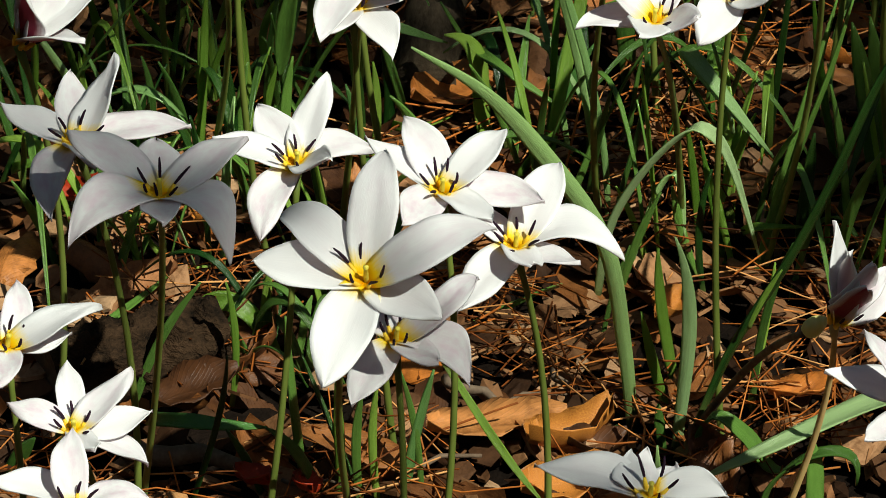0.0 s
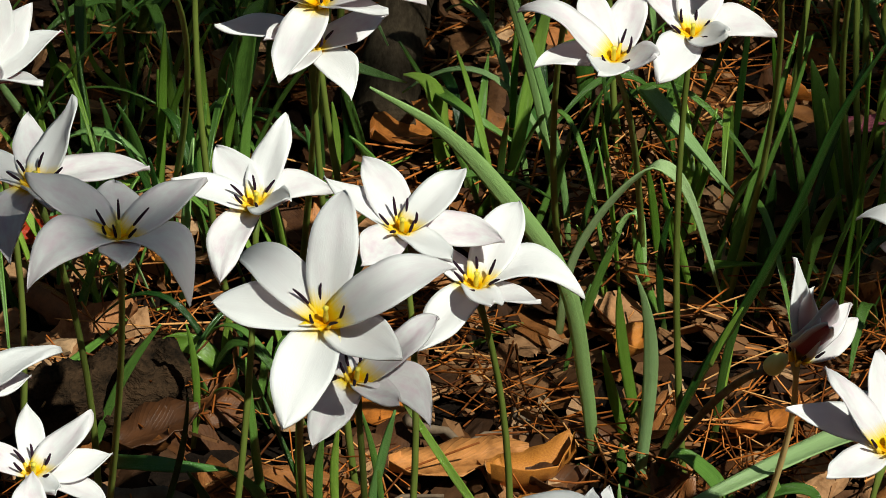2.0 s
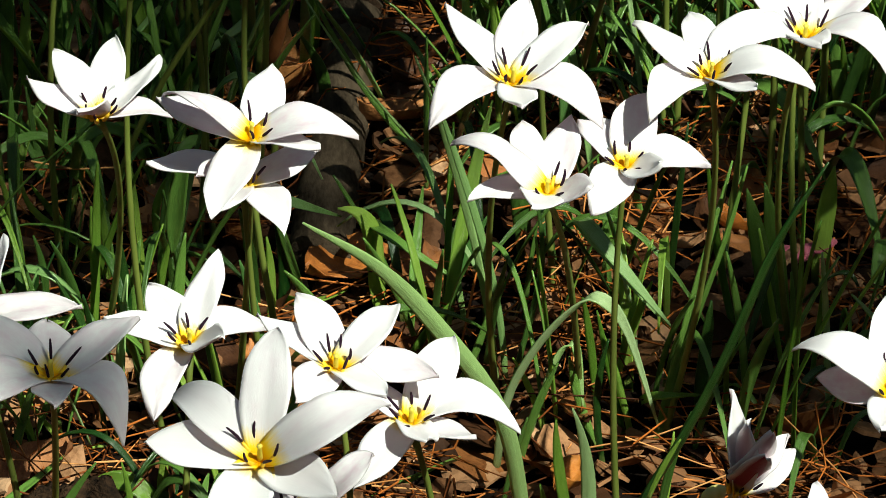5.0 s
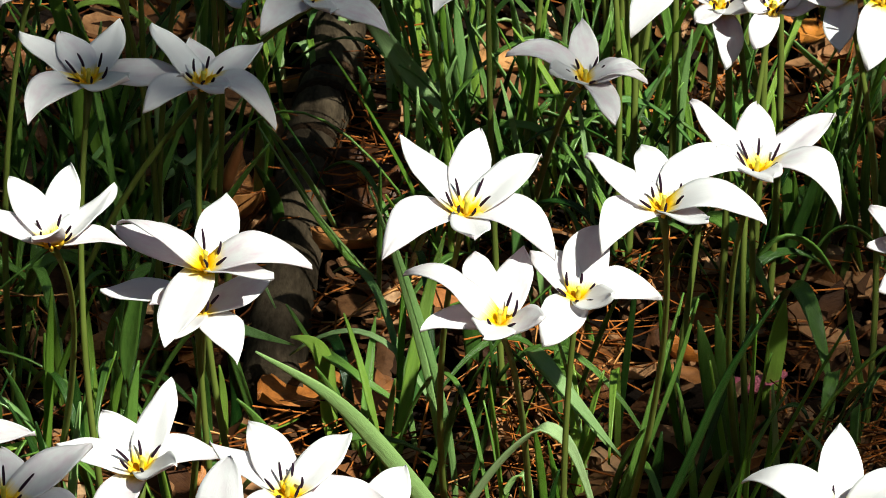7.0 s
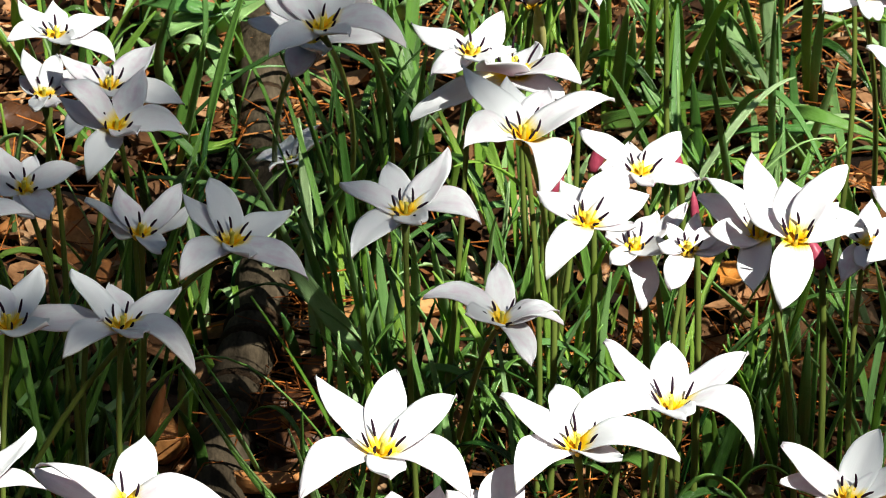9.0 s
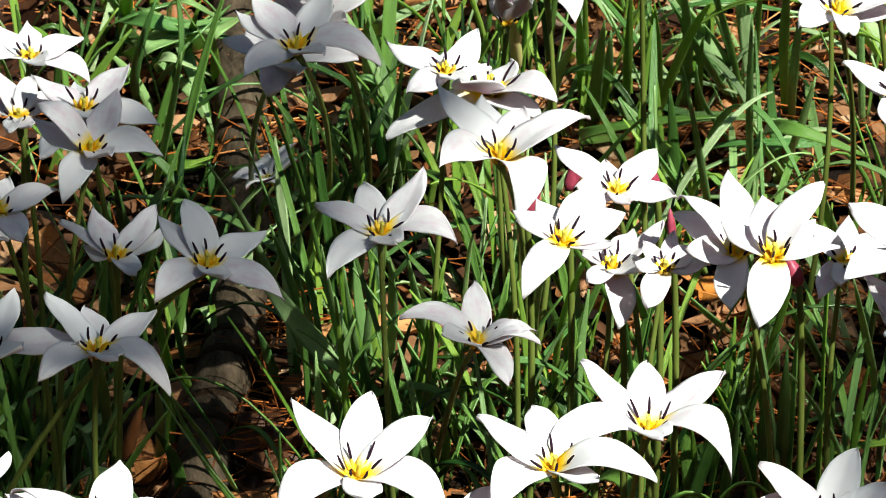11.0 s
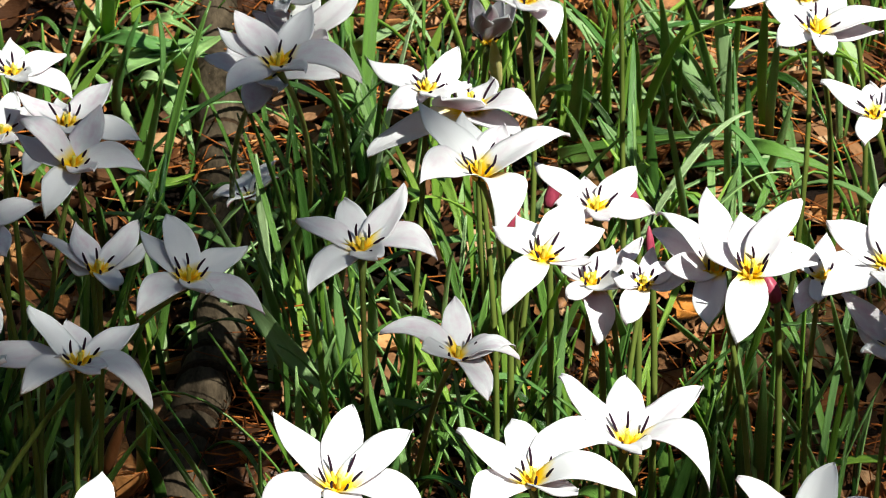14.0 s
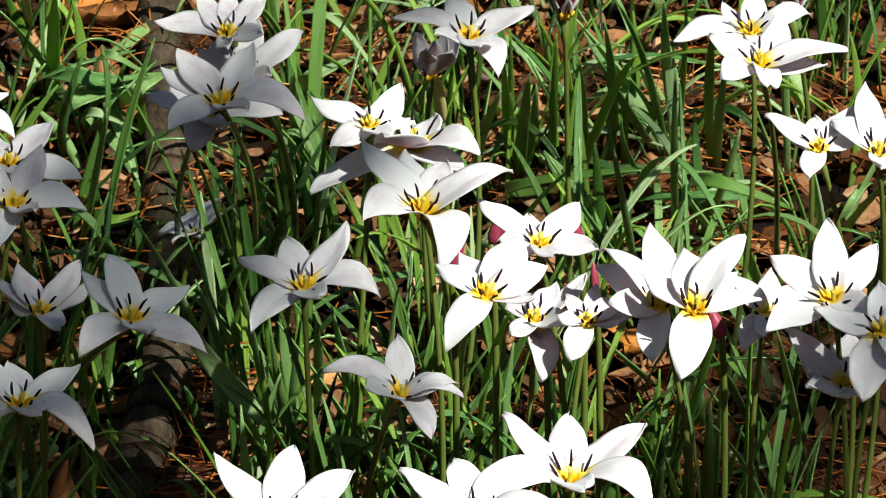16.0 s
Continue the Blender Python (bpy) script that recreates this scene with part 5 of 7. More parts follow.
long_leaf([(-0.0975, 1.9759, -0.0040), (-0.0895, 1.9744, 0.0233), (-0.0818, 1.9728, 0.0473), (-0.0810, 1.9712, 0.0721)], 0.0020, LEAF, 6, -22, 0.20)
long_leaf([(-0.0858, 2.0935, -0.0040), (-0.0814, 2.0927, 0.0109), (-0.0755, 2.0919, 0.0208), (-0.0682, 2.0912, 0.0300)], 0.0025, LEAF_PALE, -1, -15, 0.16)
long_leaf([(-0.0827, 2.0486, -0.0040), (-0.0796, 2.0480, 0.0185), (-0.0799, 2.0475, 0.0370), (-0.0839, 2.0470, 0.0553)], 0.0024, LEAF_YOUNG, 6, 6, 0.39)
long_leaf([(-0.0720, 2.0803, -0.0040), (-0.0708, 2.0816, 0.0134), (-0.0694, 2.0829, 0.0268), (-0.0679, 2.0842, 0.0402)], 0.0037, LEAF_YOUNG, -4, -25, 0.31)
long_leaf([(-0.0393, 1.9778, -0.0040), (-0.0391, 1.9774, 0.0190), (-0.0395, 1.9770, 0.0380), (-0.0405, 1.9766, 0.0570)], 0.0036, LEAF_YOUNG, -2, -19, 0.48)
long_leaf([(-0.0311, 1.9778, -0.0040), (-0.0339, 1.9757, 0.0189), (-0.0336, 1.9736, 0.0377), (-0.0302, 1.9715, 0.0565)], 0.0032, LEAF, 2, 6, 0.19)
long_leaf([(-0.0242, 1.9778, -0.0040), (-0.0273, 1.9771, 0.0188), (-0.0274, 1.9763, 0.0376), (-0.0247, 1.9756, 0.0563)], 0.0028, LEAF_YOUNG, 10, 4, 0.53)
long_leaf([(-0.0155, 1.9778, -0.0040), (-0.0123, 1.9774, 0.0209), (-0.0083, 1.9770, 0.0416), (-0.0034, 1.9766, 0.0621)], 0.0043, LEAF_PALE, 22, 16, 0.41)
long_leaf([(-0.0082, 1.9796, -0.0040), (-0.0081, 1.9778, 0.0216), (-0.0108, 1.9760, 0.0428), (-0.0162, 1.9742, 0.0637)], 0.0022, LEAF, 2, 5, 0.38)
long_leaf([(-0.0300, 1.9796, -0.0040), (-0.0380, 1.9820, 0.0205), (-0.0457, 1.9843, 0.0411), (-0.0532, 1.9866, 0.0618)], 0.0016, LEAF, 28, 5, 0.29)
long_leaf([(-0.0401, 1.9759, -0.0040), (-0.0506, 1.9744, 0.0123), (-0.0524, 1.9723, 0.0303), (-0.0671, 1.9712, 0.0394)], 0.0044, LEAF, 50, -20, 0.38)
long_leaf([(-0.0942, 2.1487, -0.0040), (-0.0995, 2.1494, -0.0040), (-0.1086, 2.1492, -0.0040), (-0.1163, 2.1482, 0.0052), (-0.1260, 2.1467, 0.0224)], 0.0023, LEAF_YOUNG, 13, 6, 0.51)
long_leaf([(-0.1685, 1.9928, -0.0040), (-0.1652, 1.9927, 0.0073), (-0.1611, 1.9926, 0.0139), (-0.1560, 1.9925, 0.0200)], 0.0060, LEAF, 2, -14, 0.27)
long_leaf([(-0.0517, 1.9815, -0.0040), (-0.0549, 1.9807, 0.0282), (-0.0574, 1.9799, 0.0564), (-0.0591, 1.9791, 0.0847)], 0.0035, LEAF, 29, 23, 0.52)
long_leaf([(-0.0505, 2.1065, -0.0040), (-0.0458, 2.1056, 0.0167), (-0.0457, 2.1046, 0.0334), (-0.0499, 2.1036, 0.0501)], 0.0029, LEAF, 12, 24, 0.35)
long_leaf([(-0.0633, 2.2033, -0.0040), (-0.0657, 2.2023, 0.0216), (-0.0649, 2.2014, 0.0430), (-0.0610, 2.2005, 0.0643)], 0.0043, LEAF, 4, 24, 0.35)
long_leaf([(-0.0801, 2.2033, -0.0040), (-0.0843, 2.2031, 0.0202), (-0.0841, 2.2030, 0.0402), (-0.0795, 2.2029, 0.0601)], 0.0043, LEAF, -2, -19, 0.40)
long_leaf([(-0.0769, 2.2163, -0.0040), (-0.0751, 2.2154, 0.0181), (-0.0720, 2.2146, 0.0360), (-0.0675, 2.2137, 0.0536)], 0.0030, LEAF_YOUNG, 5, 14, 0.48)
long_leaf([(-0.0339, 2.2384, -0.0040), (-0.0340, 2.2385, 0.0176), (-0.0361, 2.2387, 0.0349), (-0.0401, 2.2388, 0.0519)], 0.0039, LEAF, -14, -11, 0.52)
long_leaf([(-0.0300, 2.2033, -0.0040), (-0.0320, 2.2022, 0.0172), (-0.0352, 2.2012, 0.0343), (-0.0396, 2.2001, 0.0511)], 0.0038, LEAF_PALE, 20, -12, 0.21)
long_leaf([(-0.0290, 2.2163, -0.0040), (-0.0262, 2.2154, 0.0179), (-0.0261, 2.2146, 0.0358), (-0.0286, 2.2137, 0.0536)], 0.0034, LEAF_YOUNG, 29, 5, 0.34)
long_leaf([(-0.0245, 2.2384, -0.0040), (-0.0206, 2.2388, 0.0173), (-0.0211, 2.2392, 0.0344), (-0.0261, 2.2397, 0.0514)], 0.0047, LEAF, 14, 12, 0.20)
long_leaf([(-0.0115, 2.2384, -0.0040), (-0.0167, 2.2374, 0.0208), (-0.0223, 2.2364, 0.0415), (-0.0283, 2.2354, 0.0621)], 0.0030, LEAF, 19, 2, 0.28)
long_leaf([(0.0109, 2.2826, 0.0160), (0.0178, 2.2824, -0.0040), (0.0122, 2.2823, -0.0040), (-0.0057, 2.2825, -0.0022)], 0.0031, LEAF_PALE, -2, -2, 0.29)
long_leaf([(-0.0221, 2.2443, 0.0060), (-0.0176, 2.2114, 0.0215), (-0.0090, 2.2086, 0.0242), (0.0038, 2.2359, 0.0140)], 0.0040, LEAF_YOUNG, 100, -23, 0.25)
long_leaf([(-0.0195, 2.1938, 0.0060), (-0.0128, 2.1862, 0.0218), (-0.0020, 2.1820, 0.0244), (0.0129, 2.1812, 0.0140)], 0.0037, LEAF_YOUNG, 90, 19, 0.37)
long_leaf([(-0.0033, 2.2033, -0.0040), (-0.0042, 2.2043, 0.0162), (-0.0103, 2.2053, 0.0302), (-0.0217, 2.2061, 0.0420)], 0.0047, LEAF, -14, -4, 0.38)
long_leaf([(0.0405, 2.1647, -0.0040), (0.0511, 2.1651, 0.0143), (0.0578, 2.1656, 0.0303), (0.0606, 2.1662, 0.0478)], 0.0029, LEAF, 17, -1, 0.51)
long_leaf([(0.1052, 2.1229, -0.0040), (0.1007, 2.1224, 0.0202), (0.1011, 2.1219, 0.0402), (0.1065, 2.1214, 0.0600)], 0.0025, LEAF, 2, 18, 0.23)
long_leaf([(0.1177, 2.1395, -0.0040), (0.1139, 2.1408, 0.0164), (0.1098, 2.1421, 0.0326), (0.1053, 2.1433, 0.0488)], 0.0025, LEAF_YOUNG, -2, -22, 0.48)
long_leaf([(0.1144, 2.1437, -0.0040), (0.1104, 2.1433, 0.0199), (0.1065, 2.1430, 0.0399), (0.1028, 2.1427, 0.0599)], 0.0023, LEAF_YOUNG, 16, -11, 0.46)
long_leaf([(0.0835, 2.1395, -0.0040), (0.0806, 2.1382, 0.0149), (0.0758, 2.1370, 0.0292), (0.0691, 2.1358, 0.0429)], 0.0021, LEAF_YOUNG, 26, -1, 0.37)
long_leaf([(0.0705, 2.1229, -0.0040), (0.0740, 2.1222, 0.0172), (0.0794, 2.1215, 0.0337), (0.0866, 2.1209, 0.0497)], 0.0029, LEAF, 7, -17, 0.38)
long_leaf([(0.1028, 2.1395, -0.0040), (0.0974, 2.1380, 0.0140), (0.0936, 2.1365, 0.0285), (0.0916, 2.1350, 0.0434)], 0.0033, LEAF, 22, -13, 0.48)
long_leaf([(0.1579, 2.1229, -0.0040), (0.1579, 2.1238, 0.0230), (0.1632, 2.1247, 0.0448), (0.1737, 2.1255, 0.0653)], 0.0046, LEAF, 21, -24, 0.44)
long_leaf([(0.1397, 2.1229, -0.0040), (0.1429, 2.1253, 0.0198), (0.1500, 2.1275, 0.0381), (0.1608, 2.1295, 0.0549)], 0.0025, LEAF, 29, 10, 0.17)
long_leaf([(0.1642, 2.1562, -0.0040), (0.1637, 2.1544, 0.0274), (0.1604, 2.1526, 0.0546), (0.1543, 2.1508, 0.0813)], 0.0029, LEAF, 23, 7, 0.53)
long_leaf([(-0.0370, 2.1065, -0.0040), (-0.0413, 2.1050, 0.0171), (-0.0412, 2.1035, 0.0341), (-0.0365, 2.1020, 0.0511)], 0.0029, LEAF, 17, -10, 0.52)
long_leaf([(-0.1548, 2.1395, -0.0040), (-0.1586, 2.1399, 0.0151), (-0.1646, 2.1403, 0.0293), (-0.1727, 2.1406, 0.0425)], 0.0033, LEAF, -8, -4, 0.21)
long_leaf([(-0.0679, 1.9815, -0.0040), (-0.0715, 1.9802, 0.0119), (-0.0763, 1.9790, 0.0232), (-0.0823, 1.9778, 0.0341)], 0.0028, LEAF, 13, -20, 0.30)
long_leaf([(-0.1057, 2.2033, -0.0040), (-0.1030, 2.2009, 0.0224), (-0.1062, 2.1986, 0.0438), (-0.1155, 2.1965, 0.0641)], 0.0034, LEAF, -12, 4, 0.45)
long_leaf([(-0.1248, 2.2163, -0.0040), (-0.1181, 2.2147, 0.0191), (-0.1175, 2.2130, 0.0383), (-0.1231, 2.2113, 0.0578)], 0.0030, LEAF, 25, -3, 0.28)
long_leaf([(-0.0468, 2.1604, -0.0040), (-0.0476, 2.1604, 0.0157), (-0.0501, 2.1604, 0.0310), (-0.0543, 2.1603, 0.0461)], 0.0042, LEAF, 12, 22, 0.30)
long_leaf([(-0.0991, 2.4266, -0.0040), (-0.0722, 2.4272, 0.0107), (-0.0645, 2.4286, 0.0413), (-0.0400, 2.4293, 0.0551)], 0.0059, LEAF, -12, -17, 0.40)
long_leaf([(-0.1180, 2.4803, -0.0040), (-0.1195, 2.4815, 0.0131), (-0.1222, 2.4828, 0.0259), (-0.1262, 2.4840, 0.0385)], 0.0060, LEAF, 8, 3, 0.40)
long_leaf([(-0.0120, 2.4435, -0.0040), (-0.0061, 2.4437, 0.0167), (-0.0072, 2.4439, 0.0328), (-0.0155, 2.4441, 0.0483)], 0.0037, LEAF_YOUNG, -3, -12, 0.45)
long_leaf([(0.0033, 2.4810, -0.0040), (0.0014, 2.4801, 0.0103), (-0.0009, 2.4792, 0.0205), (-0.0038, 2.4783, 0.0305)], 0.0032, LEAF_YOUNG, 8, -13, 0.30)
long_leaf([(0.0425, 2.3547, 0.0010), (0.0170, 2.3530, 0.0273), (0.0034, 2.3505, 0.0599), (-0.0086, 2.3481, 0.0905)], 0.0022, LEAF, 18, 11, 0.41)
long_leaf([(0.0643, 2.1791, -0.0040), (0.0608, 2.1812, 0.0523), (0.0494, 2.1833, 0.1039), (0.0323, 2.1853, 0.1534)], 0.0027, LEAF_PALE, -11, -20, 0.20)
long_leaf([(0.0673, 2.1790, -0.0040), (0.0681, 2.1758, 0.0508), (0.0523, 2.1728, 0.0991), (0.0390, 2.1697, 0.1473)], 0.0027, LEAF_PALE, 12, 19, 0.34)
long_leaf([(0.0357, 2.4087, 0.1100), (0.0451, 2.4075, 0.0929), (0.0568, 2.4064, 0.0771), (0.0701, 2.4054, 0.0629)], 0.0091, LEAF_SUNLIT, -0, -24, 0.44)
long_leaf([(0.0806, 2.5045, -0.0040), (0.0751, 2.5027, 0.0221), (0.0680, 2.5009, 0.0436), (0.0592, 2.4991, 0.0647)], 0.0052, LEAF_PALE, -13, 23, 0.42)
long_leaf([(0.0831, 2.5044, -0.0040), (0.0762, 2.5023, 0.0232), (0.0712, 2.5001, 0.0468), (0.0681, 2.4979, 0.0709)], 0.0047, LEAF_YOUNG, -5, 24, 0.42)
long_leaf([(0.0852, 2.5054, -0.0040), (0.0798, 2.5034, 0.0235), (0.0765, 2.5013, 0.0473), (0.0753, 2.4992, 0.0715)], 0.0047, LEAF_PALE, 22, 6, 0.29)
long_leaf([(0.0871, 2.5069, -0.0040), (0.0836, 2.5061, 0.0223), (0.0824, 2.5052, 0.0447), (0.0835, 2.5043, 0.0672)], 0.0042, LEAF_YOUNG, -4, 6, 0.29)
long_leaf([(0.0673, 2.4893, -0.0040), (0.0606, 2.4878, 0.0172), (0.0548, 2.4862, 0.0346), (0.0499, 2.4847, 0.0524)], 0.0047, LEAF, 2, 17, 0.41)
long_leaf([(0.0723, 2.4838, -0.0040), (0.0700, 2.4836, 0.0140), (0.0667, 2.4834, 0.0278), (0.0624, 2.4832, 0.0414)], 0.0042, LEAF, 21, 18, 0.36)
long_leaf([(0.1028, 2.4903, -0.0040), (0.1095, 2.4905, 0.0133), (0.1188, 2.4907, 0.0243), (0.1306, 2.4908, 0.0330)], 0.0037, LEAF_PALE, 12, 12, 0.31)
long_leaf([(0.1057, 2.4798, -0.0040), (0.0975, 2.4784, 0.0125), (0.0888, 2.4771, 0.0247), (0.0797, 2.4757, 0.0366)], 0.0046, LEAF, -11, -15, 0.17)
long_leaf([(0.1174, 2.4564, -0.0040), (0.1221, 2.4563, 0.0205), (0.1284, 2.4562, 0.0404), (0.1363, 2.4562, 0.0599)], 0.0032, LEAF, 25, 13, 0.15)
long_leaf([(0.1478, 2.4128, -0.0040), (0.1510, 2.4159, 0.0332), (0.1499, 2.4190, 0.0663), (0.1447, 2.4221, 0.0992)], 0.0032, LEAF_YOUNG, 6, 6, 0.32)
long_leaf([(0.1575, 2.4677, -0.0040), (0.1549, 2.4655, 0.0227), (0.1525, 2.4633, 0.0454), (0.1504, 2.4612, 0.0682)], 0.0032, LEAF_YOUNG, 6, -17, 0.21)
long_leaf([(0.1692, 2.4170, -0.0040), (0.1691, 2.4161, 0.0330), (0.1712, 2.4152, 0.0659), (0.1755, 2.4143, 0.0986)], 0.0036, LEAF_PALE, 2, 19, 0.21)
long_leaf([(0.1621, 2.4778, -0.0040), (0.1656, 2.4774, 0.0069), (0.1696, 2.4771, 0.0135), (0.1742, 2.4767, 0.0197)], 0.0019, LEAF_PALE, -4, -17, 0.26)
long_leaf([(0.2287, 2.4148, -0.0040), (0.2309, 2.4148, 0.0125), (0.2337, 2.4147, 0.0248), (0.2372, 2.4147, 0.0370)], 0.0050, LEAF, -4, -23, 0.52)
long_leaf([(0.2101, 2.3643, -0.0040), (0.2182, 2.3663, 0.0193), (0.2249, 2.3684, 0.0390), (0.2301, 2.3705, 0.0592)], 0.0049, LEAF, 2, 9, 0.42)
long_leaf([(0.2192, 2.3712, -0.0040), (0.2174, 2.3731, 0.0181), (0.2159, 2.3751, 0.0363), (0.2147, 2.3770, 0.0545)], 0.0054, LEAF, 6, -19, 0.42)
long_leaf([(0.2002, 2.2603, -0.0040), (0.2016, 2.2610, 0.0177), (0.2036, 2.2617, 0.0352), (0.2063, 2.2625, 0.0528)], 0.0078, LEAF_YOUNG, -2, 11, 0.22)
long_leaf([(0.2421, 2.2655, -0.0040), (0.2377, 2.2633, 0.0196), (0.2340, 2.2610, 0.0394), (0.2311, 2.2588, 0.0593)], 0.0022, LEAF, -6, -13, 0.18)
long_leaf([(0.1798, 2.2211, -0.0040), (0.1824, 2.2208, -0.0029), (0.2105, 2.2265, 0.0472), (0.2147, 2.2226, 0.0134)], 0.0038, LEAF, 55, -7, 0.27)
long_leaf([(0.1996, 2.3362, -0.0040), (0.1962, 2.3350, 0.0216), (0.1913, 2.3339, 0.0428), (0.1849, 2.3329, 0.0636)], 0.0035, LEAF, 6, 12, 0.44)
long_leaf([(0.1943, 2.3842, -0.0040), (0.1893, 2.3826, 0.0254), (0.1895, 2.3810, 0.0506), (0.1950, 2.3795, 0.0758)], 0.0031, LEAF_YOUNG, -8, 9, 0.53)
long_leaf([(0.1793, 2.4191, -0.0040), (0.1794, 2.4187, 0.0229), (0.1839, 2.4183, 0.0447), (0.1929, 2.4180, 0.0656)], 0.0032, LEAF, 14, 24, 0.15)
long_leaf([(0.2402, 2.3729, -0.0040), (0.2463, 2.3742, 0.0201), (0.2459, 2.3755, 0.0400), (0.2389, 2.3769, 0.0597)], 0.0040, LEAF, -12, -4, 0.17)
long_leaf([(0.2375, 2.4319, -0.0040), (0.2382, 2.4349, 0.0255), (0.2427, 2.4379, 0.0504), (0.2511, 2.4407, 0.0745)], 0.0027, LEAF_YOUNG, 10, 1, 0.29)
long_leaf([(0.2549, 2.3723, -0.0040), (0.2476, 2.3696, 0.0265), (0.2462, 2.3668, 0.0533), (0.2506, 2.3641, 0.0805)], 0.0036, LEAF, -11, 20, 0.35)
long_leaf([(0.0880, 2.4424, -0.0040), (0.0839, 2.4403, 0.0194), (0.0847, 2.4382, 0.0386), (0.0904, 2.4362, 0.0576)], 0.0037, LEAF, 27, -13, 0.17)
long_leaf([(0.1216, 2.4361, -0.0040), (0.1151, 2.4343, 0.0172), (0.1146, 2.4325, 0.0344), (0.1198, 2.4307, 0.0516)], 0.0027, LEAF_YOUNG, 3, -12, 0.31)
long_leaf([(0.1097, 2.4216, -0.0040), (0.1144, 2.4196, 0.0182), (0.1144, 2.4177, 0.0364), (0.1098, 2.4157, 0.0545)], 0.0036, LEAF, -1, -23, 0.54)
long_leaf([(0.1408, 2.4205, -0.0040), (0.1383, 2.4205, 0.0165), (0.1345, 2.4205, 0.0327), (0.1293, 2.4206, 0.0486)], 0.0032, LEAF, -7, -5, 0.36)
long_leaf([(0.1293, 2.3106, -0.0040), (0.1273, 2.3101, 0.0129), (0.1224, 2.3096, 0.0245), (0.1146, 2.3091, 0.0347)], 0.0035, LEAF, -11, -20, 0.37)
long_leaf([(0.1098, 2.2777, 0.0060), (0.0903, 2.2020, 0.0783), (0.0973, 2.1629, 0.0903), (0.1308, 2.1605, 0.0420)], 0.0068, LEAF_PALE, 22, 18, 0.24)
long_leaf([(-0.0759, 2.3794, -0.0040), (-0.0735, 2.3796, 0.0192), (-0.0656, 2.3797, 0.0359), (-0.0525, 2.3799, 0.0500)], 0.0027, LEAF_YOUNG, -14, -1, 0.38)
long_leaf([(-0.0658, 2.2765, -0.0040), (-0.0805, 2.2770, 0.0188), (-0.0788, 2.2776, 0.0368), (-0.0607, 2.2781, 0.0541)], 0.0028, LEAF_YOUNG, 2, 11, 0.52)
long_leaf([(-0.0892, 2.4288, -0.0040), (-0.0884, 2.4286, 0.0173), (-0.0866, 2.4284, 0.0345), (-0.0837, 2.4281, 0.0515)], 0.0041, LEAF, -1, 16, 0.24)
long_leaf([(-0.0545, 2.4425, -0.0040), (-0.0466, 2.4418, 0.0158), (-0.0495, 2.4412, 0.0286), (-0.0633, 2.4408, 0.0384)], 0.0041, LEAF, -10, -21, 0.46)
long_leaf([(-0.0270, 2.4265, -0.0040), (-0.0356, 2.4258, 0.0174), (-0.0361, 2.4250, 0.0349), (-0.0283, 2.4242, 0.0526)], 0.0041, LEAF, 22, -19, 0.18)
long_leaf([(-0.0330, 2.3827, -0.0040), (-0.0379, 2.3807, 0.0193), (-0.0435, 2.3788, 0.0383), (-0.0498, 2.3770, 0.0572)], 0.0031, LEAF, -4, -4, 0.38)
long_leaf([(-0.1034, 2.2923, -0.0040), (-0.1128, 2.2911, 0.0110), (-0.1208, 2.2899, 0.0228), (-0.1275, 2.2886, 0.0355)], 0.0026, LEAF_YOUNG, -4, 10, 0.17)
long_leaf([(-0.0097, 2.3818, -0.0040), (-0.0007, 2.3808, 0.0194), (-0.0028, 2.3799, 0.0379), (-0.0160, 2.3790, 0.0553)], 0.0049, LEAF, -6, -6, 0.19)
long_leaf([(-0.1207, 2.4053, -0.0040), (-0.1158, 2.4046, 0.0147), (-0.1104, 2.4040, 0.0291), (-0.1043, 2.4033, 0.0433)], 0.0032, LEAF, 4, 13, 0.37)
long_leaf([(0.0280, 2.2867, -0.0040), (0.0278, 2.2857, -0.0040), (0.0214, 2.2856, -0.0040), (0.0089, 2.2865, -0.0040)], 0.0044, LEAF, 25, 13, 0.38)
long_leaf([(-0.0297, 2.8831, 0.0060), (-0.0367, 2.7847, 0.0560), (-0.0190, 2.7571, 0.0656), (0.0234, 2.8004, 0.0350)], 0.0105, LEAF_PALE, 66, 8, 0.53)
long_leaf([(-0.0309, 2.8424, 0.0060), (-0.0297, 2.7471, 0.0525), (-0.0153, 2.7371, 0.0622), (0.0123, 2.8125, 0.0350)], 0.0083, LEAF_PALE, 125, -12, 0.47)
long_leaf([(-0.0082, 2.8850, 0.0060), (-0.0086, 2.7580, 0.0808), (-0.0001, 2.7269, 0.0952), (0.0173, 2.7918, 0.0490)], 0.0070, LEAF_PALE, 79, -22, 0.22)
long_leaf([(0.0003, 2.8468, 0.0060), (0.0050, 2.7171, 0.0732), (0.0156, 2.7021, 0.0875), (0.0322, 2.8017, 0.0490)], 0.0069, LEAF_PALE, 144, -11, 0.18)
long_leaf([(-0.0124, 2.8221, 0.0060), (-0.0172, 2.7414, 0.0573), (-0.0091, 2.7206, 0.0670), (0.0120, 2.7597, 0.0350)], 0.0076, LEAF_SUNLIT, 80, -24, 0.17)
long_leaf([(-0.0082, 2.8622, 0.0060), (-0.0079, 2.8110, 0.0449), (-0.0011, 2.7615, 0.0523), (0.0123, 2.7138, 0.0280)], 0.0070, LEAF_SUNLIT, 11, 18, 0.53)
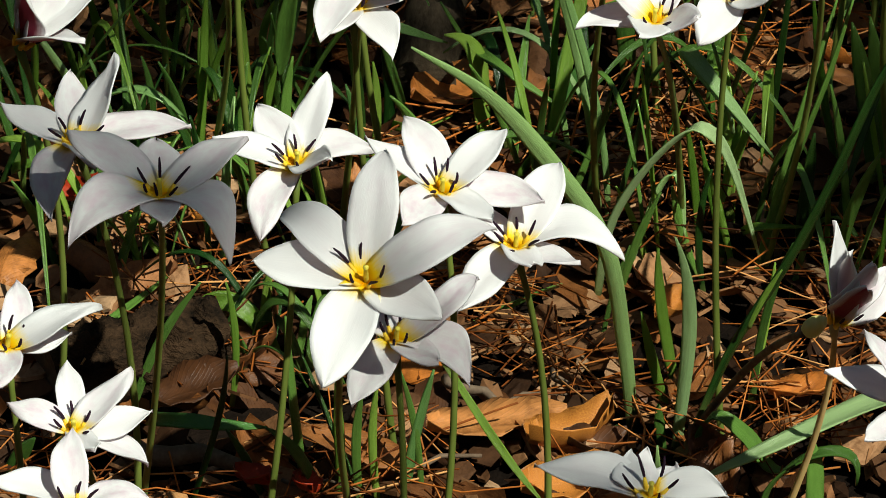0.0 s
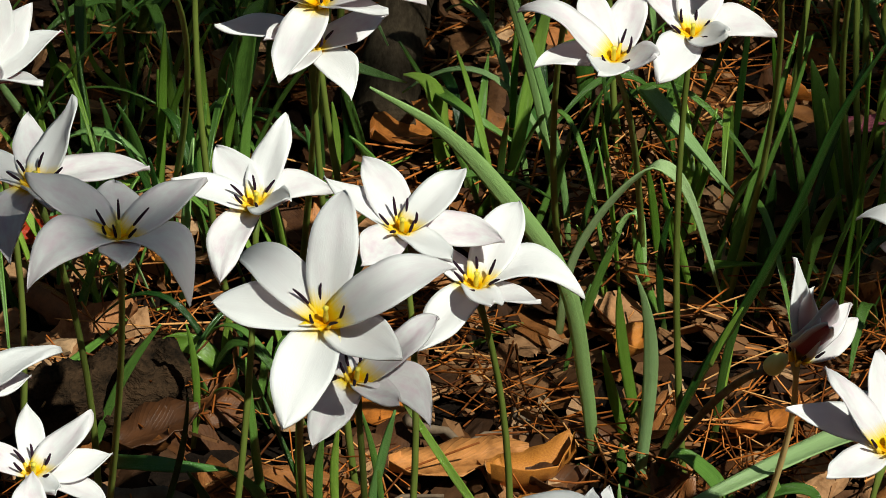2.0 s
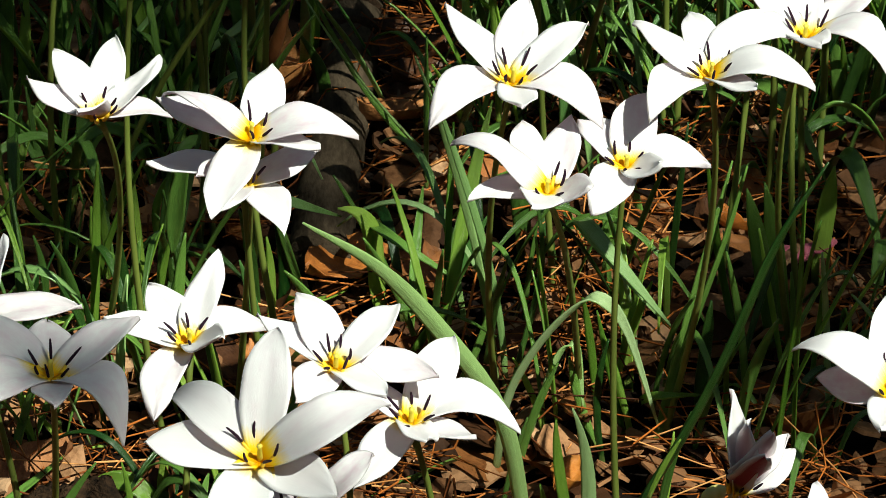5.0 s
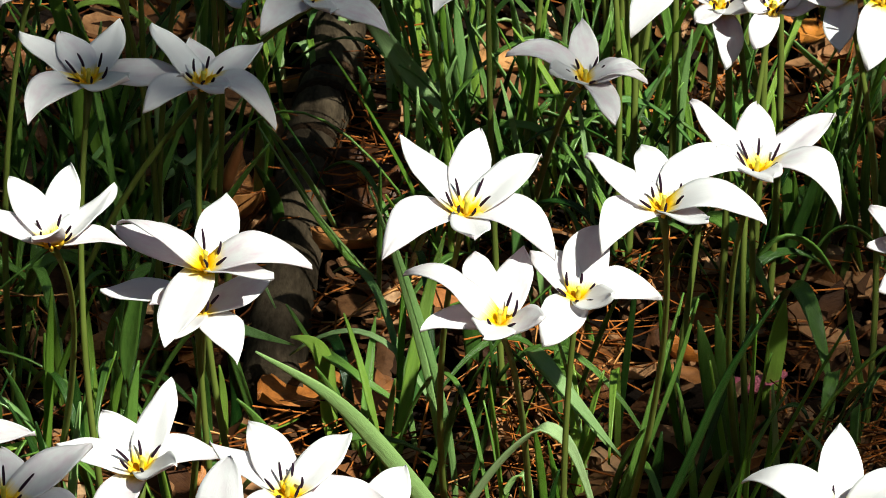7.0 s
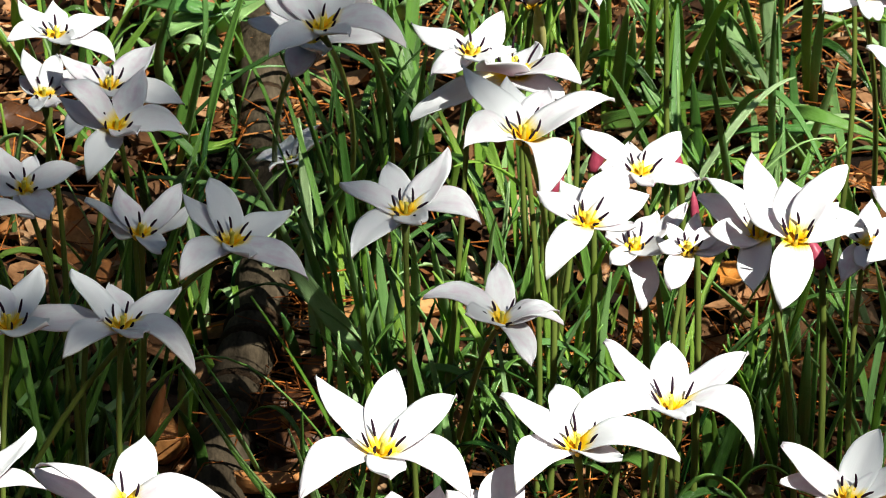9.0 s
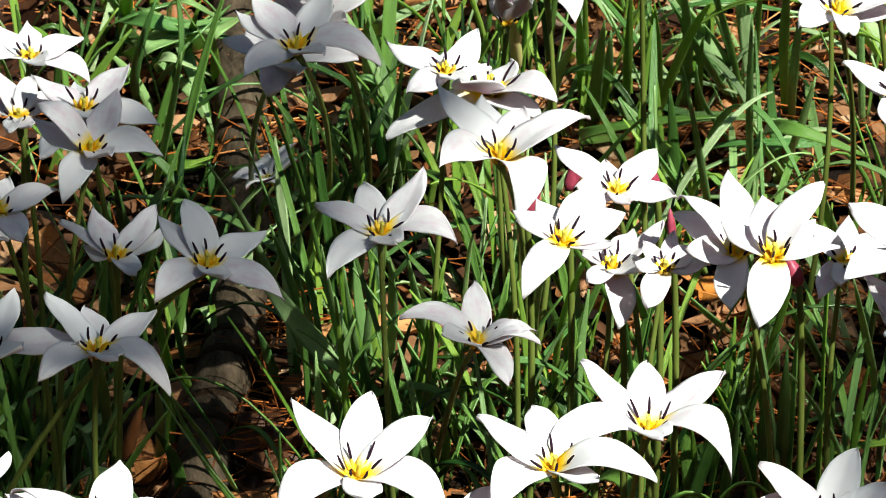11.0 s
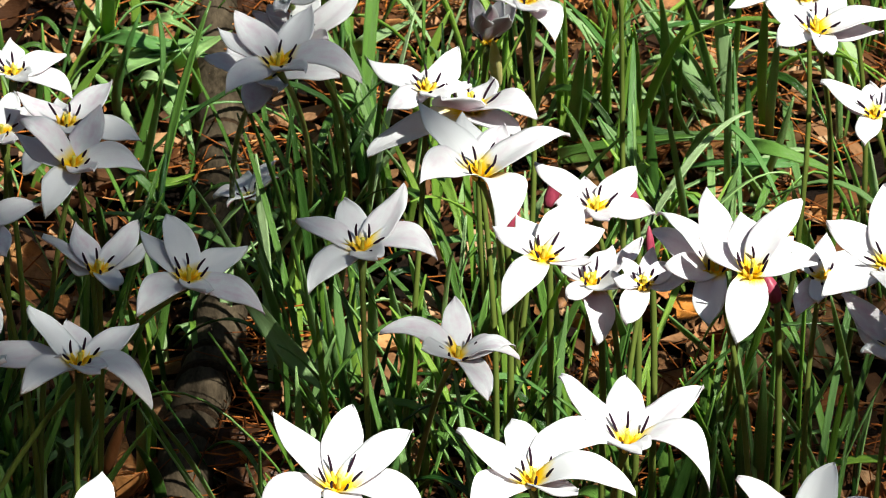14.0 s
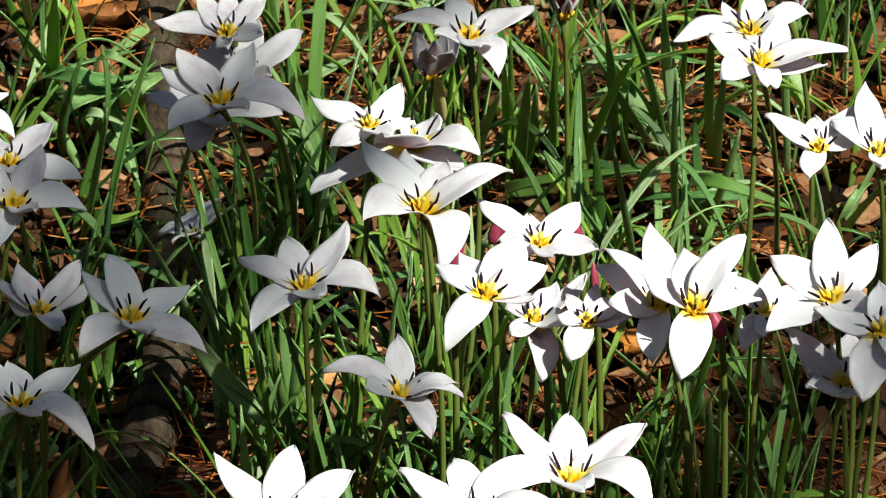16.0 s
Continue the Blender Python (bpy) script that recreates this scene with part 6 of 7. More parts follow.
long_leaf([(-0.0321, 2.8695, -0.0040), (-0.0324, 2.8680, 0.0223), (-0.0312, 2.8666, 0.0445), (-0.0285, 2.8652, 0.0666)], 0.0068, LEAF_YOUNG, 13, -4, 0.29)
long_leaf([(-0.0386, 2.8993, -0.0040), (-0.0438, 2.8973, 0.0171), (-0.0493, 2.8953, 0.0342), (-0.0552, 2.8933, 0.0511)], 0.0053, LEAF_YOUNG, -0, 4, 0.48)
long_leaf([(-0.0212, 2.8526, -0.0040), (-0.0146, 2.8505, 0.0218), (-0.0140, 2.8484, 0.0438), (-0.0195, 2.8462, 0.0659)], 0.0047, LEAF_YOUNG, 18, 2, 0.22)
long_leaf([(-0.0208, 2.7136, -0.0040), (-0.0149, 2.7132, 0.0254), (-0.0080, 2.7129, 0.0504), (0.0002, 2.7126, 0.0751)], 0.0055, LEAF, 17, 22, 0.47)
long_leaf([(-0.0137, 2.7152, 0.0060), (-0.0091, 2.6764, 0.0266), (-0.0008, 2.6722, 0.0305), (0.0111, 2.7027, 0.0175)], 0.0081, LEAF_YOUNG, 112, 21, 0.33)
long_leaf([(-0.0154, 2.7706, -0.0040), (-0.0180, 2.7704, 0.0178), (-0.0258, 2.7701, 0.0326), (-0.0387, 2.7700, 0.0445)], 0.0046, LEAF_PALE, 5, 13, 0.52)
long_leaf([(0.0124, 2.7750, -0.0040), (0.0056, 2.7766, 0.0146), (-0.0041, 2.7780, 0.0267), (-0.0169, 2.7791, 0.0362)], 0.0051, LEAF_PALE, 9, 5, 0.19)
long_leaf([(-0.0516, 2.7982, 0.0060), (-0.0441, 2.7493, 0.0318), (-0.0355, 2.7450, 0.0368), (-0.0258, 2.7853, 0.0210)], 0.0070, LEAF_YOUNG, 124, -22, 0.54)
long_leaf([(0.2784, 2.7643, -0.0040), (0.2661, 2.7648, 0.0304), (0.2451, 2.7653, 0.0558), (0.2283, 2.7658, 0.0835)], 0.0091, LEAF_SUNLIT, 25, -1, 0.50)
long_leaf([(0.2761, 2.7675, -0.0040), (0.2763, 2.7657, 0.0266), (0.2742, 2.7639, 0.0530), (0.2697, 2.7621, 0.0792)], 0.0069, LEAF_SUNLIT, 3, -11, 0.23)
long_leaf([(0.2158, 2.7900, -0.0040), (0.2213, 2.7886, 0.0395), (0.2394, 2.7882, 0.0522), (0.2672, 2.7882, 0.0532), (0.3042, 2.7884, 0.0470)], 0.0040, LEAF_SUNLIT, 55, 13, 0.25)
long_leaf([(0.2774, 2.8400, -0.0040), (0.2721, 2.8393, 0.0107), (0.2644, 2.8388, 0.0194), (0.2544, 2.8384, 0.0262)], 0.0063, LEAF_PALE, 1, 24, 0.49)
long_leaf([(0.2452, 2.6674, -0.0040), (0.2314, 2.6680, 0.0209), (0.2186, 2.6686, 0.0424), (0.2046, 2.6692, 0.0632)], 0.0094, LEAF_SUNLIT, 20, -5, 0.21)
long_leaf([(0.2197, 2.7427, 0.0060), (0.1264, 2.6642, 0.0385), (0.2705, 2.6193, 0.0883), (0.2790, 2.6777, 0.0420)], 0.0080, LEAF, 95, -23, 0.22)
long_leaf([(0.2808, 2.7266, 0.0060), (0.2656, 2.6357, 0.0678), (0.2792, 2.6074, 0.0798), (0.3216, 2.6419, 0.0420)], 0.0079, LEAF, 73, 20, 0.23)
long_leaf([(0.1942, 2.7573, -0.0040), (0.1948, 2.7565, 0.0194), (0.1982, 2.7557, 0.0382), (0.2044, 2.7549, 0.0565)], 0.0051, LEAF_YOUNG, 21, 9, 0.50)
long_leaf([(0.2172, 2.7682, -0.0040), (0.2154, 2.7699, 0.0249), (0.2155, 2.7717, 0.0498), (0.2175, 2.7735, 0.0747)], 0.0046, LEAF_YOUNG, 13, -6, 0.15)
long_leaf([(0.2343, 2.7732, -0.0040), (0.2321, 2.7736, 0.0186), (0.2293, 2.7740, 0.0371), (0.2259, 2.7744, 0.0556)], 0.0041, LEAF_YOUNG, 8, -16, 0.31)
long_leaf([(0.1908, 2.8206, 0.0060), (0.1882, 2.7880, 0.0362), (0.1941, 2.7610, 0.0412), (0.2084, 2.7394, 0.0210)], 0.0057, LEAF_YOUNG, 21, -9, 0.30)
long_leaf([(0.0903, 2.8656, 0.0060), (0.0904, 2.7697, 0.0525), (0.1016, 2.7610, 0.0622), (0.1241, 2.8395, 0.0350)], 0.0083, LEAF_SUNLIT, 134, -5, 0.54)
long_leaf([(0.0991, 2.7818, -0.0040), (0.0952, 2.7831, 0.0127), (0.0926, 2.7844, 0.0256), (0.0915, 2.7858, 0.0388)], 0.0062, LEAF_SUNLIT, 22, 10, 0.42)
long_leaf([(0.1214, 2.7804, -0.0040), (0.1229, 2.7821, 0.0229), (0.1288, 2.7836, 0.0447), (0.1391, 2.7851, 0.0654)], 0.0046, LEAF_YOUNG, 9, -7, 0.39)
long_leaf([(0.0818, 2.7644, -0.0040), (0.0899, 2.7645, 0.0140), (0.0883, 2.7646, 0.0265), (0.0770, 2.7646, 0.0373)], 0.0051, LEAF_SUNLIT, 16, -11, 0.18)
long_leaf([(0.0766, 2.7714, 0.0060), (0.0831, 2.7446, 0.0352), (0.0867, 2.7194, 0.0402), (0.0872, 2.6958, 0.0210)], 0.0075, LEAF_SUNLIT, 14, 4, 0.45)
long_leaf([(0.2879, 2.6971, -0.0040), (0.2820, 2.6960, 0.0226), (0.2789, 2.6949, 0.0456), (0.2787, 2.6939, 0.0690)], 0.0045, LEAF_PALE, 17, 21, 0.26)
long_leaf([(0.2533, 2.7845, -0.0040), (0.2578, 2.7816, 0.0281), (0.2583, 2.7787, 0.0564), (0.2550, 2.7758, 0.0847)], 0.0046, LEAF_YOUNG, 17, 13, 0.42)
long_leaf([(0.3360, 2.8107, -0.0040), (0.3487, 2.8122, 0.0161), (0.3468, 2.8133, 0.0271), (0.3301, 2.8138, 0.0332)], 0.0068, LEAF_SUNLIT, 28, 9, 0.49)
long_leaf([(0.3604, 2.7468, -0.0040), (0.3655, 2.7475, 0.0275), (0.3650, 2.7482, 0.0549), (0.3588, 2.7489, 0.0821)], 0.0041, LEAF_YOUNG, 18, -15, 0.36)
long_leaf([(0.3479, 2.6933, -0.0040), (0.3559, 2.6922, 0.0163), (0.3631, 2.6912, 0.0329), (0.3697, 2.6901, 0.0498)], 0.0050, LEAF_PALE, 25, 24, 0.37)

# ---- the weathered pole on the ground ----
def pole(points, r0, r1):
    root = new("wooden_pole")
    root.location = points[0]
    o = Vector(points[0])
    pts = []
    for i in range(len(points) - 1):
        for k in range(8):
            pts.append(Vector(points[i]).lerp(Vector(points[i + 1]), k / 8) - o)
    pts.append(Vector(points[-1]) - o)
    for _ in range(3):
        pts = [pts[0]] + [(pts[i - 1] + pts[i] * 2 + pts[i + 1]) / 4 for i in range(1, len(pts) - 1)] + [pts[-1]]
    radii = [r0 + (r1 - r0) * i / (len(pts) - 1) + 0.0012 * noise.noise((i * 0.7, 1, 2)) for i in range(len(pts))]
    v, f = tube(pts, radii, 16)
    mesh_object("shaft", v, f, [POLE], root)
    def ring(name, yy, half, swell, mat, label):
        i = min(range(1, len(pts) - 1), key=lambda k: abs(pts[k].y - yy))
        d = (pts[i + 1] - pts[i - 1]).normalized()
        p = pts[i] + d * (yy - pts[i].y)
        v, f = tube([p + d * half * k for k in (-1.0, -0.6, 0.0, 0.6, 1.0)], [radii[i] * k for k in (0.98, swell, swell * 1.01, swell, 0.98)], 18)
        mesh_object(name, v, f, [mat], root, label=label)

    # each joint is a low collar between two dark grooves
    for yy in (0.191, 0.252, 0.480):
        ring("collar", yy, 0.0125, 1.05, POLE, "slightly swollen joint of the pole")
        for side in (-0.0095, 0.0095):
            ring("node_ring", yy + side, 0.0034, 1.09, BARK, "dark joint ring")
    return tagged(root, "weathered grey-brown jointed pole lying on the leaf litter", "pole")


pole([(-0.0078, 2.2618, 0.012), (0.0000, 2.3635, 0.012), (0.0101, 2.4720, 0.012), (0.0218, 2.5386, 0.012), (0.0259, 2.6390, 0.012), (0.0263, 2.7458, 0.012), (0.0249, 2.8337, 0.012), (0.0230, 2.9534, 0.012)], 0.0135, 0.0125)


# ---- more leaves: clumps all over the bed ----
def clump(x, y, count, tall, seed, young=0.25, pale=0.0, lean=0.22, wide=1.0):
    rng = random.Random(seed)
    root = foliage(x, y, "clump of narrow upright tulip leaves in leaf litter")
    for _ in range(count):
        a = rng.uniform(0, 6.283)
        h = tall * rng.uniform(0.6, 1.15)
        d = Vector((math.cos(a), math.sin(a), 0))
        o = Vector((rng.uniform(-0.014, 0.014), rng.uniform(-0.014, 0.014), -0.004))
        if rng.random() < lean:
            # a blade that arches over
            out = h * rng.uniform(0.6, 1.0)
            tip = o + d * out + Vector((0, 0, h * rng.uniform(0.05, 0.5)))
            mid = o + d * out * 0.35 + Vector((0, 0, h * rng.uniform(0.9, 1.2)))
        else:
            out = h * rng.uniform(0.05, 0.55)
            tip = o + d * out + Vector((0, 0, h * rng.uniform(0.8, 1.0)))
            mid = o + d * out * rng.uniform(0.25, 0.45) + Vector((0, 0, h * rng.uniform(0.45, 0.62)))
        pick = rng.random()
        mat = LEAF_YOUNG if pick < young else LEAF_SUNLIT if pick < young + pale * 0.35 else LEAF_PALE if pick < young + pale else LEAF
        blade(root, bezier(o, mid, tip, 15), (rng.uniform(0.0050, 0.0068) if rng.random() < 0.12 else rng.uniform(0.0019, 0.0041)) * wide, rng.uniform(-0.5, 0.5), mat, rng.uniform(0.15, 0.5), rng.uniform(-0.9, 0.9))
    return root


rng = random.Random(11)


def pole_x(y):
    return -0.008 + (min(y, 2.62) - 2.26) * 0.095


for k in range(360):
    y = rng.uniform(1.8, 3.25)
    x = rng.uniform(-0.24, 0.27) + (y - 2.0) * 0.17
    if 2.0 < y < 2.95 and abs(x - pole_x(y)) < 0.04:
        if 2.5 < y < 2.69:
            clump(x, y, 4, 0.06, 1500 + k, 0.2, 0.3, 0.5)
        continue
    if y < 2.36:
        continue
    thick = 0.15 + 0.6 * min(1, max(0, (y - 2.1) / 0.3)) + (0.25 if x > pole_x(y) + 0.03 else 0.0)
    if rng.random() > thick * (1 - 0.25 * min(1, max(0, (y - 2.45) / 0.15))):
        continue
    back = min(1, max(0, (y - 2.42) / 0.25))
    if y < 2.56 and x > 0.08 and rng.random() < 0.35:
        continue
    clump(x, y, rng.randint(4, 7) - round(back), rng.uniform(0.08, 0.16), 100 + k, 0.20 + 0.08 * back, 0.16 + 0.16 * back, 0.10 + 0.24 * back, 0.82 + 0.10 * back)


# low leaves that bend over the litter between the stems, dark to deepen the shade
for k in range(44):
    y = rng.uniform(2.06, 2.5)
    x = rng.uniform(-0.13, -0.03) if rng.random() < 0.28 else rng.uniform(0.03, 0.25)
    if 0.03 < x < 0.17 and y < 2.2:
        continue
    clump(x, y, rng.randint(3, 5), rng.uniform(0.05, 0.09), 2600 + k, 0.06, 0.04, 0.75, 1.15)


# upright leaves beside and over the far stretch of the pole, dark to deepen its shade
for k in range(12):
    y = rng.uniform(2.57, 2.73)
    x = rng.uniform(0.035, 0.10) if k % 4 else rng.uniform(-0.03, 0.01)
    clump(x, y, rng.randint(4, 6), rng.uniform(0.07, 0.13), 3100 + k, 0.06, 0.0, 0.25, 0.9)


# slim leaves that stand between the near flowers
for k in range(46):
    y = rng.uniform(2.06, 2.38)
    x = rng.uniform(0.03, 0.27) if rng.random() < 0.78 else rng.uniform(-0.20, -0.045)
    if (x > 0.14 and y > 2.2) or (0.03 < x < 0.16 and y < 2.2 and k % 3):
        continue
    clump(x, y, rng.randint(3, 5), rng.uniform(0.07, 0.14), 2100 + k, 0.25, 0.12, 0.22, 0.8)


# long pale leaves that lean and lie between the clumps, some in the sunlit copy
for k in range(110):
    y = rng.uniform(2.4, 3.15)
    x = rng.uniform(-0.14, 0.20) + (y - 2.0) * 0.2
    if abs(x - pole_x(y)) < 0.05:
        continue
    a = rng.uniform(0, 6.283)
    ln = rng.uniform(0.09, 0.17)
    low = rng.random() < 0.45
    tip = (x + math.cos(a) * ln * (0.9 if low else 0.5), y + math.sin(a) * ln * (0.9 if low else 0.5), rng.uniform(0.015, 0.05) if low else ln * rng.uniform(0.5, 0.8))
    mid = (x + math.cos(a) * ln * 0.3, y + math.sin(a) * ln * 0.3, rng.uniform(0.04, 0.09) if low else ln * 0.6)
    one_leaf((x, y, -0.003), mid, tip, rng.uniform(0.003, 0.0062), rng.uniform(-25, 25), rng.random() < 0.2, rng.uniform(-30, 30), rng.uniform(0.1, 0.35), LEAF_SUNLIT if rng.random() < 0.4 else None)


# ---- leaf litter ----
def litter_needles(count, seed, wide=False):
    rng = random.Random(seed)
    verts, faces = [], []
    for _ in range(count):
        y = rng.uniform(1.6, 3.6)
        x = rng.uniform(-0.45, 0.45) + (y - 1.9) * 0.2
        if wide:
            y, x = rng.uniform(-1.2, 4.8), rng.uniform(-2.6, 2.8)
            if rng.random() > 1.3 - math.hypot(x - 0.1, y - 2.2) / 3.2:
                continue
        if (y > 2.5 or (2.12 < y < 2.45 and x < 0.01)) and rng.random() < 0.5:
            continue
        if noise.noise((x * 15, y * 15, 7.0)) < rng.uniform(-0.22, 0.34):
            continue
        a = rng.uniform(0, 6.283)
        ln = rng.uniform(0.018, 0.07)
        d = Vector((math.cos(a), math.sin(a), rng.uniform(-0.45, 0.45)))
        s = Vector((-math.sin(a), math.cos(a), 0))
        c = Vector((x, y, ground_z(x, y) + rng.uniform(0.003, 0.027)))
        bow = s * ln * rng.uniform(-0.2, 0.2)
        r = rng.uniform(0.0003, 0.00055)
        k = len(verts)
        for t in (-0.5, 0.0, 0.5):
            p = c + d * (ln * t) + bow * (1 - 4 * t * t)
            for q in (s * r, Vector((0, 0, r * 1.2)), -s * r):
                verts.append(p + q)
        for i in (0, 3):
            for j in range(3):
                faces.append((k + i + j, k + i + (j + 1) % 3, k + i + 3 + (j + 1) % 3, k + i + 3 + j))
    return tagged(mesh_object("pine_needles", verts, faces, [NEEDLE]), "orange-brown fallen pine needles over the soil", "needles", kind="stuff")


litter_needles(26000, 5)
litter_needles(60000, 6, True)


def dry_leaf(x, y, z, az, tilt, ln, wd, curl, seed, mat=None, label="brown curled dead leaf on the ground"):
    rng = random.Random(seed)
    n, k = 9, 5
    rows = []
    lob = rng.uniform(0, 6.28)
    for i in range(n):
        s = i / (n - 1)
        w = wd * 0.5 * math.sin(math.pi * (0.04 + 0.94 * s)) ** 0.7 * (1 + 0.16 * math.sin(lob + s * 19))
        row = []
        for j in range(k):
            u = 2 * j / (k - 1) - 1
            p = Vector(((s - 0.5) * ln, w * u + 0.12 * wd * math.sin(3 * s + lob), curl * ln * (s - 0.5) ** 2 + curl * 0.8 * wd * u * u + 0.03 * wd * math.sin(lob + 9 * s + 3 * u)))
            row.append((p, Vector((0, 0, 1))))
        rows.append(row)
    v, f, uv, sl = sheet(rows, k, 0.0006)
    ob = mesh_object("dead_leaf" if mat is not FALLEN else "fallen_petal", v, f, [mat or DRY_LEAF], None, uv, None)
    ob.matrix_world = pose(x, y, z, rng.uniform(-tilt, tilt), rng.uniform(-tilt, tilt), az)
    return tagged(ob, label, "leaf", "dead leaves")


for k in range(280):
    y = rng.uniform(1.68, 3.4)
    x = rng.uniform(-0.36, 0.36) + (y - 1.9) * 0.2
    ln = rng.uniform(0.016, 0.044)
    dry_leaf(x, y, ground_z(x, y) + rng.uniform(0.004, 0.020), rng.uniform(0, 360), 42, ln, ln * rng.uniform(0.4, 0.75), rng.uniform(-0.5, 0.6), 900 + k)


def more_leaves(count, seed):
    """Dead leaves past the ones that lie apart, joined."""
    rng = random.Random(seed)
    verts, faces, uvs = [], [], []
    for q in range(count):
        if q >= 2600:
            y, x = rng.uniform(-1.2, 4.8), rng.uniform(-2.6, 2.8)
            if rng.random() > 1.3 - math.hypot(x - 0.1, y - 2.2) / 3.2:
                continue
        else:
            y = rng.uniform(1.6, 3.6)
            x = rng.uniform(-0.42, 0.42) + (y - 1.9) * 0.2
        ln = rng.uniform(0.018, 0.044)
        wd = ln * rng.uniform(0.35, 0.7)
        m = pose(x, y, ground_z(x, y) + rng.uniform(0.001, 0.010), rng.uniform(-28, 28), rng.uniform(-28, 28), rng.uniform(0, 360))
        curl, lob = rng.uniform(-0.5, 0.6), rng.uniform(0, 6.28)
        k = len(verts)
        for i in range(8):
            s = i / 7
            w = wd * 0.5 * math.sin(math.pi * (0.04 + 0.94 * s)) ** 0.7 * (1 + 0.16 * math.sin(lob + s * 19))
            for u in (-1, -0.45, 0, 0.45, 1):
                uvs.append((s, 0.5 + 0.5 * u))
                verts.append(m @ Vector(((s - 0.5) * ln, w * u + 0.12 * wd * math.sin(3 * s + lob), curl * ln * (s - 0.5) ** 2 + curl * 0.7 * wd * u * u + 0.03 * wd * math.sin(lob + 9 * s + 3 * u))))
        for i in range(7):
            for j in range(4):
                q = k + i * 5 + j
                faces.append((q, q + 1, q + 6, q + 5))
    return tagged(mesh_object("leaf_litter", verts, faces, [LITTER], None, uvs), "layer of brown dead leaves over the soil", "leaf litter", kind="stuff")


more_leaves(8500, 21)


# ---- single small things ----
def log(a, b, r):
    a, b = Vector(a), Vector(b)
    root = new("log")
    root.location = a
    n, sides = 44, 30
    d = b - a
    x = d.cross(Vector((0, 0, 1))).normalized()
    z = x.cross(d).normalized()
    verts, faces = [], []
    for i in range(n):
        s = i / (n - 1)
        for j in range(sides):
            t = 6.2832 * j / sides
            q = r * (0.90 + 0.30 * noise.noise((s * 9, math.cos(t) * 2.2, math.sin(t) * 2.2)) + 0.16 * noise.noise((s * 34, math.cos(t) * 7, math.sin(t) * 7)))
            verts.append(d * s + (x * math.cos(t) + z * math.sin(t)) * q)
    for i in range(n - 1):
        for j in range(sides):
            k, m = i * sides + j, i * sides + (j + 1) % sides
            faces.append((k, m, m + sides, k + sides))
    mesh_object("bark", verts, faces, [BARK], root)
    for s, e in ((0, a), (1, b)):
        ring = verts[:sides] if s == 0 else verts[-sides:]
        cut = [d * s * 0.995] + [v * 0.999 for v in ring]
        mesh_object("cut_end", cut, [(0, 1 + j, 1 + (j + 1) % sides) for j in range(sides)], [TWIG], root, smooth=False)
    return tagged(root, "short rough-barked dead log lying in the litter", "log")


def bud(a, b, r, mat, label, foot=None, stem=None):
    a, b = Vector(a), Vector(b)
    f = Vector(foot) if foot else Vector((a.x, a.y + 0.004, 0))
    root = new("tulip_bud")
    root.location = (f.x, f.y, 0)
    o = Vector((f.x, f.y, 0))
    v, q = tube([a - o + (b - a) * t for t in (0, 0.06, 0.2, 0.4, 0.6, 0.8, 0.93, 1.0)], [r * k for k in (0.35, 0.75, 1.0, 1.05, 0.95, 0.7, 0.35, 0.08)], 12)
    mesh_object("bud", v, q, [mat], root)
    v, q = tube(bezier(f - o - Vector((0, 0, 0.004)), (f + a) / 2 - o + Vector((0.004, 0.0, 0.02)), a - o, 12), [0.0017 - 0.0003 * i / 11 for i in range(12)], 8)
    mesh_object("stem", v, q, [stem or STEM], root)
    return tagged(root, label, "flower bud")


def twig(a, b, r):
    a, b = Vector(a), Vector(b)
    side = (b - a).cross(Vector((0, 0, 1)))
    pts = [a.lerp(b, i / 9) + side * (0.08 * math.sin(i * 0.9) * (1 if i % 2 else 0.6)) for i in range(10)]
    ob = mesh_object("twig", *tube([p - a for p in pts], [r * (1.1 - 0.05 * i) for i in range(10)], 8), [TWIG])
    ob.location = a
    return tagged(ob, "thin bare brown twig lying on dead leaves", "twig", "twigs")


log((-0.1539, 2.0425, 0.0140), (-0.0886, 2.0712, 0.0160), 0.0175)
dry_leaf(-0.0948, 2.0330, 0.013, 20, 12, 0.036, 0.024, 0.25, 1052)
dry_leaf(0.0501, 2.0002, 0.013, 30, 12, 0.036, 0.02, 0.6, 1800, mat=ORANGE_LEAF, label="curled orange fallen leaf on the litter")
dry_leaf(0.0587, 1.9945, 0.013, 10, 12, 0.024, 0.016, 0.5, 1855)
dry_leaf(0.0464, 1.9690, 0.013, 15, 12, 0.036, 0.024, 0.4, 1868, mat=ORANGE_LEAF, label="curled orange fallen leaf on the litter")
dry_leaf(0.0459, 2.4277, 0.013, 20, 12, 0.03, 0.015, 0.5, 1330, mat=ORANGE_LEAF, label="curled orange fallen leaf on the litter")
dry_leaf(0.0886, 2.0885, 0.013, 50, 12, 0.022, 0.016, 0.5, 1740, mat=ORANGE_LEAF, label="curled orange fallen leaf on the litter")
dry_leaf(-0.0925, 2.1609, 0.013, 40, 12, 0.02, 0.014, 0.4, 765, mat=ORANGE_LEAF, label="curled orange fallen leaf on the litter")
dry_leaf(0.1969, 2.5537, 0.013, 40, 12, 0.03, 0.018, 0.3, 1650, mat=ORANGE_LEAF, label="curled orange fallen leaf on the litter")
dry_leaf(0.2262, 2.4880, 0.013, 40, 12, 0.03, 0.018, 0.3, 1900)
dry_leaf(-0.0153, 2.9465, 0.013, 20, 12, 0.05, 0.02, 0.4, 170, mat=ORANGE_LEAF, label="curled orange fallen leaf on the litter")
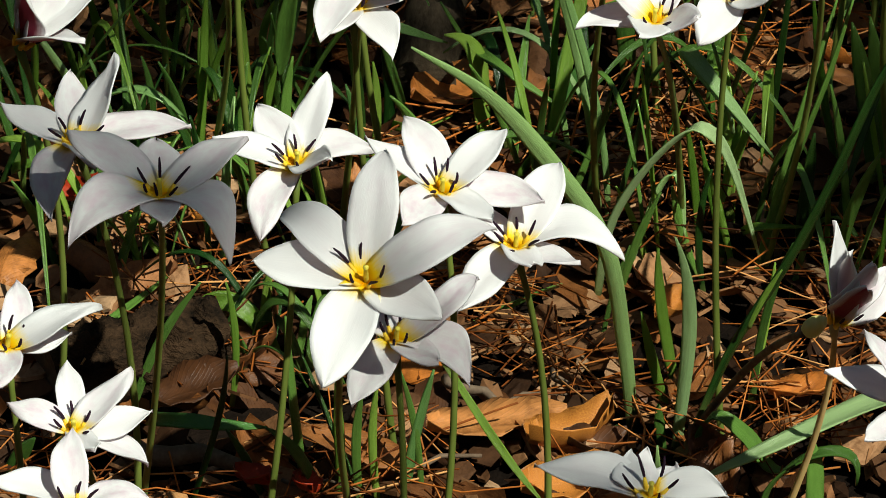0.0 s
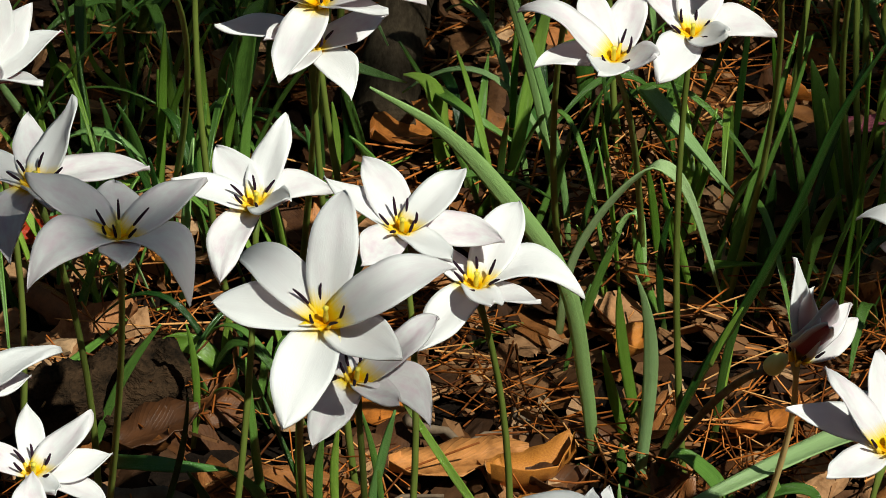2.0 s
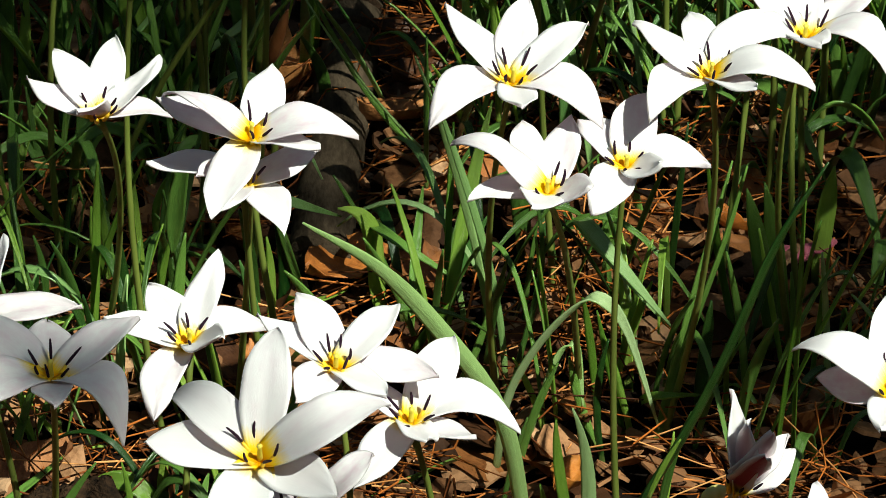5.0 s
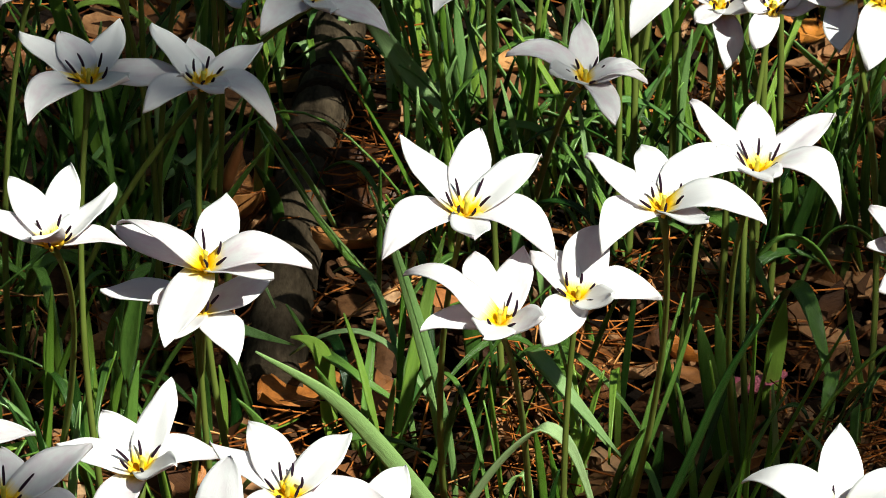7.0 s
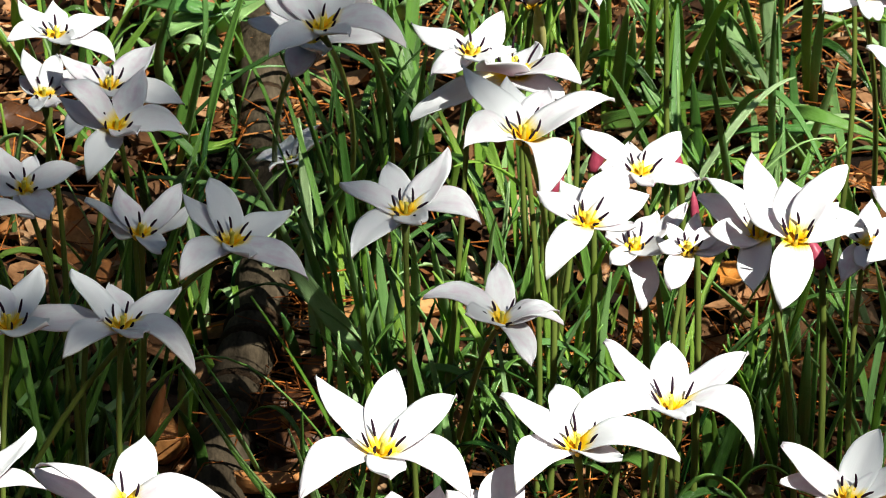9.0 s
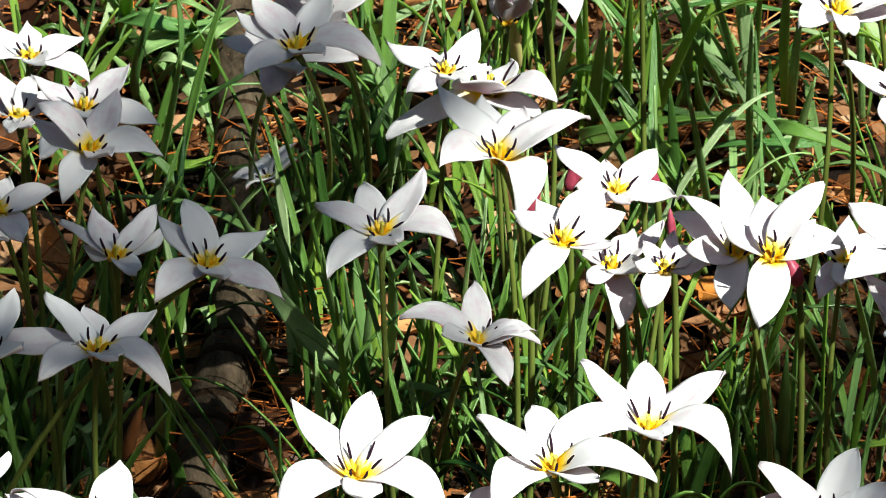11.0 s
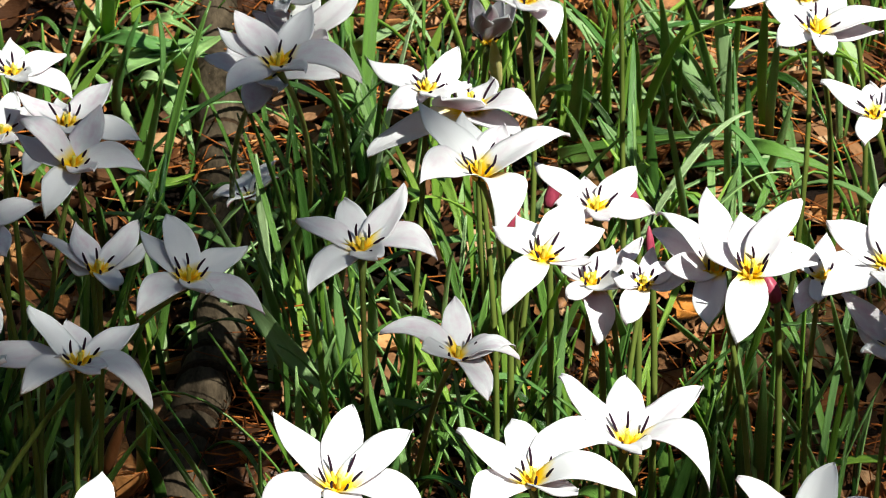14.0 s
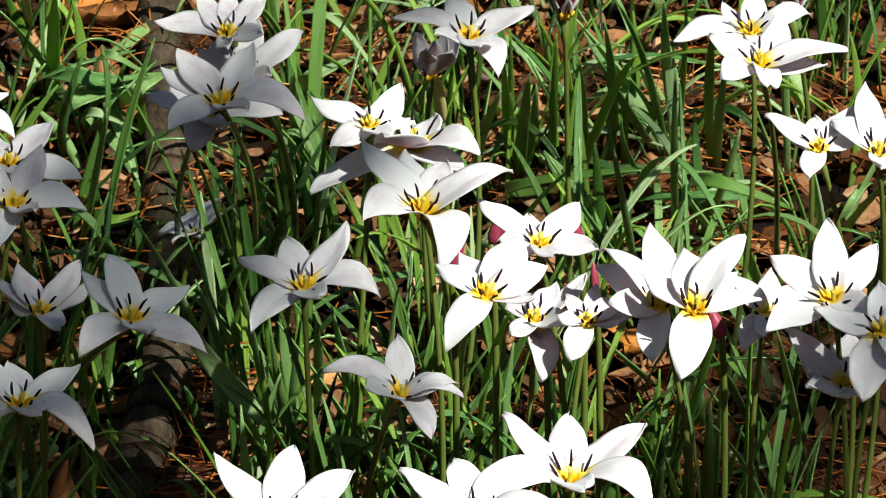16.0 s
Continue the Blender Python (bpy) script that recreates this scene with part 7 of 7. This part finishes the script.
dry_leaf(0.2394, 2.5631, 0.013, 60, 12, 0.025, 0.016, 0.3, 1740, mat=ORANGE_LEAF, label="curled orange fallen leaf on the litter")
dry_leaf(-0.0718, 1.9712, 0.013, 150, 12, 0.016, 0.011, 0.6, 1312, mat=RED_LEAF, label="glossy red fallen leaf on the litter")
dry_leaf(-0.0513, 1.9683, 0.013, 100, 12, 0.014, 0.011, 0.5, 1415, mat=RED_LEAF, label="glossy red fallen leaf on the litter")
dry_leaf(-0.0312, 1.9945, 0.013, -8, 12, 0.05, 0.018, 0.1, 1440)
dry_leaf(0.0209, 2.0098, 0.013, 5, 12, 0.055, 0.026, 0.2, 1640)
dry_leaf(0.0969, 2.0368, 0.013, 60, 12, 0.03, 0.02, 0.3, 1915)
dry_leaf(0.1418, 2.0330, 0.013, 10, 12, 0.03, 0.014, 0.4, 2130)
dry_leaf(0.0038, 2.2548, 0.013, 20, 12, 0.04, 0.03, 0.2, 970)
dry_leaf(0.0320, 2.2458, 0.013, 120, 12, 0.035, 0.026, 0.3, 1110)
dry_leaf(-0.1503, 2.1715, 0.013, 0, 12, 0.026, 0.015, 0.5, 490, mat=RED_LEAF, label="glossy red fallen leaf on the litter")
dry_leaf(-0.1390, 2.1758, 0.013, 40, 12, 0.024, 0.015, 0.5, 530, mat=RED_LEAF, label="glossy red fallen leaf on the litter")
dry_leaf(0.1894, 2.2521, 0.013, 20, 12, 0.017, 0.01, 0.5, 1910, mat=FALLEN, label="fallen crimson tulip petal")
dry_leaf(0.0355, 2.3765, 0.013, 10, 12, 0.05, 0.02, 0.5, 990)
dry_leaf(0.0290, 2.4258, 0.013, -10, 12, 0.045, 0.022, 0.4, 860)
dry_leaf(0.2008, 2.2629, 0.013, 10, 12, 0.016, 0.008, 0.2, 1930, mat=FALLEN, label="fallen crimson tulip petal")
dry_leaf(-0.0037, 2.9254, 0.013, 25, 12, 0.05, 0.025, 0.4, 240)
dry_leaf(0.0364, 2.8895, 0.013, 60, 12, 0.045, 0.018, 0.3, 430)
dry_leaf(0.2107, 2.8916, 0.013, 80, 12, 0.03, 0.025, 0.3, 1015)
dry_leaf(0.0424, 2.4431, 0.013, 5, 12, 0.05, 0.02, 0.5, 1285)
dry_leaf(0.0457, 2.4126, 0.013, 15, 12, 0.045, 0.02, 0.4, 1360)
dry_leaf(0.2408, 2.4769, 0.013, 70, 12, 0.025, 0.016, 0.3, 1980)
dry_leaf(0.0996, 2.5356, 0.013, 30, 12, 0.04, 0.02, 0.3, 1320)
dry_leaf(-0.0068, 2.8031, 0.013, 30, 12, 0.04, 0.016, 0.4, 460)
dry_leaf(-0.0946, 2.7323, 0.013, 0, 12, 0.03, 0.02, 0.4, 260)
bud((0.1500, 2.5289, 0.1500), (0.1471, 2.5047, 0.1850), 0.0028, BUD, 'closed pale green tulip bud on a slim stem')
bud((-0.0275, 2.3439, 0.0600), (-0.0190, 2.3372, 0.0900), 0.0027, BUD_DRY, 'tan dried tulip bud among the leaves')
# crimson buds, half hidden behind the open flowers
for (x, y, z, dx, dz, r) in ((0.1640, 2.379, 0.166, 0.007, 0.016, 0.0030), (0.2020, 2.375, 0.168, -0.006, 0.013, 0.0026), (0.2058, 2.335, 0.162, -0.001, 0.015, 0.0019), (0.1815, 2.297, 0.164, -0.004, 0.012, 0.0033), (0.2552, 2.292, 0.164, -0.005, 0.012, 0.0033), (0.1455, 2.354, 0.168, 0.006, 0.012, 0.0023)):
    bud((x, y, z), (x + dx, y + 0.004, z + dz), r, BUD_RED, 'small crimson tulip bud behind the open white flowers')
bud((0.1337, 1.9447, 0.1000), (0.1411, 1.9433, 0.1080), 0.0036, BUD, 'nodding yellow-green bud on a withered stem', foot=(0.0945, 2.0233, 0.0000), stem=TWIG)
twig((-0.1192, 1.9993, 0.0100), (-0.0732, 1.9862, 0.0120), 0.0045)
twig((-0.0612, 1.9786, 0.0100), (-0.0309, 1.9712, 0.0120), 0.0008)
twig((-0.0182, 1.9861, 0.0100), (0.0143, 1.9945, 0.0120), 0.0012)
twig((0.0433, 2.0535, 0.0100), (0.0668, 2.0175, 0.0120), 0.0016)
twig((0.0013, 2.0476, 0.0100), (0.0254, 2.0252, 0.0120), 0.0022)
twig((0.0123, 2.0281, 0.0100), (0.0475, 2.0368, 0.0120), 0.0009)
twig((0.1825, 2.8777, 0.0100), (0.1965, 2.8208, 0.0120), 0.002)
twig((0.0168, 2.4398, 0.0100), (0.0309, 2.3913, 0.0120), 0.001)


# ---- scraps of dead leaves and bark between them ----
def scraps(count, seed):
    rng = random.Random(seed)
    verts, faces = [], []
    for _ in range(count):
        y = rng.uniform(1.65, 3.5)
        x = rng.uniform(-0.40, 0.40) + (y - 1.9) * 0.2
        m = pose(x, y, ground_z(x, y) + rng.uniform(0.001, 0.012), rng.uniform(-40, 40), rng.uniform(-40, 40), rng.uniform(0, 360))
        ln = rng.uniform(0.006, 0.027)
        n = rng.randint(5, 8)
        wd = rng.uniform(0.3, 0.9)
        th = rng.uniform(0.0005, 0.002)
        k = len(verts)
        shape = [(math.cos(6.283 * i / n) * ln * rng.uniform(0.35, 0.6), math.sin(6.283 * i / n) * ln * wd * rng.uniform(0.35, 0.6)) for i in range(n)]
        for h in (th, 0.0):
            verts.append(m @ Vector((0, 0, h + ln * rng.uniform(-0.12, 0.12))))
            verts.extend(m @ Vector((a, b, h)) for a, b in shape)
        for i in range(n):
            a, b2 = k + 1 + i, k + 1 + (i + 1) % n
            faces.append((k, a, b2))
            faces.append((k + n + 1, b2 + n + 1, a + n + 1))
            faces.append((a, a + n + 1, b2 + n + 1, b2))
    return tagged(mesh_object("leaf_scraps", verts, faces, [CHIP], smooth=False), "torn brown leaf scraps and bark chips on the soil", "leaf litter", kind="stuff")


scraps(8500, 8)


# ---- two trees added out of sight, their boughs set to shade chosen parts of the bed ----
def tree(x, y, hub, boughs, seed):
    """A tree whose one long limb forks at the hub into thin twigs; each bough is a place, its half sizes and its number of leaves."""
    rng = random.Random(seed)
    root = new("tree")
    root.location = (x, y, 0)
    o = Vector((x, y, 0))
    pts = [Vector((0.02 * math.sin(i * 1.3), 0.03 * math.cos(i), -0.1 + i * 0.55)) for i in range(10)]
    v, f = tube(pts, [0.16 - 0.012 * i + (0.05 if i == 0 else 0) for i in range(10)], 14)
    mesh_object("trunk", v, f, [BARK], root)
    fork = Vector(hub) - o
    v, f = tube(bezier(pts[6], (pts[6] + fork) / 2 + Vector((0, 0, 0.35)), fork, 12), [0.06 - 0.0045 * i for i in range(12)], 9)
    mesh_object("limb", v, f, [BARK], root)
    verts, faces = [], []

    def leaf(p, ln):
        a = Vector((rng.uniform(-1, 1), rng.uniform(-1, 1), rng.uniform(-0.5, 0.5))).normalized()
        s = a.cross(Vector((rng.uniform(-0.5, 0.5), rng.uniform(-0.5, 0.5), 1))).normalized()
        k = len(verts)
        verts.extend([p - a * ln, p - a * ln * 0.3 + s * ln * 0.42, p + a * ln * 0.4 + s * ln * 0.36, p + a * ln, p + a * ln * 0.4 - s * ln * 0.36, p - a * ln * 0.3 - s * ln * 0.42])
        faces.append((k, k + 1, k + 2, k + 3, k + 4, k + 5))

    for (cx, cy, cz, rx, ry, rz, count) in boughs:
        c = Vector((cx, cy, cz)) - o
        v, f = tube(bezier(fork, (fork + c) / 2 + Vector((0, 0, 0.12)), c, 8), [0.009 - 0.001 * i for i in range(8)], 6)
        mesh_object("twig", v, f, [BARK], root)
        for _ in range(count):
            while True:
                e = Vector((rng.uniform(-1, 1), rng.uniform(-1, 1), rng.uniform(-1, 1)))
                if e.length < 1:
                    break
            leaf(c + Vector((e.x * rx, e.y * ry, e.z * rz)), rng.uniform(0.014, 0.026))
    for _ in range(2600):
        e = Vector((rng.gauss(0, 0.42), rng.gauss(0, 0.42), rng.gauss(0, 0.34)))
        leaf(pts[-1] + Vector((e.x * 1.3, e.y * 1.3, e.z * 1.5 + 0.2)), rng.uniform(0.04, 0.07))
    tagged(mesh_object("crown", verts, faces, [CROWN_LEAF], root), kind="stuff")
    return tagged(root, "unseen leafy tree added to shade parts of the flower bed", "tree")


# a point on the sun's line, so that a bough there shades x, y
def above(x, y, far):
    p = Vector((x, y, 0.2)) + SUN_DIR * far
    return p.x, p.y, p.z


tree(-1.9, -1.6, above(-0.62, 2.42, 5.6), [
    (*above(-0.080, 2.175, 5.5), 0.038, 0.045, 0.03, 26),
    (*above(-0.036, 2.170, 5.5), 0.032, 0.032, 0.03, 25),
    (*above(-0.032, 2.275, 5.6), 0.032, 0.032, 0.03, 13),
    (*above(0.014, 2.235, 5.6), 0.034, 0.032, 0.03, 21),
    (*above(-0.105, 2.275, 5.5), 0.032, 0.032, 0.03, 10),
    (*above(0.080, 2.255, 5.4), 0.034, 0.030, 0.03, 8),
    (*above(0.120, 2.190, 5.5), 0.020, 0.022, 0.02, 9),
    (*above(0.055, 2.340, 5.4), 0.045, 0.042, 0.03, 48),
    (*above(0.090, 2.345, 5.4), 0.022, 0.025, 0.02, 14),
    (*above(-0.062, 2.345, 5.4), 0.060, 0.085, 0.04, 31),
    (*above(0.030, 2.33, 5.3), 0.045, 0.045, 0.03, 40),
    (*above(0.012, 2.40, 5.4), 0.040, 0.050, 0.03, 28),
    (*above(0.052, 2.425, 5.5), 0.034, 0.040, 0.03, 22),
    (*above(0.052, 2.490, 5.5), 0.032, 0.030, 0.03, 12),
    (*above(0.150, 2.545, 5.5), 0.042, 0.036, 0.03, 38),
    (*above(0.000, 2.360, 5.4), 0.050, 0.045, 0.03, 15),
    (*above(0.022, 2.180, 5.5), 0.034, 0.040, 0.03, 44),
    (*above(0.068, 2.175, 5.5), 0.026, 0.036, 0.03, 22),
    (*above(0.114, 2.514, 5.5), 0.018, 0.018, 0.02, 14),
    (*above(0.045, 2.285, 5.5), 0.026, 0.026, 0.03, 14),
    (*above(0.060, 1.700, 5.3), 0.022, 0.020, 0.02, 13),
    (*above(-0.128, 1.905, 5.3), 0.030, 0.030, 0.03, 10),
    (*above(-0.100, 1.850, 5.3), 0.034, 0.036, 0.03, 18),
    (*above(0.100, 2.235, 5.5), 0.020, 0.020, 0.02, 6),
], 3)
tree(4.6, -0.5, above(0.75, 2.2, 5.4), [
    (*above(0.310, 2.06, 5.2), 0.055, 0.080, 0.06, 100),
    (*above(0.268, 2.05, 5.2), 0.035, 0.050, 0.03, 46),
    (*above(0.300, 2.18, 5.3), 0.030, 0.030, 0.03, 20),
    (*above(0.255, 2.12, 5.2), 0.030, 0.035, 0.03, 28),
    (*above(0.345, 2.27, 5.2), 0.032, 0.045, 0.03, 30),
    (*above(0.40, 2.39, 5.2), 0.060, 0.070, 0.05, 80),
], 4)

# ---- an unseen thicket ring, added all round to block light from the low sky ----
wv, wf = [], []
WN, WH = 120, 14
for side in (0, 1):
    for i in range(WN):
        a = 6.28319 * i / WN
        for j in range(WH):
            h = 6.5 * j / (WH - 1)
            r = 10.5 + side * 2.0 + 0.9 * noise.noise((math.cos(a) * 5, math.sin(a) * 5, h * 0.8)) + 0.35 * noise.noise((math.cos(a) * 17, math.sin(a) * 17, h * 2.5)) + 0.10 * h
            wv.append((r * math.cos(a), 2.0 + r * math.sin(a), h - 0.3 + (1.2 * noise.noise((math.cos(a) * 9, math.sin(a) * 9, 5.0)) if j == WH - 1 else 0)))
for side in (0, 1):
    for i in range(WN):
        for j in range(WH - 1):
            p, q = side * WN * WH + i * WH + j, side * WN * WH + ((i + 1) % WN) * WH + j
            wf.append((p, p + 1, q + 1, q) if side == 0 else (p, q, q + 1, p + 1))
for i in range(WN):
    p, q = i * WH + WH - 1, ((i + 1) % WN) * WH + WH - 1
    wf.append((p, p + WN * WH, q + WN * WH, q))
tagged(mesh_object("backdrop", wv, wf, [THICKET_SCREEN]), "unseen dark green thicket ring added to cut low sky light", "thicket", kind="structure")
